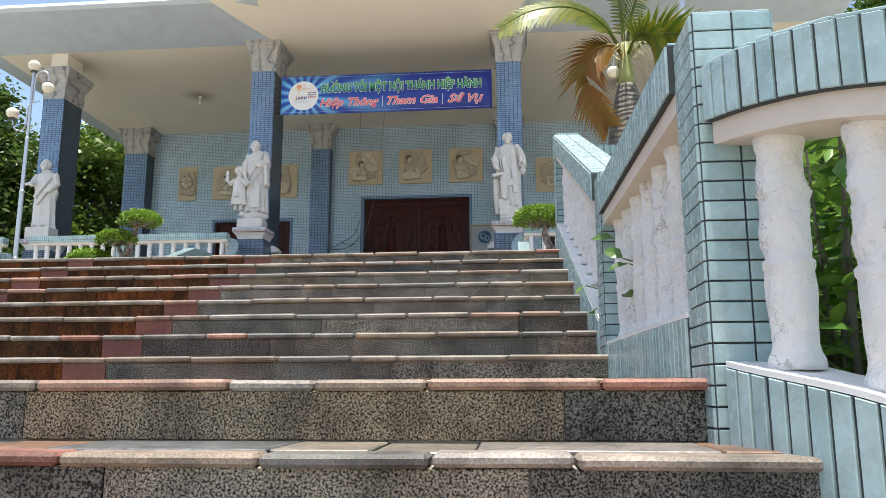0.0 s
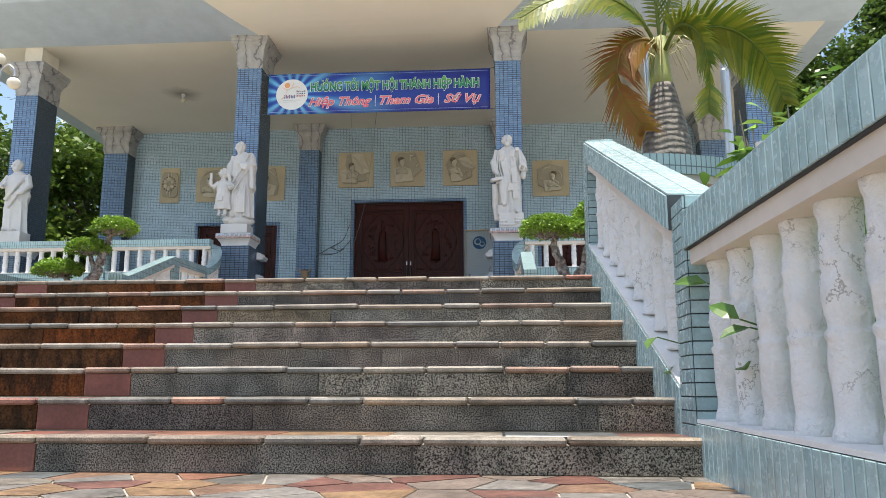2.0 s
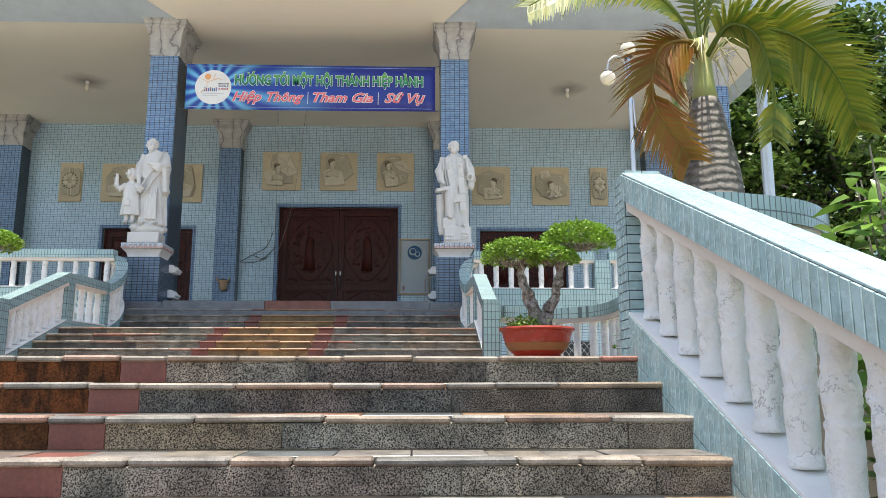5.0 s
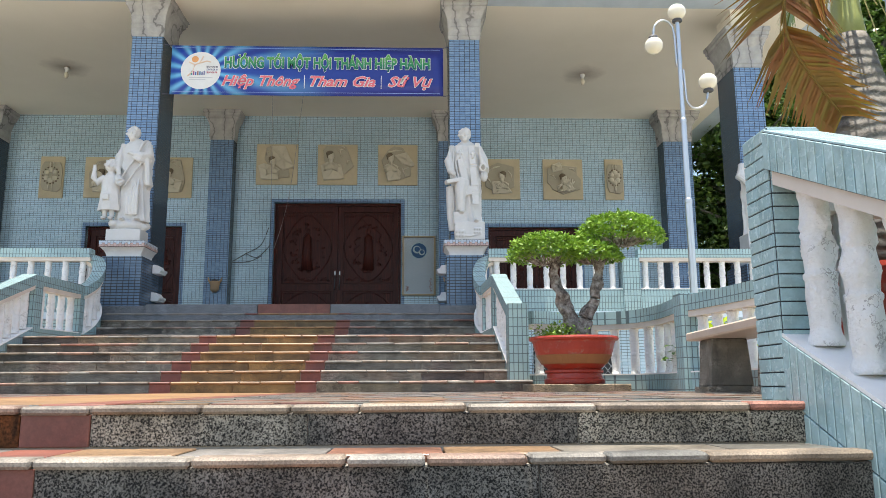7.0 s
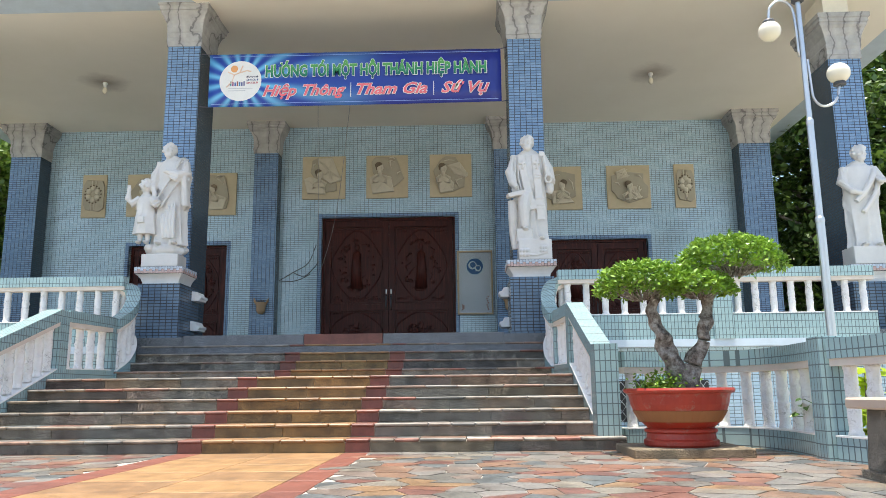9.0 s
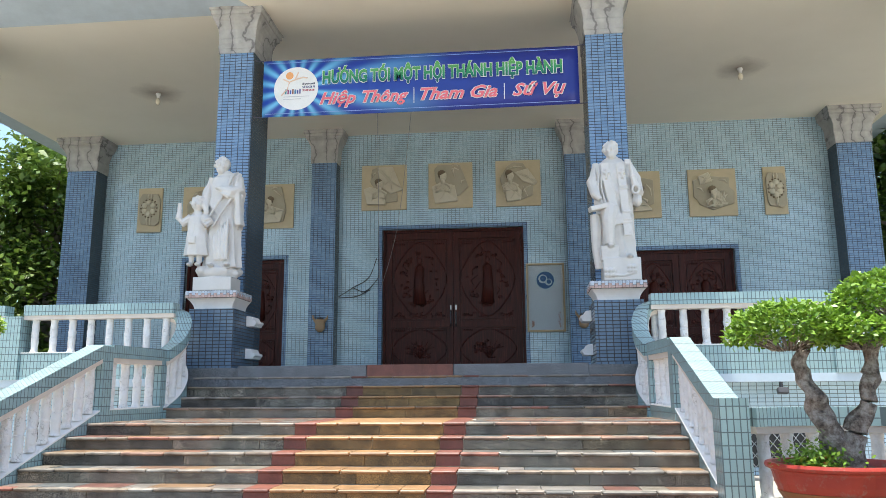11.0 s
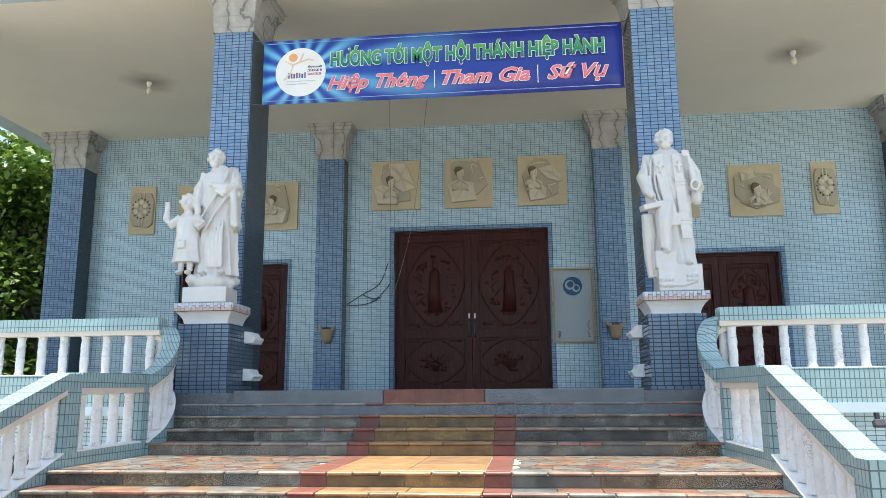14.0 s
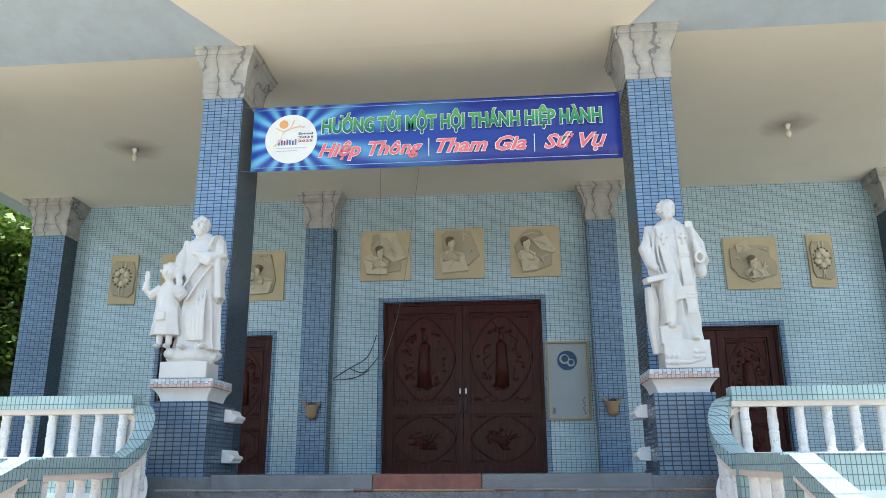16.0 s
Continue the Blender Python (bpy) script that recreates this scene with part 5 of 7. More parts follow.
# ---- doors ----
def door(name, x0, x1, h, y, label):
    d = thing(name, ((x0 + x1) / 2, y, Z_FLOOR - 0.02), label, "door", "", "structure")
    w, hh = (x1 - x0) / 2, h - Z_FLOOR + 0.02
    bm = bmesh.new()
    for a, b, c, e in ((-w, -w + 0.07, 0, hh), (w - 0.07, w, 0, hh), (-w + 0.07, w - 0.07, hh - 0.07, hh)):
        box(bm, a, b, -0.02, 0.12, c, e)
    part("door_frame", bm, M_WOOD, d)
    for s in (-1, 1):
        a, b = (-w + 0.075, -0.006) if s < 0 else (0.006, w - 0.075)
        bm = bmesh.new()
        box(bm, a, b, 0.05, 0.09, 0.01, hh - 0.075)
        leaf = part("door_leaf", bm, M_WOOD, d)
        stile = 0.13
        mid = hh * 0.36
        bm = bmesh.new()
        for p, q, r, t in ((a, a + stile, 0.01, hh - 0.075), (b - stile, b, 0.01, hh - 0.075), (a + stile, b - stile, 0.01, 0.16), (a + stile, b - stile, mid - 0.08, mid + 0.06), (a + stile, b - stile, hh - 0.22, hh - 0.075)):
            box(bm, p, q, 0.01, 0.055, r, t)
        part("stile_frame", bm, M_WOOD, leaf)
        for lo, hi in ((0.16, mid - 0.08), (mid + 0.06, hh - 0.22)):
            p, q = a + stile, b - stile
            bm = bmesh.new()
            for e in (0.0, 0.05):
                for u0, u1, v0, v1 in ((p + e, q - e, lo + e, lo + e + 0.022), (p + e, q - e, hi - e - 0.022, hi - e), (p + e, p + e + 0.022, lo + e + 0.022, hi - e - 0.022), (q - e - 0.022, q - e, lo + e + 0.022, hi - e - 0.022)):
                    box(bm, u0, u1, 0.0 + e * 0.4, 0.055, v0, v1)
            part("panel_moulding", bm, M_WOOD, leaf)
            # carved field: pointed oval, leaf sprays and a raised middle
            bm = bmesh.new()
            cx, cz, rx, rz = (p + q) / 2, (lo + hi) / 2, (q - p) * 0.43, (hi - lo) * 0.41
            pts = []
            for k in range(33):
                g = 2 * math.pi * k / 32
                f = 1 + 0.10 * abs(math.sin(g)) ** 6 + 0.10 * abs(math.cos(g)) ** 6 - 0.05 * abs(math.sin(2 * g))
                pts.append((cx + rx * f * math.cos(g), 0.05, cz + rz * f * math.sin(g)))
            tube(bm, pts, 0.022, 6)
            r = random.Random(int(lo * 100) + s)
            if hi - lo > 1.2:
                tube(bm, [(cx, 0.055, cz - rz * 0.72), (cx + 0.02 * s, 0.045, cz - rz * 0.1), (cx, 0.045, cz + rz * 0.35), (cx, 0.05, cz + rz * 0.46)], [0.17, 0.13, 0.12, 0.04], 10)
                blob(bm, (cx, 0.045, cz + rz * 0.56), (0.07, 0.035, 0.09), 10, 8)
                for k in range(7):
                    tube(bm, [(cx - 0.10 + 0.033 * k, -0.055 + 0.02 * abs(k - 3), cz + 0.1), (cx - 0.15 + 0.05 * k, -0.085 + 0.03 * abs(k - 3), cz - rz * 0.7)], [0.010, 0.016], 5)
                for k in range(40):
                    g = r.uniform(0, 6.28)
                    blob(bm, (cx + rx * r.uniform(0.45, 0.85) * math.cos(g), 0.05, cz + rz * 0.78 * math.sin(g)), (r.uniform(0.02, 0.07), 0.03, r.uniform(0.02, 0.05)), 7, 5)
                for k in range(6):
                    g = r.uniform(0, 6.28)
                    u, v = cx + rx * 0.6 * math.cos(g), cz + rz * 0.6 * math.sin(g)
                    tube(bm, [(u, 0.05, v), (u + r.uniform(-0.12, 0.12), 0.035, v + 0.12), (u + r.uniform(-0.2, 0.2), 0.05, v + r.uniform(0.16, 0.3))], [0.016, 0.014, 0.006], 5)
                for k in range(24):
                    blob(bm, (cx + rx * r.uniform(-1.0, 1.0), 0.05, lo + 0.10 + r.uniform(0, 0.12)), (r.uniform(0.02, 0.05), 0.022, r.uniform(0.015, 0.03)), 6, 5)
            else:
                for k in range(26):
                    g = r.uniform(0, 6.28)
                    f = r.uniform(0, 0.55)
                    blob(bm, (cx + rx * f * math.cos(g), 0.05, cz + rz * f * math.sin(g)), (r.uniform(0.03, 0.08), 0.03, r.uniform(0.02, 0.05)), 7, 5)
                for k in range(8):
                    g = 0.2 + k * 0.4
                    tube(bm, [(cx, 0.05, cz - rz * 0.5), (cx + rx * 0.3 * math.cos(g), 0.04, cz), (cx + rx * 0.62 * math.cos(g), 0.05, cz + rz * 0.5 * math.sin(g))], [0.02, 0.014, 0.006], 5)
            for sx in (-1, 1):
                for sz in (-1, 1):
                    for k in range(5):
                        blob(bm, (cx + sx * ((q - p) * 0.44 - 0.04 - 0.05 * k), 0.05, cz + sz * ((hi - lo) * 0.45 - 0.04)), (0.03, 0.014, 0.022), 6, 4)
            for v in bm.verts:
                v.co.y = 0.052 + (v.co.y - 0.052) * 0.6
            tagged(part("carving", bm, M_WOOD, leaf, "carved relief", smooth=True), kind="stuff")
        bm = bmesh.new()
        hx = b - 0.06 if s < 0 else a + 0.06
        tube(bm, [(hx, 0.0, mid + 0.30), (hx, -0.05, mid + 0.25), (hx, -0.05, mid - 0.02), (hx, 0.0, mid - 0.08)], 0.018, 8)
        part("handle", bm, M_DARKMETAL, leaf, "dark turned handle", smooth=True)
        if h > 6:
            bm = bmesh.new()
            box(bm, hx - 0.018, hx + 0.018, -0.004, 0.012, mid + 0.34, mid + 0.46)
            part("lock_plate", bm, M_METAL, leaf, "bright metal lock plate", bevel=0.003)
    return d


door("door_1", -4.87, -1.27, 6.50, Y_FACE + 0.16, "closed dark red carved wooden double door")
door("door_2", -10.1, -7.43, 5.80, Y_FACE + 0.16, "closed dark red carved wooden side door")
door("door_3", 1.22, 3.84, 5.80, Y_FACE + 0.16, "closed dark red carved wooden side door")


# ---- reliefs on the front ----
M_RELIEF4 = painted("brown stone", (0.18, 0.135, 0.085), 0.8)


def relief(x0, x1, z0, z1, label, slabs, heads, lines, wreath=False):
    """A stone plate with overlapping raised slabs, busts and shallow carving; slabs and heads lie in shares of the plate."""
    o = thing("wall_relief", ((x0 + x1) / 2, Y_FACE, z0), label, "relief", "sandstone reliefs")
    w, h = x1 - x0, z1 - z0
    r = random.Random(int(abs(x0) * 100))

    def at(u, v):
        return (u - 0.5) * w, v * h

    block("backplate", -w / 2, w / 2, -0.05, 0.0, 0, h, M_RELIEF, o, bevel=0.006)
    front = 0.05
    for k, ring in enumerate(slabs):
        bm = bmesh.new()
        front = 0.10 + 0.035 * k
        prism(bm, [at(u, v) for u, v in ring], "y", -front, -0.045)
        part("raised_slab", bm, M_RELIEF3 if k == 0 else M_RELIEF2, o, bevel=0.010)
    cut = bmesh.new()
    for ring in slabs[1:]:
        cu, cv = sum(p[0] for p in ring) / len(ring), sum(p[1] for p in ring) / len(ring)
        for k in range(4):
            a, b = ring[k % len(ring)], ring[(k + 2) % len(ring)]
            pts = [at(cu + (p[0] - cu) * f + 0.02 * k, cv + (p[1] - cv) * f) for p, f in ((a, 0.82), ((cu, cv), 1), (b, 0.7))]
            tube(cut, [(u, -front - 0.002, v) for u, v in pts], [0.008, 0.014, 0.006], 5)
    for u0, v0, u1, v1 in lines:
        a, b = at(u0, v0), at(u1, v1)
        m = ((a[0] + b[0]) / 2 + r.uniform(-0.04, 0.04), (a[1] + b[1]) / 2 + 0.03)
        tube(cut, [(a[0], -0.108, a[1]), (m[0], -0.115, m[1]), (b[0], -0.108, b[1])], [0.012, 0.022, 0.010], 6)
    if wreath:
        for k in range(6):
            g = math.pi * k / 3 + 0.5
            u, v = at(0.5 + 0.20 * math.cos(g), 0.53 + 0.13 * math.sin(g))
            blob(cut, (u, -0.115, v), (0.075, 0.04, 0.075), 9, 7)
        dark = bmesh.new()
        for k in range(16):
            g = math.pi * k / 8
            u, v = at(0.5 + 0.33 * math.cos(g), 0.53 + 0.20 * math.sin(g))
            blob(dark, (u, -0.102, v), (0.028, 0.010, 0.024), 6, 5)
        tagged(part("leaf_ring", dark, M_RELIEF4, o, "dark ring of carved leaves", smooth=True), kind="stuff")
    for u, v, size, turn in heads:
        cx, cz = at(u, v)
        hair, face = bmesh.new(), bmesh.new()
        blob(face, (cx, -front - 0.01, cz), (0.088 * size, 0.05, 0.125 * size), 14, 10)
        blob(face, (cx + 0.05 * turn * size, -front - 0.055, cz - 0.01), (0.016, 0.02, 0.03), 7, 5)
        tube(face, [(cx, -front + 0.01, cz - 0.20 * size), (cx, -front, cz - 0.08 * size)], 0.05 * size, 8)
        part("head", face, M_RELIEF2, o, "plain rounded head shape", smooth=True)
        blob(hair, (cx - 0.03 * turn * size, -front - 0.008, cz + 0.062 * size), (0.100 * size, 0.055, 0.082 * size), 14, 9)
        blob(hair, (cx - 0.075 * turn * size, -front - 0.004, cz + 0.01), (0.035 * size, 0.04, 0.07 * size), 9, 7)
        part("hair", hair, M_RELIEF4, o, "brown cap of hair", smooth=True)
        for sx in (-1, 1):
            tube(cut, [(cx + 0.05 * sx, -front - 0.004, cz - 0.18 * size), (cx + 0.17 * sx * size, -front - 0.012, cz - 0.26 * size), (cx + 0.16 * sx * size, -front - 0.02, cz - 0.38 * size), (cx + 0.03 * sx, -front - 0.03, cz - 0.36 * size)], [0.03, 0.04, 0.035, 0.02], 8)
    tagged(part("carving", cut, M_RELIEF2, o, "shallow carving", smooth=True), kind="stuff")


SQUARE = "square sandstone relief plate"
relief(-5.42, -4.24, 7.01, 8.21, SQUARE + ", a bowed figure",
       [[(0.2, 0.62), (0.24, 0.9), (0.36, 0.95), (0.62, 0.72), (0.8, 0.36), (0.81, 0.18), (0.5, 0.14)], [(0.36, 0.93), (0.70, 0.94), (0.91, 0.42), (0.66, 0.34), (0.45, 0.5)], [(0.06, 0.44), (0.2, 0.5), (0.33, 0.46), (0.52, 0.38), (0.55, 0.1), (0.14, 0.12)]],
       [(0.42, 0.55, 1.0, 1)], [(0.4, 0.75, 0.7, 0.8), (0.55, 0.85, 0.75, 0.6), (0.25, 0.7, 0.32, 0.82)])
relief(-3.67, -2.53, 7.01, 8.21, SQUARE + ", a figure with a candle",
       [[(0.14, 0.85), (0.22, 0.95), (0.72, 0.94), (0.91, 0.45), (0.68, 0.25), (0.3, 0.3), (0.16, 0.6)], [(0.08, 0.46), (0.25, 0.55), (0.38, 0.54), (0.6, 0.48), (0.67, 0.14), (0.16, 0.1)]],
       [(0.34, 0.69, 1.1, 1)], [(0.6, 0.68, 0.6, 0.88), (0.52, 0.84, 0.7, 0.82), (0.55, 0.92, 0.68, 0.9), (0.75, 0.5, 0.82, 0.6)])
relief(-1.94, -0.80, 7.01, 8.21, SQUARE + ", a figure with long hair",
       [[(0.09, 0.6), (0.25, 0.86), (0.4, 0.95), (0.62, 0.92), (0.85, 0.55), (0.82, 0.22), (0.5, 0.1), (0.24, 0.1)], [(0.42, 0.72), (0.72, 0.8), (0.92, 0.5), (0.86, 0.44), (0.6, 0.52)], [(0.2, 0.5), (0.42, 0.48), (0.58, 0.3), (0.55, 0.12), (0.25, 0.08)]],
       [(0.33, 0.64, 1.05, 1)], [(0.25, 0.8, 0.6, 0.84), (0.6, 0.3, 0.78, 0.42), (0.62, 0.4, 0.7, 0.2)])
relief(0.98, 2.16, 6.60, 7.80, SQUARE + ", a figure before a cloth",
       [[(0.12, 0.75), (0.45, 0.9), (0.85, 0.8), (0.85, 0.3), (0.5, 0.12), (0.15, 0.3)], [(0.3, 0.42), (0.6, 0.44), (0.8, 0.15), (0.32, 0.12)]],
       [(0.55, 0.56, 1.0, -1)], [(0.25, 0.7, 0.5, 0.8), (0.7, 0.7, 0.8, 0.45), (0.2, 0.5, 0.3, 0.35)])
relief(2.83, 3.99, 6.60, 7.80, SQUARE + ", a crouched figure with a raised hand",
       [[(0.1, 0.76), (0.4, 0.85), (0.85, 0.8), (0.83, 0.6), (0.95, 0.5), (0.93, 0.25), (0.5, 0.12), (0.22, 0.24), (0.18, 0.35), (0.1, 0.4)], [(0.21, 0.84), (0.42, 0.92), (0.5, 0.72), (0.23, 0.66)], [(0.45, 0.45), (0.62, 0.5), (0.78, 0.22), (0.48, 0.17)]],
       [(0.50, 0.50, 1.0, 1)], [(0.66, 0.3, 0.64, 0.5), (0.68, 0.3, 0.69, 0.52), (0.70, 0.3, 0.74, 0.5), (0.72, 0.3, 0.79, 0.44), (0.15, 0.6, 0.3, 0.5), (0.65, 0.75, 0.8, 0.68)])
relief(-8.40, -7.22, 6.61, 7.80, SQUARE + ", two figures side by side",
       [[(0.1, 0.85), (0.3, 0.95), (0.72, 0.93), (0.80, 0.6), (0.84, 0.4), (0.78, 0.15), (0.06, 0.15)], [(0.08, 0.45), (0.3, 0.55), (0.55, 0.48), (0.80, 0.4), (0.72, 0.13), (0.28, 0.11), (0.06, 0.2)]],
       [(0.27, 0.70, 0.95, 1), (0.47, 0.60, 0.9, -1)], [(0.55, 0.85, 0.72, 0.72), (0.5, 0.88, 0.66, 0.9), (0.2, 0.4, 0.3, 0.3)])
relief(-10.24, -9.06, 6.61, 7.80, SQUARE + ", a figure under an arch",
       [[(0.12, 0.6), (0.3, 0.88), (0.6, 0.93), (0.88, 0.7), (0.86, 0.25), (0.5, 0.1), (0.14, 0.25)], [(0.2, 0.38), (0.42, 0.44), (0.62, 0.36), (0.62, 0.12), (0.24, 0.13)]],
       [(0.40, 0.57, 1.0, -1)], [(0.55, 0.8, 0.75, 0.7), (0.7, 0.6, 0.8, 0.4), (0.25, 0.75, 0.4, 0.84)])
for a, b in ((4.64, 5.18), (-11.49, -10.82)):
    relief(a, b, 6.60, 7.81, "narrow sandstone relief plate with a wreath",
           [[(0.08, 0.75), (0.2, 0.87), (0.85, 0.85), (0.96, 0.7), (0.94, 0.2), (0.75, 0.13), (0.2, 0.18), (0.1, 0.3)]],
           [], [(0.45, 0.85, 0.45, 0.7), (0.58, 0.85, 0.58, 0.7), (0.45, 0.35, 0.45, 0.16), (0.58, 0.35, 0.58, 0.16)], True)


# ---- notice board, wall pots, lights, wires ----
def notice_board():
    o = thing("notice_board", (-0.76, Y_FACE, 3.82), "shallow glazed notice board in a worn gilt frame", "notice board")
    w, h = 0.47, 1.70
    frame_mat = flat("worn gilt wood", (0.40, 0.30, 0.17))
    bm = bmesh.new()
    for a, b, c, d in ((-w, -w + 0.045, 0, h), (w - 0.045, w, 0, h), (-w + 0.045, w - 0.045, 0, 0.045), (-w + 0.045, w - 0.045, h - 0.045, h)):
        box(bm, a, b, -0.09, 0, c, d)
    part("frame", bm, frame_mat, o, bevel=0.004)
    block("backing", -w + 0.045, w - 0.045, -0.03, -0.004, 0.045, h - 0.045, flat("grey-blue board", (0.62, 0.68, 0.72), 0.3), o)
    rim = flat("white rim", (0.75, 0.74, 0.70))
    bm = bmesh.new()
    for a, b, c, d in ((-w + 0.06, -w + 0.075, 0.06, h - 0.06), (w - 0.075, w - 0.06, 0.06, h - 0.06)):
        box(bm, a, b, -0.045, -0.029, c, d)
    part("inner_rim", bm, rim, o)
    blue, pale = flat("emblem blue", (0.03, 0.13, 0.30)), flat("emblem pale", (0.55, 0.68, 0.70))
    for r0, d, mt, cx, cz in ((0.25, 0.034, pale, 0, 1.28), (0.215, 0.037, blue, 0, 1.28), (0.11, 0.040, pale, -0.06, 1.31), (0.075, 0.043, blue, -0.05, 1.32), (0.085, 0.041, pale, 0.08, 1.23), (0.055, 0.044, blue, 0.085, 1.24)):
        bm = bmesh.new()
        prism(bm, [(cx + r0 * math.cos(2 * math.pi * k / 28), cz + r0 * math.sin(2 * math.pi * k / 28)) for k in range(28)], "y", -d, -0.029)
        part("emblem_disc", bm, mt, o, "round blue and white emblem")
    for sx in (-1, 1):
        bm = bmesh.new()
        for k in range(7):
            blob(bm, (sx * (0.34 - 0.018 * (k % 3)), -0.034, 0.14 + 0.055 * k * (1 if sx > 0 else 0.35)), (0.025, 0.005, 0.022), 6, 4)
        tagged(part("ornament", bm, flat("faded red", (0.45, 0.25, 0.20)), o, "faded corner ornament"), kind="stuff")
    g = Nodes("board glass", 0.03)
    g.bsdf.inputs["Transmission Weight"].default_value = 1.0
    g.bsdf.inputs["IOR"].default_value = 1.1
    pane = block("pane", -w + 0.045, w - 0.045, -0.072, -0.068, 0.045, h - 0.045, g.mat, o)
    pane.visible_shadow = False
    for zz in (0.85,):
        block("latch", -w - 0.012, -w + 0.01, -0.10, -0.08, zz, zz + 0.06, M_DARKMETAL, o)


notice_board()
M_TERRA = painted("tan terracotta", (0.42, 0.28, 0.16), 0.8, bump=0.4)
for x in (-6.32, 0.11):
    o = thing("wall_pot", (x, 24.84, 3.86), "small tan terracotta wall pot with dry stems", "wall pot", "wall pots")
    bm = bmesh.new()
    lathe(bm, [(0.05, 0), (0.10, 0.05), (0.12, 0.10), (0.115, 0.18), (0.145, 0.26), (0.15, 0.30), (0.13, 0.30), (0.10, 0.22)], 14, pose(0, -0.10, 0), 0.06)
    part("bowl", bm, M_TERRA, o, smooth=True)
    for s in (-1, 1):
        bm = bmesh.new()
        tube(bm, [(s * 0.10, -0.1, 0.24), (s * 0.17, -0.1, 0.34), (s * 0.19, -0.1, 0.42)], [0.03, 0.03, 0.012], 7)
        part("handle", bm, M_TERRA, o, smooth=True)
    for k in range(3):
        bm = bmesh.new()
        blob(bm, (-0.06 + 0.06 * k, -0.12, 0.31 + 0.02 * (k % 2)), (0.03, 0.03, 0.05), 7, 5)
        part("stem_cluster", bm, M_DARKMETAL, o, "dark dry stems")

for x, y in ((-9.42, 21.87), (3.36, 22.0)):
    o = thing("ceiling_light", (x, y, Z_CEIL), "small white ceiling bulb under a soot mark", "lamp", "ceiling lights")
    bm = bmesh.new()
    lathe(bm, [(0.05, -0.001), (0.06, -0.03), (0.035, -0.08), (0.03, -0.12)], 12)
    part("socket", bm, M_WHITE, o, smooth=True)
    bm = bmesh.new()
    lathe(bm, [(0.03, -0.12), (0.05, -0.17), (0.055, -0.22), (0.035, -0.27), (0.005, -0.285)], 12)
    part("bulb", bm, M_GLOBE, o, smooth=True)

M_WIRE = flat("grey wire", (0.28, 0.28, 0.28))
for pts in ([(-4.6, 23.0, Z_CEIL), (-4.75, 24.0, 7.2), (-4.9, 25.1, 5.0)], [(-3.7, 22.6, Z_CEIL), (-4.3, 24.2, 6.4), (-4.9, 25.15, 4.9)]):
    bm = bmesh.new()
    tube(bm, arc(pts, 6), 0.006, 5)
    tagged(part("wire", bm, M_WIRE, None), "thin grey wire hanging from the ceiling", "wire", "loose wires")
bm = bmesh.new()
for pts in ([(-5.92, 24.95, 4.75), (-5.6, 25.15, 5.0), (-5.2, 25.17, 5.25), (-5.0, 25.18, 5.75)], [(-5.6, 25.15, 5.0), (-5.3, 25.17, 4.9), (-5.02, 25.17, 5.15), (-4.93, 25.15, 5.3)], [(-5.92, 24.95, 4.72), (-5.5, 25.15, 4.78), (-5.15, 25.17, 4.95)]):
    tube(bm, arc(pts, 5), 0.012, 5)
tagged(part("dry_twig", bm, M_DARKMETAL, None), "thin dry twigs leaning on the tiled wall", "twigs")



# ---- paving and slabs of terrace and landings ----
def on_terrace(x, y):
    return -8.3 < x < 2.3 and 6.6 < y < 13.2 and not (-3.86 < x < -1.98)


# ---- lamp posts ----
def lamp_post(x, y, turn):
    o = thing("lamp_post", (x, y, Z_TERR - 0.02), "galvanised lamp post with three round white globes", "street lamp", "terrace lamp posts", "", turn)
    bm = bmesh.new()
    lathe(bm, [(0.08, 0), (0.08, 0.02), (0.05, 0.05), (0.045, 0.9), (0.048, 0.9), (0.048, 0.93), (0.038, 0.95), (0.037, 2.0), (0.040, 2.01), (0.040, 2.04), (0.031, 2.06), (0.030, 2.9), (0.033, 2.91), (0.033, 2.94), (0.024, 2.96), (0.022, 4.1)], 16)
    part("pole", bm, M_METAL, o, "slim stepped pole", smooth=False)

    def globe(c, r, up, label):
        b = bmesh.new()
        blob(b, c, (r, r, r * 0.94), 20, 14)
        g = part("globe", b, M_GLOBE, o, label, smooth=True)
        b = bmesh.new()
        lathe(b, [(0.04, -0.025), (0.055, -0.018), (0.055, 0.0), (0.04, 0.018)], 14, Matrix.Translation((c[0], c[1], c[2] - r * up * 0.95)))
        part("collar", b, M_DARKMETAL, g, "dark metal collar")

    globe((0, 0, 4.20), 0.10, 1, "milk glass globe")
    for pts, c, up in (([(-0.035, 0, 3.55), (-0.045, 0, 3.95), (-0.09, 0, 4.07), (-0.18, 0, 4.10), (-0.26, 0, 4.03), (-0.28, 0, 3.90)], (-0.28, 0, 3.80), -1),
                       ([(0.035, 0, 3.52), (0.045, 0, 3.30), (0.06, 0, 3.14), (0.14, 0, 3.07), (0.25, 0, 3.12), (0.30, 0, 3.28)], (0.30, 0, 3.38), 1)):
        bm = bmesh.new()
        tube(bm, arc(pts, 5), 0.012, 8)
        part("arm", bm, M_METAL, o, "curved chrome arm", smooth=True)
        globe(c, 0.10, up, "milk glass globe")
    return o


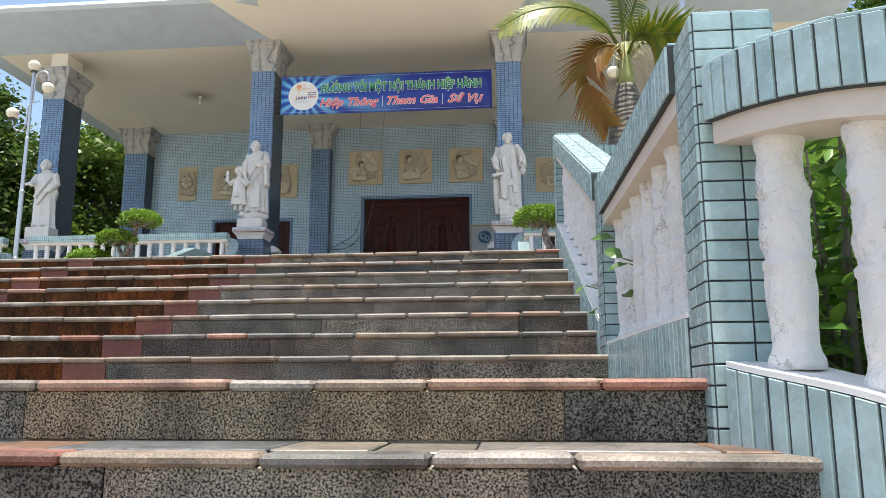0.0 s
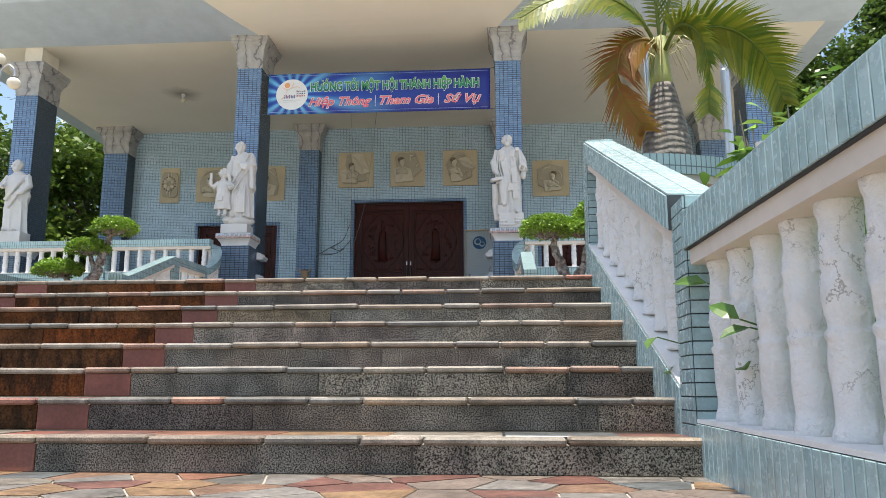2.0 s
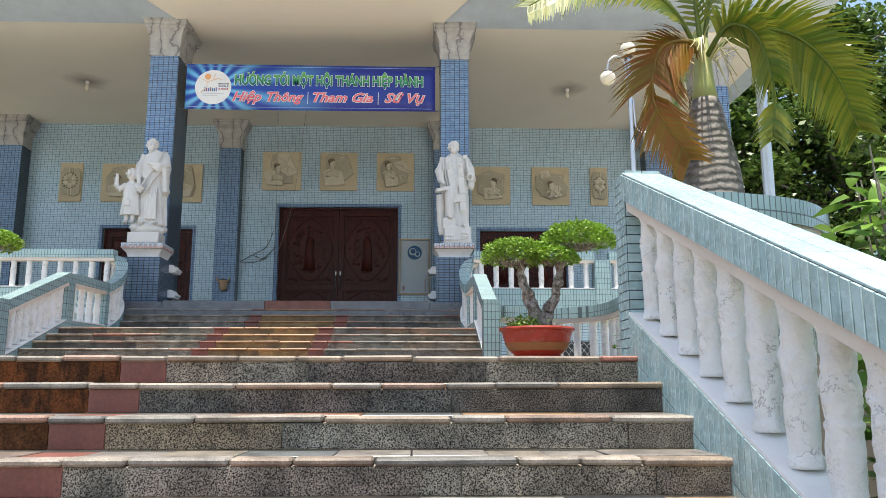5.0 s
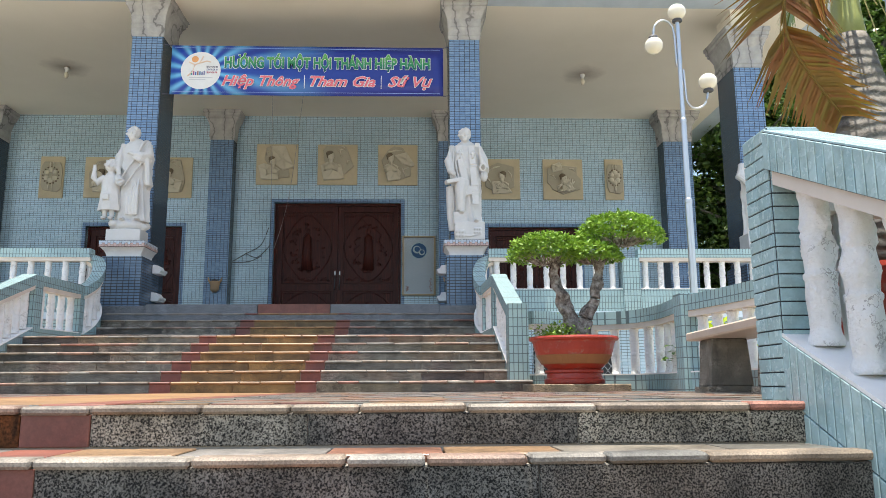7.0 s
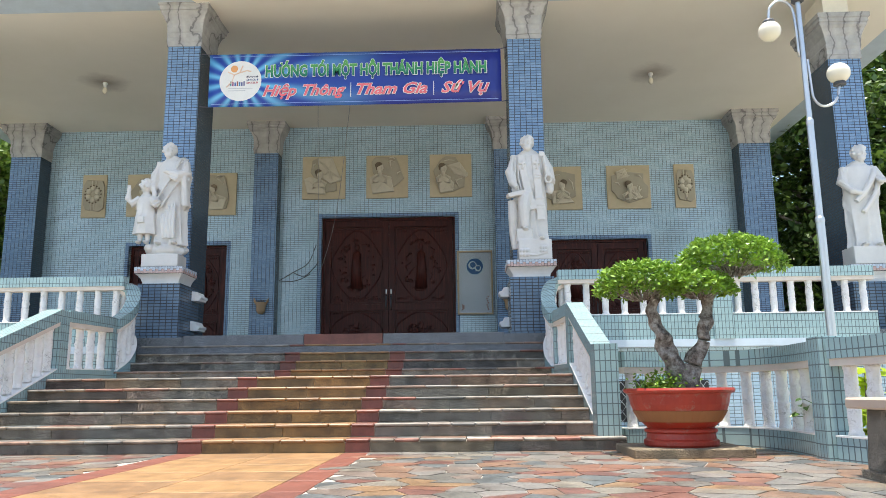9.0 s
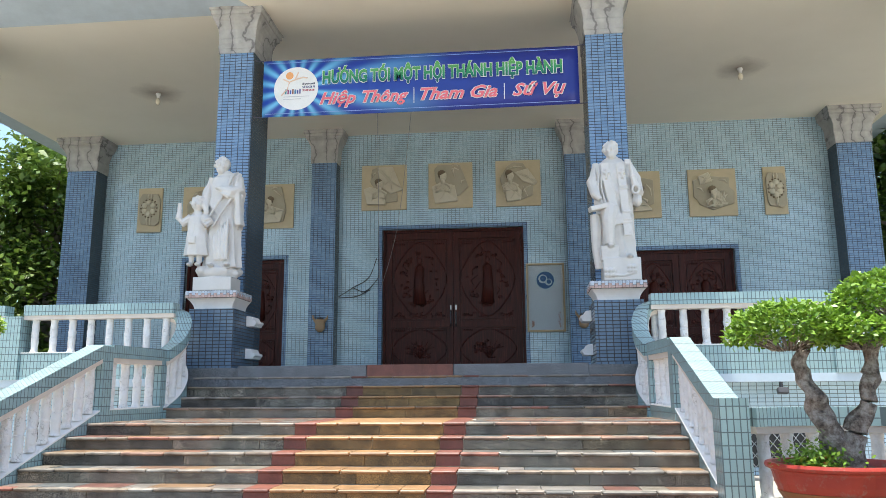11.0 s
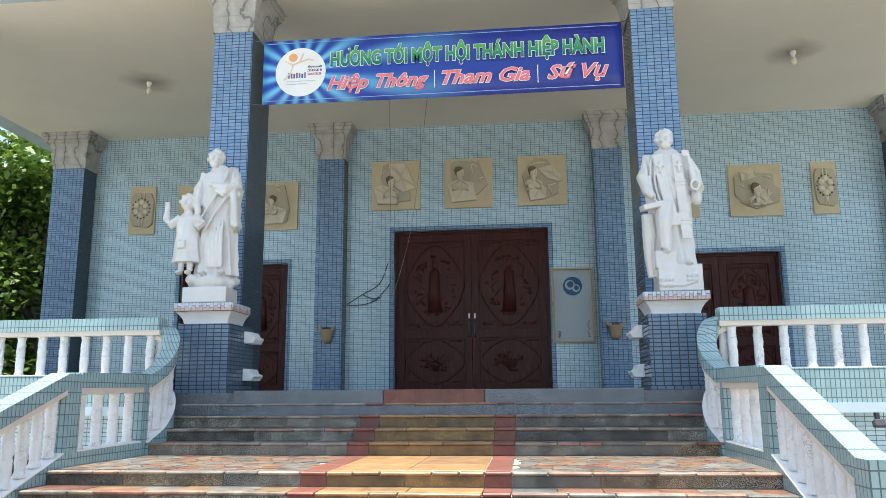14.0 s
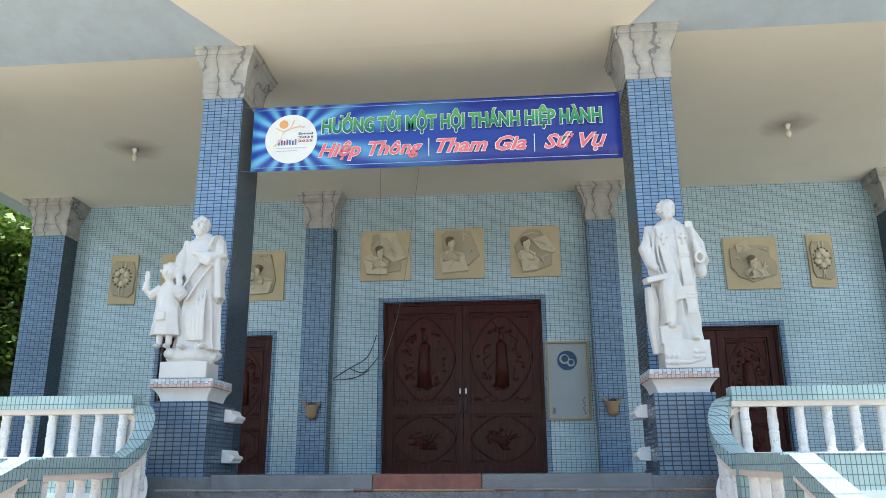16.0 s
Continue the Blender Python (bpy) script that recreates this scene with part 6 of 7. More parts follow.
lamp_post(2.07, 11.68, 0)
lamp_post(-7.77, 11.45, 180)
bm = bmesh.new()
lathe(bm, [(0.042, 0), (0.042, 2.2), (0.034, 2.22), (0.032, 5.2), (0.026, 5.22), (0.024, 7.5)], 14)
pole = part("flagpole", bm, M_METAL, None, "")
pole.matrix_basis = pose(2.04, 8.0, Z_TERR - 0.02)
tagged(pole, "tall plain galvanised flagpole on the terrace", "flagpole")


# ---- bench ----
def bench():
    o = thing("bench", (1.62, 9.35, Z_TERR - 0.01), "plain terrazzo bench on two dark granite blocks", "bench", turn=-4)
    bm = bmesh.new()
    box(bm, -0.22, 0.24, -0.95, 0.95, 0.44, 0.51)
    part("seat", bm, painted("pinkish terrazzo", (0.52, 0.42, 0.34), 0.5, amount=0.5), o, "pale terrazzo seat", bevel=0.012)
    for yy in (-0.66, 0.66):
        bm = bmesh.new()
        prism(bm, [(-0.17, 0.06), (0.17, 0.06), (0.14, 0.44), (-0.14, 0.44)], "y", yy - 0.16, yy + 0.16)
        part("support", bm, M_GRANITE, o, bevel=0.008)
        bm = bmesh.new()
        box(bm, -0.20, 0.20, yy - 0.19, yy + 0.19, 0.0, 0.06)
        part("foot", bm, M_GRANITE, o, bevel=0.006)


bench()


# ---- plants ----
def leaf(bm, p, d, n, l, w, bend=0.25):
    """One pointed leaf of four faces: starts at p, runs along d, faces n."""
    d = d.normalized()
    s = d.cross(n).normalized() * w / 2
    n = s.cross(d).normalized()
    a = p
    b = p + d * l * 0.35 - n * l * bend * 0.1
    c = p + d * l * 0.70 - n * l * bend * 0.45
    e = p + d * l - n * l * bend
    v = [bm.verts.new(q) for q in (a, b + s + n * w * 0.12, b, b - s + n * w * 0.12, c + s * 0.8 + n * w * 0.1, c, c - s * 0.8 + n * w * 0.1, e)]
    for f in ((0, 2, 1), (0, 3, 2), (1, 2, 5, 4), (2, 3, 6, 5), (4, 5, 7), (5, 6, 7)):
        bm.faces.new([v[i] for i in f])


def small_leaf(verts, faces, p, r, size):
    """A bare four-cornered leaf with any tilt."""
    d = Vector((r.gauss(0, 1), r.gauss(0, 1), r.gauss(0, 0.6))).normalized()
    n = Vector((r.gauss(0, 0.7), r.gauss(0, 0.7), 1)).normalized()
    s = d.cross(n).normalized() * size * 0.27
    k = len(verts)
    verts.extend([p, p + d * size * 0.5 + s, p + d * size, p + d * size * 0.5 - s])
    faces.append((k, k + 1, k + 2, k + 3))


def leaf_mesh(name, verts, faces, material):
    me = bpy.data.meshes.new(name)
    me.from_pydata([tuple(v) for v in verts], [], faces)
    me.materials.append(material)
    return me


def tree(x, y, z, h, spread, seed, material, label, leaves=9000, size=0.26, clumps=60, low=0.25):
    """A tapered trunk with limbs and a crown of many leaf clumps with gaps between them."""
    r = random.Random(seed)
    o = thing("tree", (x, y, z), label, "tree", "trees round the church")
    bm = bmesh.new()
    lean = r.uniform(-0.4, 0.4)
    tr = h * 0.022
    tube(bm, [(lean * t * t, 0.2 * lean * t, h * 0.92 * t) for t in (0, 0.2, 0.4, 0.6, 0.8, 1)], [tr * (1.25 - t) for t in (0, 0.2, 0.4, 0.6, 0.8, 1)], 9)
    part("trunk", bm, M_BARK, o, "rough grey trunk", smooth=True)
    verts, faces, ends = [], [], []
    limbs = bmesh.new()
    for k in range(clumps):
        t = low + (1 - low) * (k + 0.5) / clumps
        a = k * 2.4 + r.uniform(-0.5, 0.5)
        shape = math.sin(math.pi * min(1, (t - low) / (1 - low) * 0.86 + 0.14)) ** 0.7
        reach = spread * shape * r.uniform(0.55, 1.08)
        s = Vector((lean * t * t, 0, h * t * 0.86))
        e = s + Vector((math.cos(a) * reach, math.sin(a) * reach, h * 0.10 * r.uniform(0.2, 1.2)))
        m = (s + e) / 2 + Vector((0, 0, h * 0.03))
        tube(limbs, [s, m, e], [tr * 0.32, tr * 0.2, tr * 0.05], 5)
        ends.append((m, 0.7)), ends.append((e, 1.0))
    tagged(part("branchwork", limbs, M_BARK, o, "thin branching limbs"), kind="stuff")
    per = leaves // len(ends)
    for c, k in ends:
        rad = spread * 0.24 * k * r.uniform(0.7, 1.25)
        for _ in range(per):
            d = Vector((r.gauss(0, 0.55), r.gauss(0, 0.55), r.gauss(0, 0.36)))
            small_leaf(verts, faces, c + d * rad, r, size * r.uniform(0.6, 1.3))
    tagged(part("crown", leaf_mesh("crown", verts, faces, material), None, o, "leafy crown with gaps"), kind="stuff")


GZ = -1.24
# west side: a dense light tree by the corner, taller ones behind
tree(-16.8, 30.0, GZ, 13.2, 3.7, 1, M_LEAF_L, "dense light green tree beside the porch", 42000, 0.25, 80, 0.15)
tree(-21.5, 28.0, GZ, 14.0, 4.4, 2, M_LEAF, "tall dark green tree beside the porch", 36000, 0.27, 80, 0.15)
tree(-26.0, 36.0, GZ, 12.0, 5.0, 3, M_LEAF_L, "broad green tree behind the church yard", 27000, 0.31, 70, 0.1)
tree(-18.4, 44.0, GZ, 10.5, 4.0, 4, M_LEAF_L, "open branched green tree by the side wall", 10500, 0.28, 60, 0.2)
tree(-18.0, 20.5, GZ, 10.5, 2.8, 12, M_LEAF, "slender open green tree near the porch corner", 13500, 0.21, 60, 0.2)
# east side
tree(10.6, 29.0, GZ, 16.0, 3.8, 5, M_LEAF, "tall slender dark green tree", 42000, 0.25, 90, 0.1)
tree(14.2, 28.0, GZ, 16.8, 4.4, 6, M_LEAF, "tall dark green tree with drooping boughs", 52000, 0.25, 100, 0.1)
tree(18.5, 27.0, GZ, 15.0, 4.6, 7, M_LEAF, "broad dark green tree", 44000, 0.27, 80, 0.08)
tree(15.5, 37.0, GZ, 13.0, 5.2, 8, M_LEAF_L, "broad green tree in the back row", 24000, 0.32, 80, 0.05)
tree(9.9, 37.0, GZ, 13.5, 3.8, 9, M_LEAF, "dark green tree behind the porch corner", 33000, 0.28, 70, 0.05)
tree(24.0, 33.0, GZ, 12.0, 5.5, 10, M_LEAF, "broad dark green tree far to the side", 24000, 0.32, 70, 0.05)


def shrub(x, y, z, h, w, seed, material, n, size, label, depth=None):
    r = random.Random(seed)
    o = thing("shrub", (x, y, z), label, "shrub", "garden shrubs")
    dp = depth or w
    stems, leaves = bmesh.new(), bmesh.new()
    k = max(5, n // 44)
    for i in range(k):
        a = r.uniform(0, 6.28)
        f = math.sqrt(r.random())
        e = Vector((w * f * math.cos(a), dp * f * math.sin(a), h * r.uniform(0.55, 1.0)))
        b = Vector((e.x * 0.45, e.y * 0.45, 0))
        m = (b + e) / 2 + Vector((r.uniform(-0.08, 0.08), r.uniform(-0.08, 0.08), 0.05))
        tube(stems, [b, m, e], [0.016, 0.010, 0.004], 5)
        for j in range(44):
            t = r.uniform(0.12, 1.0) ** 0.8
            p = b + (m - b) * min(1, t * 2) if t < 0.5 else m + (e - m) * (t - 0.5) * 2
            p = p + Vector((r.gauss(0, 0.07), r.gauss(0, 0.07), r.gauss(0, 0.05)))
            d = Vector((r.gauss(0, 1), r.gauss(0, 1), r.uniform(-0.3, 0.8)))
            leaf(leaves, p, d, Vector((r.gauss(0, 0.4), r.gauss(0, 0.4), 1)), size * r.uniform(0.6, 1.25), size * r.uniform(0.30, 0.46), r.uniform(0.1, 0.4))
    tagged(part("stem_mass", stems, M_BARK, o, "thin woody stems"), kind="stuff")
    tagged(part("foliage", leaves, material, o, "broad glossy leaves", smooth=True), kind="stuff")


# broad-leaved bushes outside the stair balustrade
shrub(1.42, 3.0, -0.7, 1.75, 0.36, 21, M_BUSH, 2200, 0.15, "broad-leaved green bush outside the landing balustrade", 0.95)
shrub(1.50, 4.75, -0.7, 2.15, 0.48, 22, M_BUSH, 2200, 0.16, "tall broad-leaved green bush outside the stairs", 0.75)
shrub(1.95, 5.75, -0.7, 3.0, 0.58, 24, M_BUSH, 6500, 0.16, "broad-leaved green bush beside the terrace corner", 0.5)
shrub(2.75, 6.2, -0.7, 3.25, 0.75, 23, M_BUSH, 7000, 0.16, "dense green bush in the garden bed", 0.6)
shrub(1.55, 1.6, -1.2, 1.7, 0.34, 25, M_BUSH, 900, 0.15, "low broad-leaved bush outside the flared steps", 0.65)
shrub(2.75, 9.6, 0.6, 1.7, 0.4, 26, M_LIME, 260, 0.16, "lime green shrub behind the terrace balustrade", 1.3)
shrub(2.45, 12.0, 0.9, 1.1, 0.3, 27, M_LIME, 90, 0.2, "lime green shrub behind the curved balustrade", 0.5)
shrub(-8.7, 10.6, 0.5, 1.35, 0.9, 28, M_LIME, 380, 0.14, "lime green hedge plant beyond the terrace", 1.0)
shrub(-9.6, 12.5, 0.4, 1.7, 0.8, 29, M_LEAF_L, 300, 0.15, "green bush beyond the terrace balustrade", 1.0)


M_SHOOT = leaf_material("dark shoot leaf", (0.05, 0.13, 0.025), (0.10, 0.20, 0.03), 0.35)


def sprig(x, y, z, n, seed):
    """A few leaves that push between the balusters."""
    r = random.Random(seed)
    bm = bmesh.new()
    base = Vector((x + 0.22, y, z - 0.08))
    for k in range(n):
        e = Vector((x - 0.06 + r.uniform(-0.05, 0.05), y + r.uniform(-0.12, 0.12), z + r.uniform(-0.12, 0.12)))
        tube(bm, [base, (base + e) / 2 + Vector((0, 0, 0.02)), e], [0.005, 0.004, 0.003], 5)
        leaf(bm, e, Vector((-0.5, r.uniform(-1, 0.4), r.uniform(-0.8, 0.5))), Vector((-0.6, -0.5, 0.7)), r.uniform(0.10, 0.15), 0.06, 0.3)
    tagged(part("leafy_shoot", bm, M_SHOOT, None), "leafy green shoot pushing between balusters", "plant", "leafy shoots")


sprig(0.66, 4.32, 0.58, 2, 1)
sprig(0.70, 3.45, 0.58, 3, 2)
sprig(0.70, 3.80, 0.74, 1, 5)
sprig(1.95, 11.95, 1.62, 5, 3)
sprig(0.95, 6.45, 2.02, 4, 4)


# ---- potted palm ----
def pot(o, rim, h, z0=0.0, foot=0.6, material=None):
    bm = bmesh.new()
    k = foot / 0.66
    prof = [(0.66, 0.0), (0.68, 0.03), (0.68, 0.10), (0.63, 0.13), (0.62, 0.22), (0.66, 0.25), (0.66, 0.29), (0.60, 0.32)]
    prof = [(r * k, t) for r, t in prof] + [(0.72, 0.42), (0.82, 0.56), (0.89, 0.72), (0.92, 0.86), (0.94, 0.90), (1.0, 0.925), (1.02, 0.96), (1.0, 1.0), (0.92, 1.0), (0.88, 0.86)]
    lathe(bm, [(rim * r, z0 + h * t) for r, t in prof], 36)
    part("pot", bm, M_POT, o, "weathered red glazed pot", smooth=False)
    if rim > 0.4:
        bm = bmesh.new()
        lathe(bm, [(rim * 0.735, z0 + h * 0.42), (rim * 0.745, z0 + h * 0.43), (rim * 0.86, z0 + h * 0.61), (rim * 0.85, z0 + h * 0.615)], 36)
        part("band", bm, painted("scuffed ochre glaze", (0.30, 0.125, 0.045), 0.5, worn=(0.2, 0.03, 0.02), amount=0.9), o, "scuffed ochre band")
    bm = bmesh.new()
    lathe(bm, [(rim * 0.88, z0 + h * 0.84), (rim * 0.87, z0 + h * 0.90), (rim * 0.4, z0 + h * 0.94)], 24, wobble=0.1)
    part("soil", bm, M_SOIL, o, "dark soil")


def frond(o, path, width, seed, material, n=56, droop=0.55, name="frond"):
    """A feather leaf: an arched rib with narrow leaflets on both sides."""
    r = random.Random(seed)
    rib = arc(path, 8)
    bm = bmesh.new()
    tube(bm, rib, [0.020 * (1 - 0.85 * i / len(rib)) for i in range(len(rib))], 6)
    f = part(name, bm, M_FROND if material is M_FROND else M_FROND_OLD, o, "arched feather leaf", smooth=True)
    lf = bmesh.new()
    for i in range(n):
        t = 0.18 + 0.82 * i / (n - 1)
        k = t * (len(rib) - 1)
        a, b = rib[int(min(k, len(rib) - 2))], rib[int(min(k, len(rib) - 2)) + 1]
        p = a + (b - a) * (k - int(min(k, len(rib) - 2)))
        d = (b - a).normalized()
        side = d.cross(Vector((0, 0, 1)))
        side = side.normalized() if side.length > 0.1 else Vector((1, 0, 0))
        up = side.cross(d).normalized()
        l = width * (0.35 + 0.65 * math.sin(math.pi * min(1, 0.15 + 0.8 * t))) * r.uniform(0.85, 1.1)
        for s in (-1, 1):
            e = ((side * 0.55 + up * 0.85) * s * 0.9 + d * 0.62 - Vector((0, 0, 0.12))).normalized()
            q1 = p + e * l * 0.5
            q2 = p + e * l + Vector((0, 0, -0.35 * droop * l * r.uniform(0.5, 1.0)))
            wv = d * 0.015
            v = [lf.verts.new(c) for c in (p - wv, p + wv, q1 + wv * 0.9, q1 - wv * 0.9, q2)]
            lf.faces.new((v[0], v[1], v[2], v[3])), lf.faces.new((v[3], v[2], v[4]))
    tagged(part("leaf_comb", lf, material, f, "narrow leaflets"), kind="stuff")


def palm():
    o = thing("potted_palm", (1.29, 7.25, Z_TERR - 0.01), "bottle palm with yellowing fronds in a red pot", "palm")
    pot(o, 0.30, 0.60)
    bm = bmesh.new()
    lathe(bm, [(0.20, 0.50), (0.23, 0.62), (0.23, 0.85), (0.215, 1.05), (0.195, 1.25), (0.165, 1.42), (0.13, 1.58), (0.105, 1.70), (0.088, 1.76)], 22, wobble=0.05)
    part("trunk", bm, M_PALMBARK, o, "swollen grey ringed trunk", smooth=True)
    bm = bmesh.new()
    lathe(bm, [(0.088, 1.73), (0.075, 1.85), (0.06, 2.0), (0.045, 2.2)], 14, wobble=0.08)
    part("crownshaft", bm, flat("pale green leaf base", (0.34, 0.36, 0.12)), o, "pale green leaf base", smooth=True)
    bm = bmesh.new()
    r = random.Random(3)
    for k in range(34):
        a = r.uniform(0, 6.28)
        l = r.uniform(0.12, 0.34)
        tube(bm, [(0, 0, 1.98), (l * 0.5 * math.cos(a), l * 0.5 * math.sin(a), 2.1 + r.uniform(-0.05, 0.12)), (l * math.cos(a), l * math.sin(a), 2.0 + r.uniform(-0.2, 0.2))], [0.006, 0.005, 0.003], 4)
    tagged(part("flower_spray", bm, flat("straw stalk", (0.45, 0.40, 0.18)), o, "thin straw flower stalks"), kind="stuff")
    top = (0, 0, 2.02)
    frond(o, [top, (-0.20, -0.1, 2.34), (-0.52, -0.2, 2.50), (-0.92, -0.25, 2.46), (-1.22, -0.25, 2.30)], 0.34, 1, M_FROND, 84, 0.6)
    frond(o, [top, (0.26, -0.05, 2.24), (0.58, -0.10, 2.20), (0.82, -0.15, 1.92), (0.92, -0.2, 1.50)], 0.40, 2, M_FROND, 90, 0.6)
    frond(o, [top, (0.10, -0.20, 2.20), (0.22, -0.34, 2.08), (0.28, -0.40, 1.74), (0.25, -0.42, 1.36)], 0.26, 3, M_FROND, 70, 0.7)
    frond(o, [top, (-0.14, -0.12, 2.12), (-0.36, -0.20, 2.02), (-0.42, -0.22, 1.66), (-0.22, -0.24, 1.28)], 0.36, 4, M_FROND_OLD, 84, 0.75, "dry_frond")
    frond(o, [top, (-0.03, 0, 2.6), (-0.06, 0.02, 3.1), (-0.12, 0.05, 3.6)], 0.22, 5, M_FROND, 40, 0.2)
    frond(o, [top, (0.08, 0, 2.5), (0.24, 0.05, 2.9), (0.5, 0.1, 3.3), (0.9, 0.1, 3.5)], 0.26, 6, M_FROND, 40, 0.3)
    frond(o, [top, (0.05, 0.3, 2.35), (0.1, 0.65, 2.35), (0.12, 0.95, 2.0)], 0.30, 7, M_FROND, 60, 0.5)


palm()


# ---- bonsai ----
def bonsai(at, pads, trunks, seed, turn=0, label="pruned bonsai tree in a wide red bowl"):
    r = random.Random(seed)
    o = thing("bonsai", at, label, "bonsai", "terrace bonsai")
    block("base_slab", -0.50, 0.50, -0.42, 0.42, 0, 0.085, M_GRANITE, o, "dark stone slab", bevel=0.01)
    pot(o, 0.475, 0.50, 0.085, 0.66)
    for pts, rad in trunks:
        bm = bmesh.new()
        path = arc(pts, 12)
        tube(bm, path, [rad * (1 - 0.66 * (i / len(path)) ** 0.7) for i in range(len(path))], 14)
        for v in bm.verts:
            c = v.co
            v.co = c + Vector((noise.noise(c * 9), noise.noise(c * 9 + Vector((5, 0, 0))), 0)) * rad * 0.38
        part("trunk", bm, M_BONSAI_BARK, o, "gnarled pale mottled trunk", smooth=True)
    for cx, cy, cz, rx, rz in pads:
        twigs, verts, faces = bmesh.new(), [], []
        for k in range(int(150 * rx)):
            a, f = r.uniform(0, 6.28), math.sqrt(r.random())
            e = Vector((cx + rx * f * math.cos(a), cy + rx * 0.8 * f * math.sin(a), cz - rz * 0.4 + r.uniform(0, rz * 0.5)))
            tube(twigs, [(cx + (e.x - cx) * 0.25, cy + (e.y - cy) * 0.25, cz - rz * 0.95), e], [0.007, 0.003], 4)
        for k in range(int(17000 * rx * rx) + 900):
            a = r.uniform(0, 6.28)
            u = r.uniform(-0.35, 1)
            c = math.sqrt(max(0, 1 - u * u))
            f = r.uniform(0.86, 1.03) if r.random() < 0.8 else r.uniform(0.5, 0.9)
            lump = 1 + 0.13 * noise.noise(Vector((c * math.cos(a) * 3 + cx * 5, c * math.sin(a) * 3, u * 2)))
            p = Vector((cx + rx * c * math.cos(a) * f * lump, cy + rx * 0.8 * c * math.sin(a) * f * lump, cz - rz * 0.3 + 1.25 * rz * u * f * lump))
            small_leaf(verts, faces, p, r, r.uniform(0.035, 0.06))
        tagged(part("twig_mass", twigs, M_BONSAI_BARK, o, "fine pale twigs"), kind="stuff")
        tagged(part("foliage_pad", leaf_mesh("pad", verts, faces, M_BONSAI), None, o, "clipped bright green leaf pad"), kind="stuff")
    verts, faces = [], []
    for k in range(900):
        small_leaf(verts, faces, Vector((r.gauss(-0.2, 0.10), r.gauss(-0.12, 0.10), 0.56 + abs(r.gauss(0, 0.07)))), r, 0.04)
    tagged(part("ground_plant", leaf_mesh("tuft", verts, faces, M_BONSAI), None, o, "low feathery green tuft"), kind="stuff")


bonsai((0.86, 12.1, Z_TERR - 0.005),
       [(-0.26, 0, 1.56, 0.43, 0.19), (0.58, 0.05, 1.79, 0.47, 0.20), (0.22, -0.1, 1.50, 0.32, 0.13)],
       [([(0.08, 0, 0.54), (0.0, 0, 0.75), (-0.10, 0, 0.98), (-0.16, 0, 1.16), (-0.18, 0, 1.38)], 0.115), ([(0.10, 0, 0.54), (0.14, 0, 0.78), (0.24, -0.02, 1.0), (0.30, 0, 1.25), (0.30, 0, 1.45)], 0.11), ([(0.27, 0, 1.2), (0.36, 0.02, 1.42), (0.46, 0.04, 1.6), (0.62, 0.05, 1.68)], 0.05)], 5)
bonsai((-6.72, 12.3, Z_TERR - 0.005),
       [(0.55, 0, 1.72, 0.36, 0.15), (0.16, 0, 1.40, 0.34, 0.14), (-0.30, 0, 1.06, 0.38, 0.15)],
       [([(0.1, 0, 0.54), (0.2, 0, 0.8), (0.35, 0, 1.05), (0.42, 0, 1.35), (0.5, 0, 1.6)], 0.12), ([(0.05, 0, 0.54), (-0.05, 0, 0.75), (-0.2, 0, 0.95)], 0.08), ([(0.3, 0, 1.0), (0.22, 0, 1.2), (0.17, 0, 1.32)], 0.05)], 6)

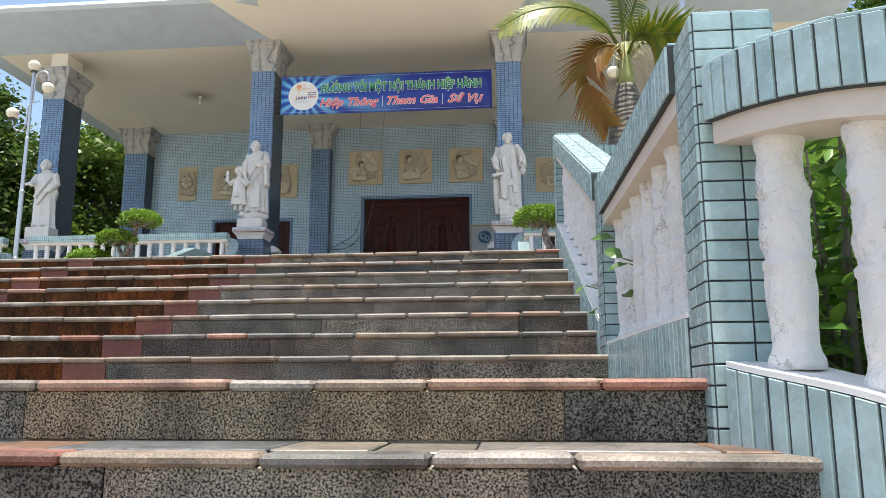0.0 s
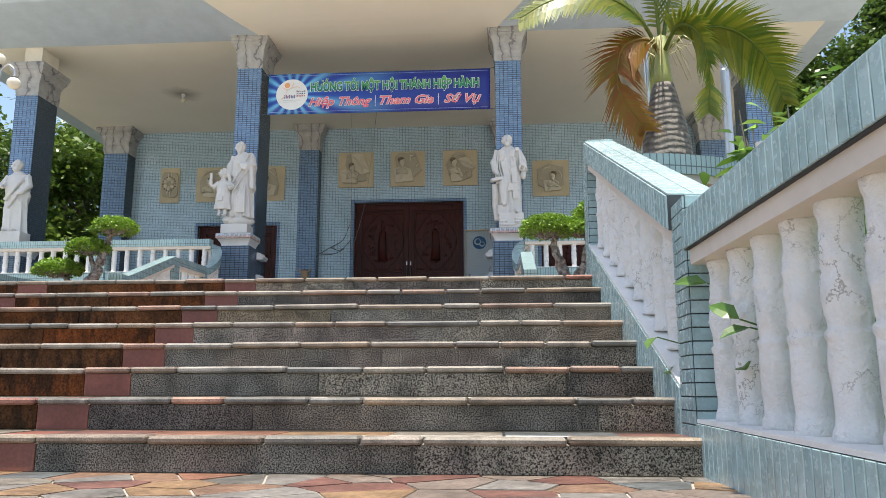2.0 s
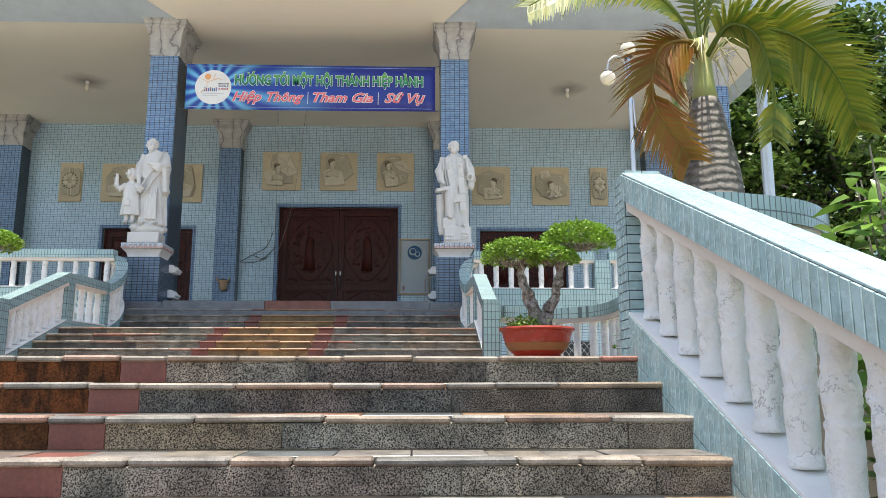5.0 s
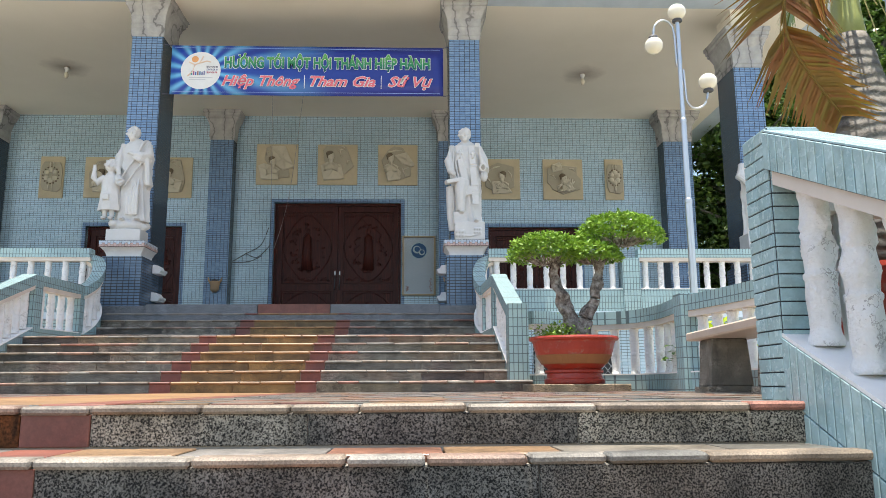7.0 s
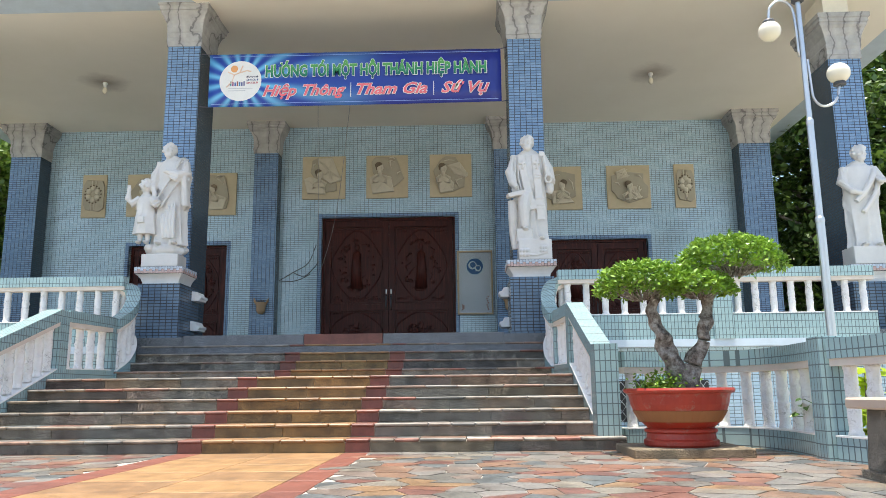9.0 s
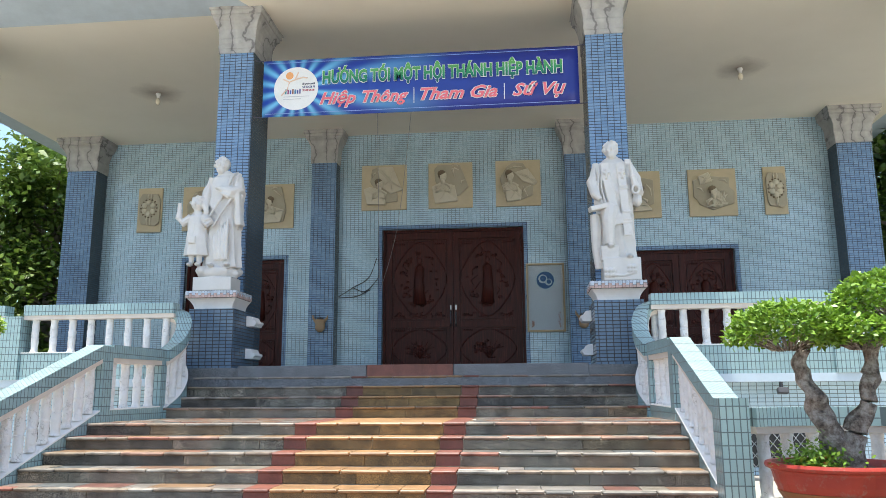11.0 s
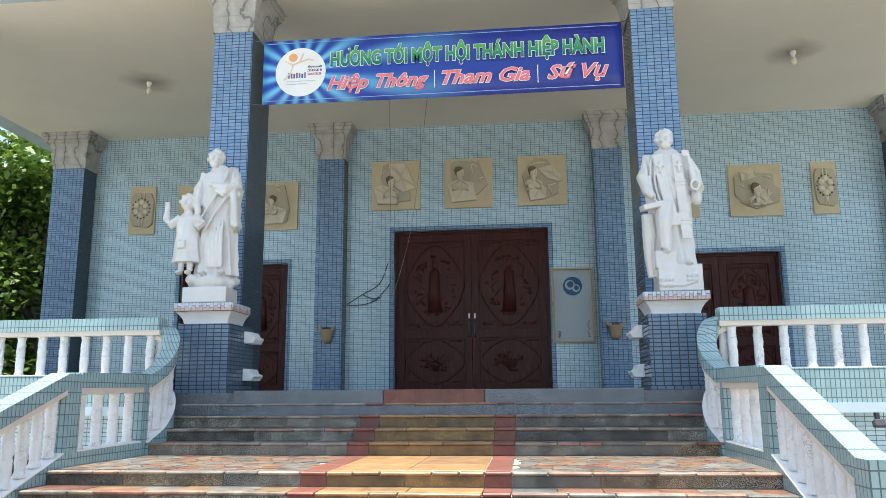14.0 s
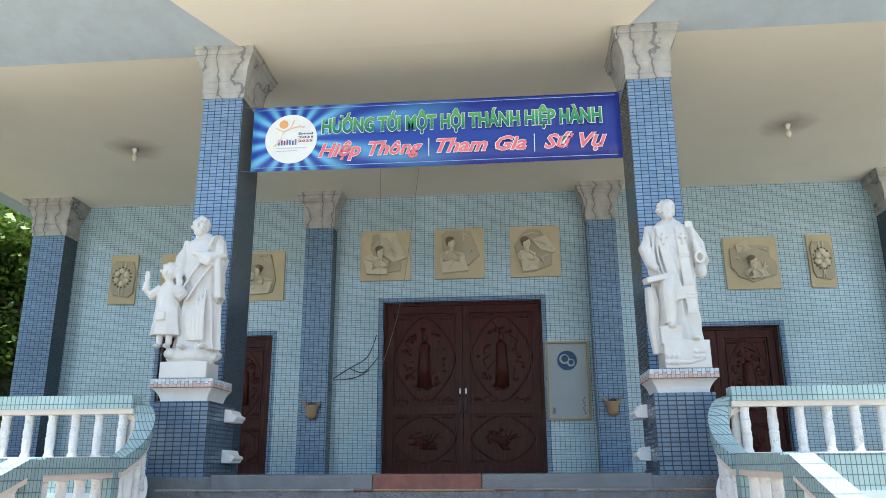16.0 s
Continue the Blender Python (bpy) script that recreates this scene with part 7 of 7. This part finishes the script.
# grille in the wall under the porch, and a small flood lamp
for x in (1.95, mirror(1.95)):
    o = thing("basement_window", (x, 17.2, Z_TERR + 0.1), "low basement window behind a dark folding grille", "window", "basement windows", "structure")
    block("opening", -0.75, 0.75, -0.012, 0.0, 0.0, 0.62, flat("dark opening", (0.015, 0.016, 0.018)), o)
    bm = bmesh.new()
    for k in range(13):
        u = -0.72 + 0.12 * k
        for s in (-1, 1):
            for j in range(4):
                tube(bm, [(u, -0.03 - 0.004 * s, 0.15 * j), (u + 0.06 * s, -0.03 - 0.004 * s, 0.15 * j + 0.075), (u, -0.03 - 0.004 * s, 0.15 * j + 0.15)], 0.006, 4)
    tagged(part("grille", bm, M_METAL, o, "folding steel grille"), kind="stuff")
o = thing("flood_lamp", (2.05, 16.95, 2.46), "small grey flood lamp under the porch slab", "lamp")
block("bracket", -0.02, 0.02, -0.02, 0.02, -0.10, 0, M_DARKMETAL, o)
bm = bmesh.new()
box(bm, -0.07, 0.07, -0.05, 0.03, -0.17, -0.09, pose(0, 0, 0, -20, 0, 0))
part("housing", bm, M_DARKMETAL, o, bevel=0.01)

# ---- paving, last ----
paving("landing", landing, X_L1, X_R1, 2.22, 3.9, Z_LAND, 0.22, lambda x, y: x > -3.6, lambda x, y: True)
paving("terrace", terrace, -8.4, 2.4, 6.66, 13.3, Z_TERR, 0.24, lambda x, y: -1.98 < x < 1.2 and y < 12.8, on_terrace)
paving("mid", landing_2, mirror(0.27), 0.27, 14.73, 16.44, Z_MID, 0.17, lambda x, y: x > -1.98, lambda x, y: not (-3.86 < x < -1.98))
for z, y0, y1, par in ((Z_TERR, 6.66, 12.66, terrace), (Z_MID, 14.73, 16.44, landing_2)):
    n = max(2, round((y1 - y0) / 0.62))
    for k in range(n):
        yy, d = y0 + (y1 - y0) * k / n, (y1 - y0) / n
        for a, b, mt in ((CARPET[0], CARPET[1], M_RED), (CARPET[1], (CARPET[1] + CARPET[2]) / 2, M_ORANGE), ((CARPET[1] + CARPET[2]) / 2, CARPET[2], M_ORANGE), (CARPET[2], CARPET[3], M_RED)):
            part("paving_slab", slab(b - a, d - 0.008, 0.03, mt, 0.003), None, par, m=pose(a + 0.004, yy + 0.004, z - 0.028))
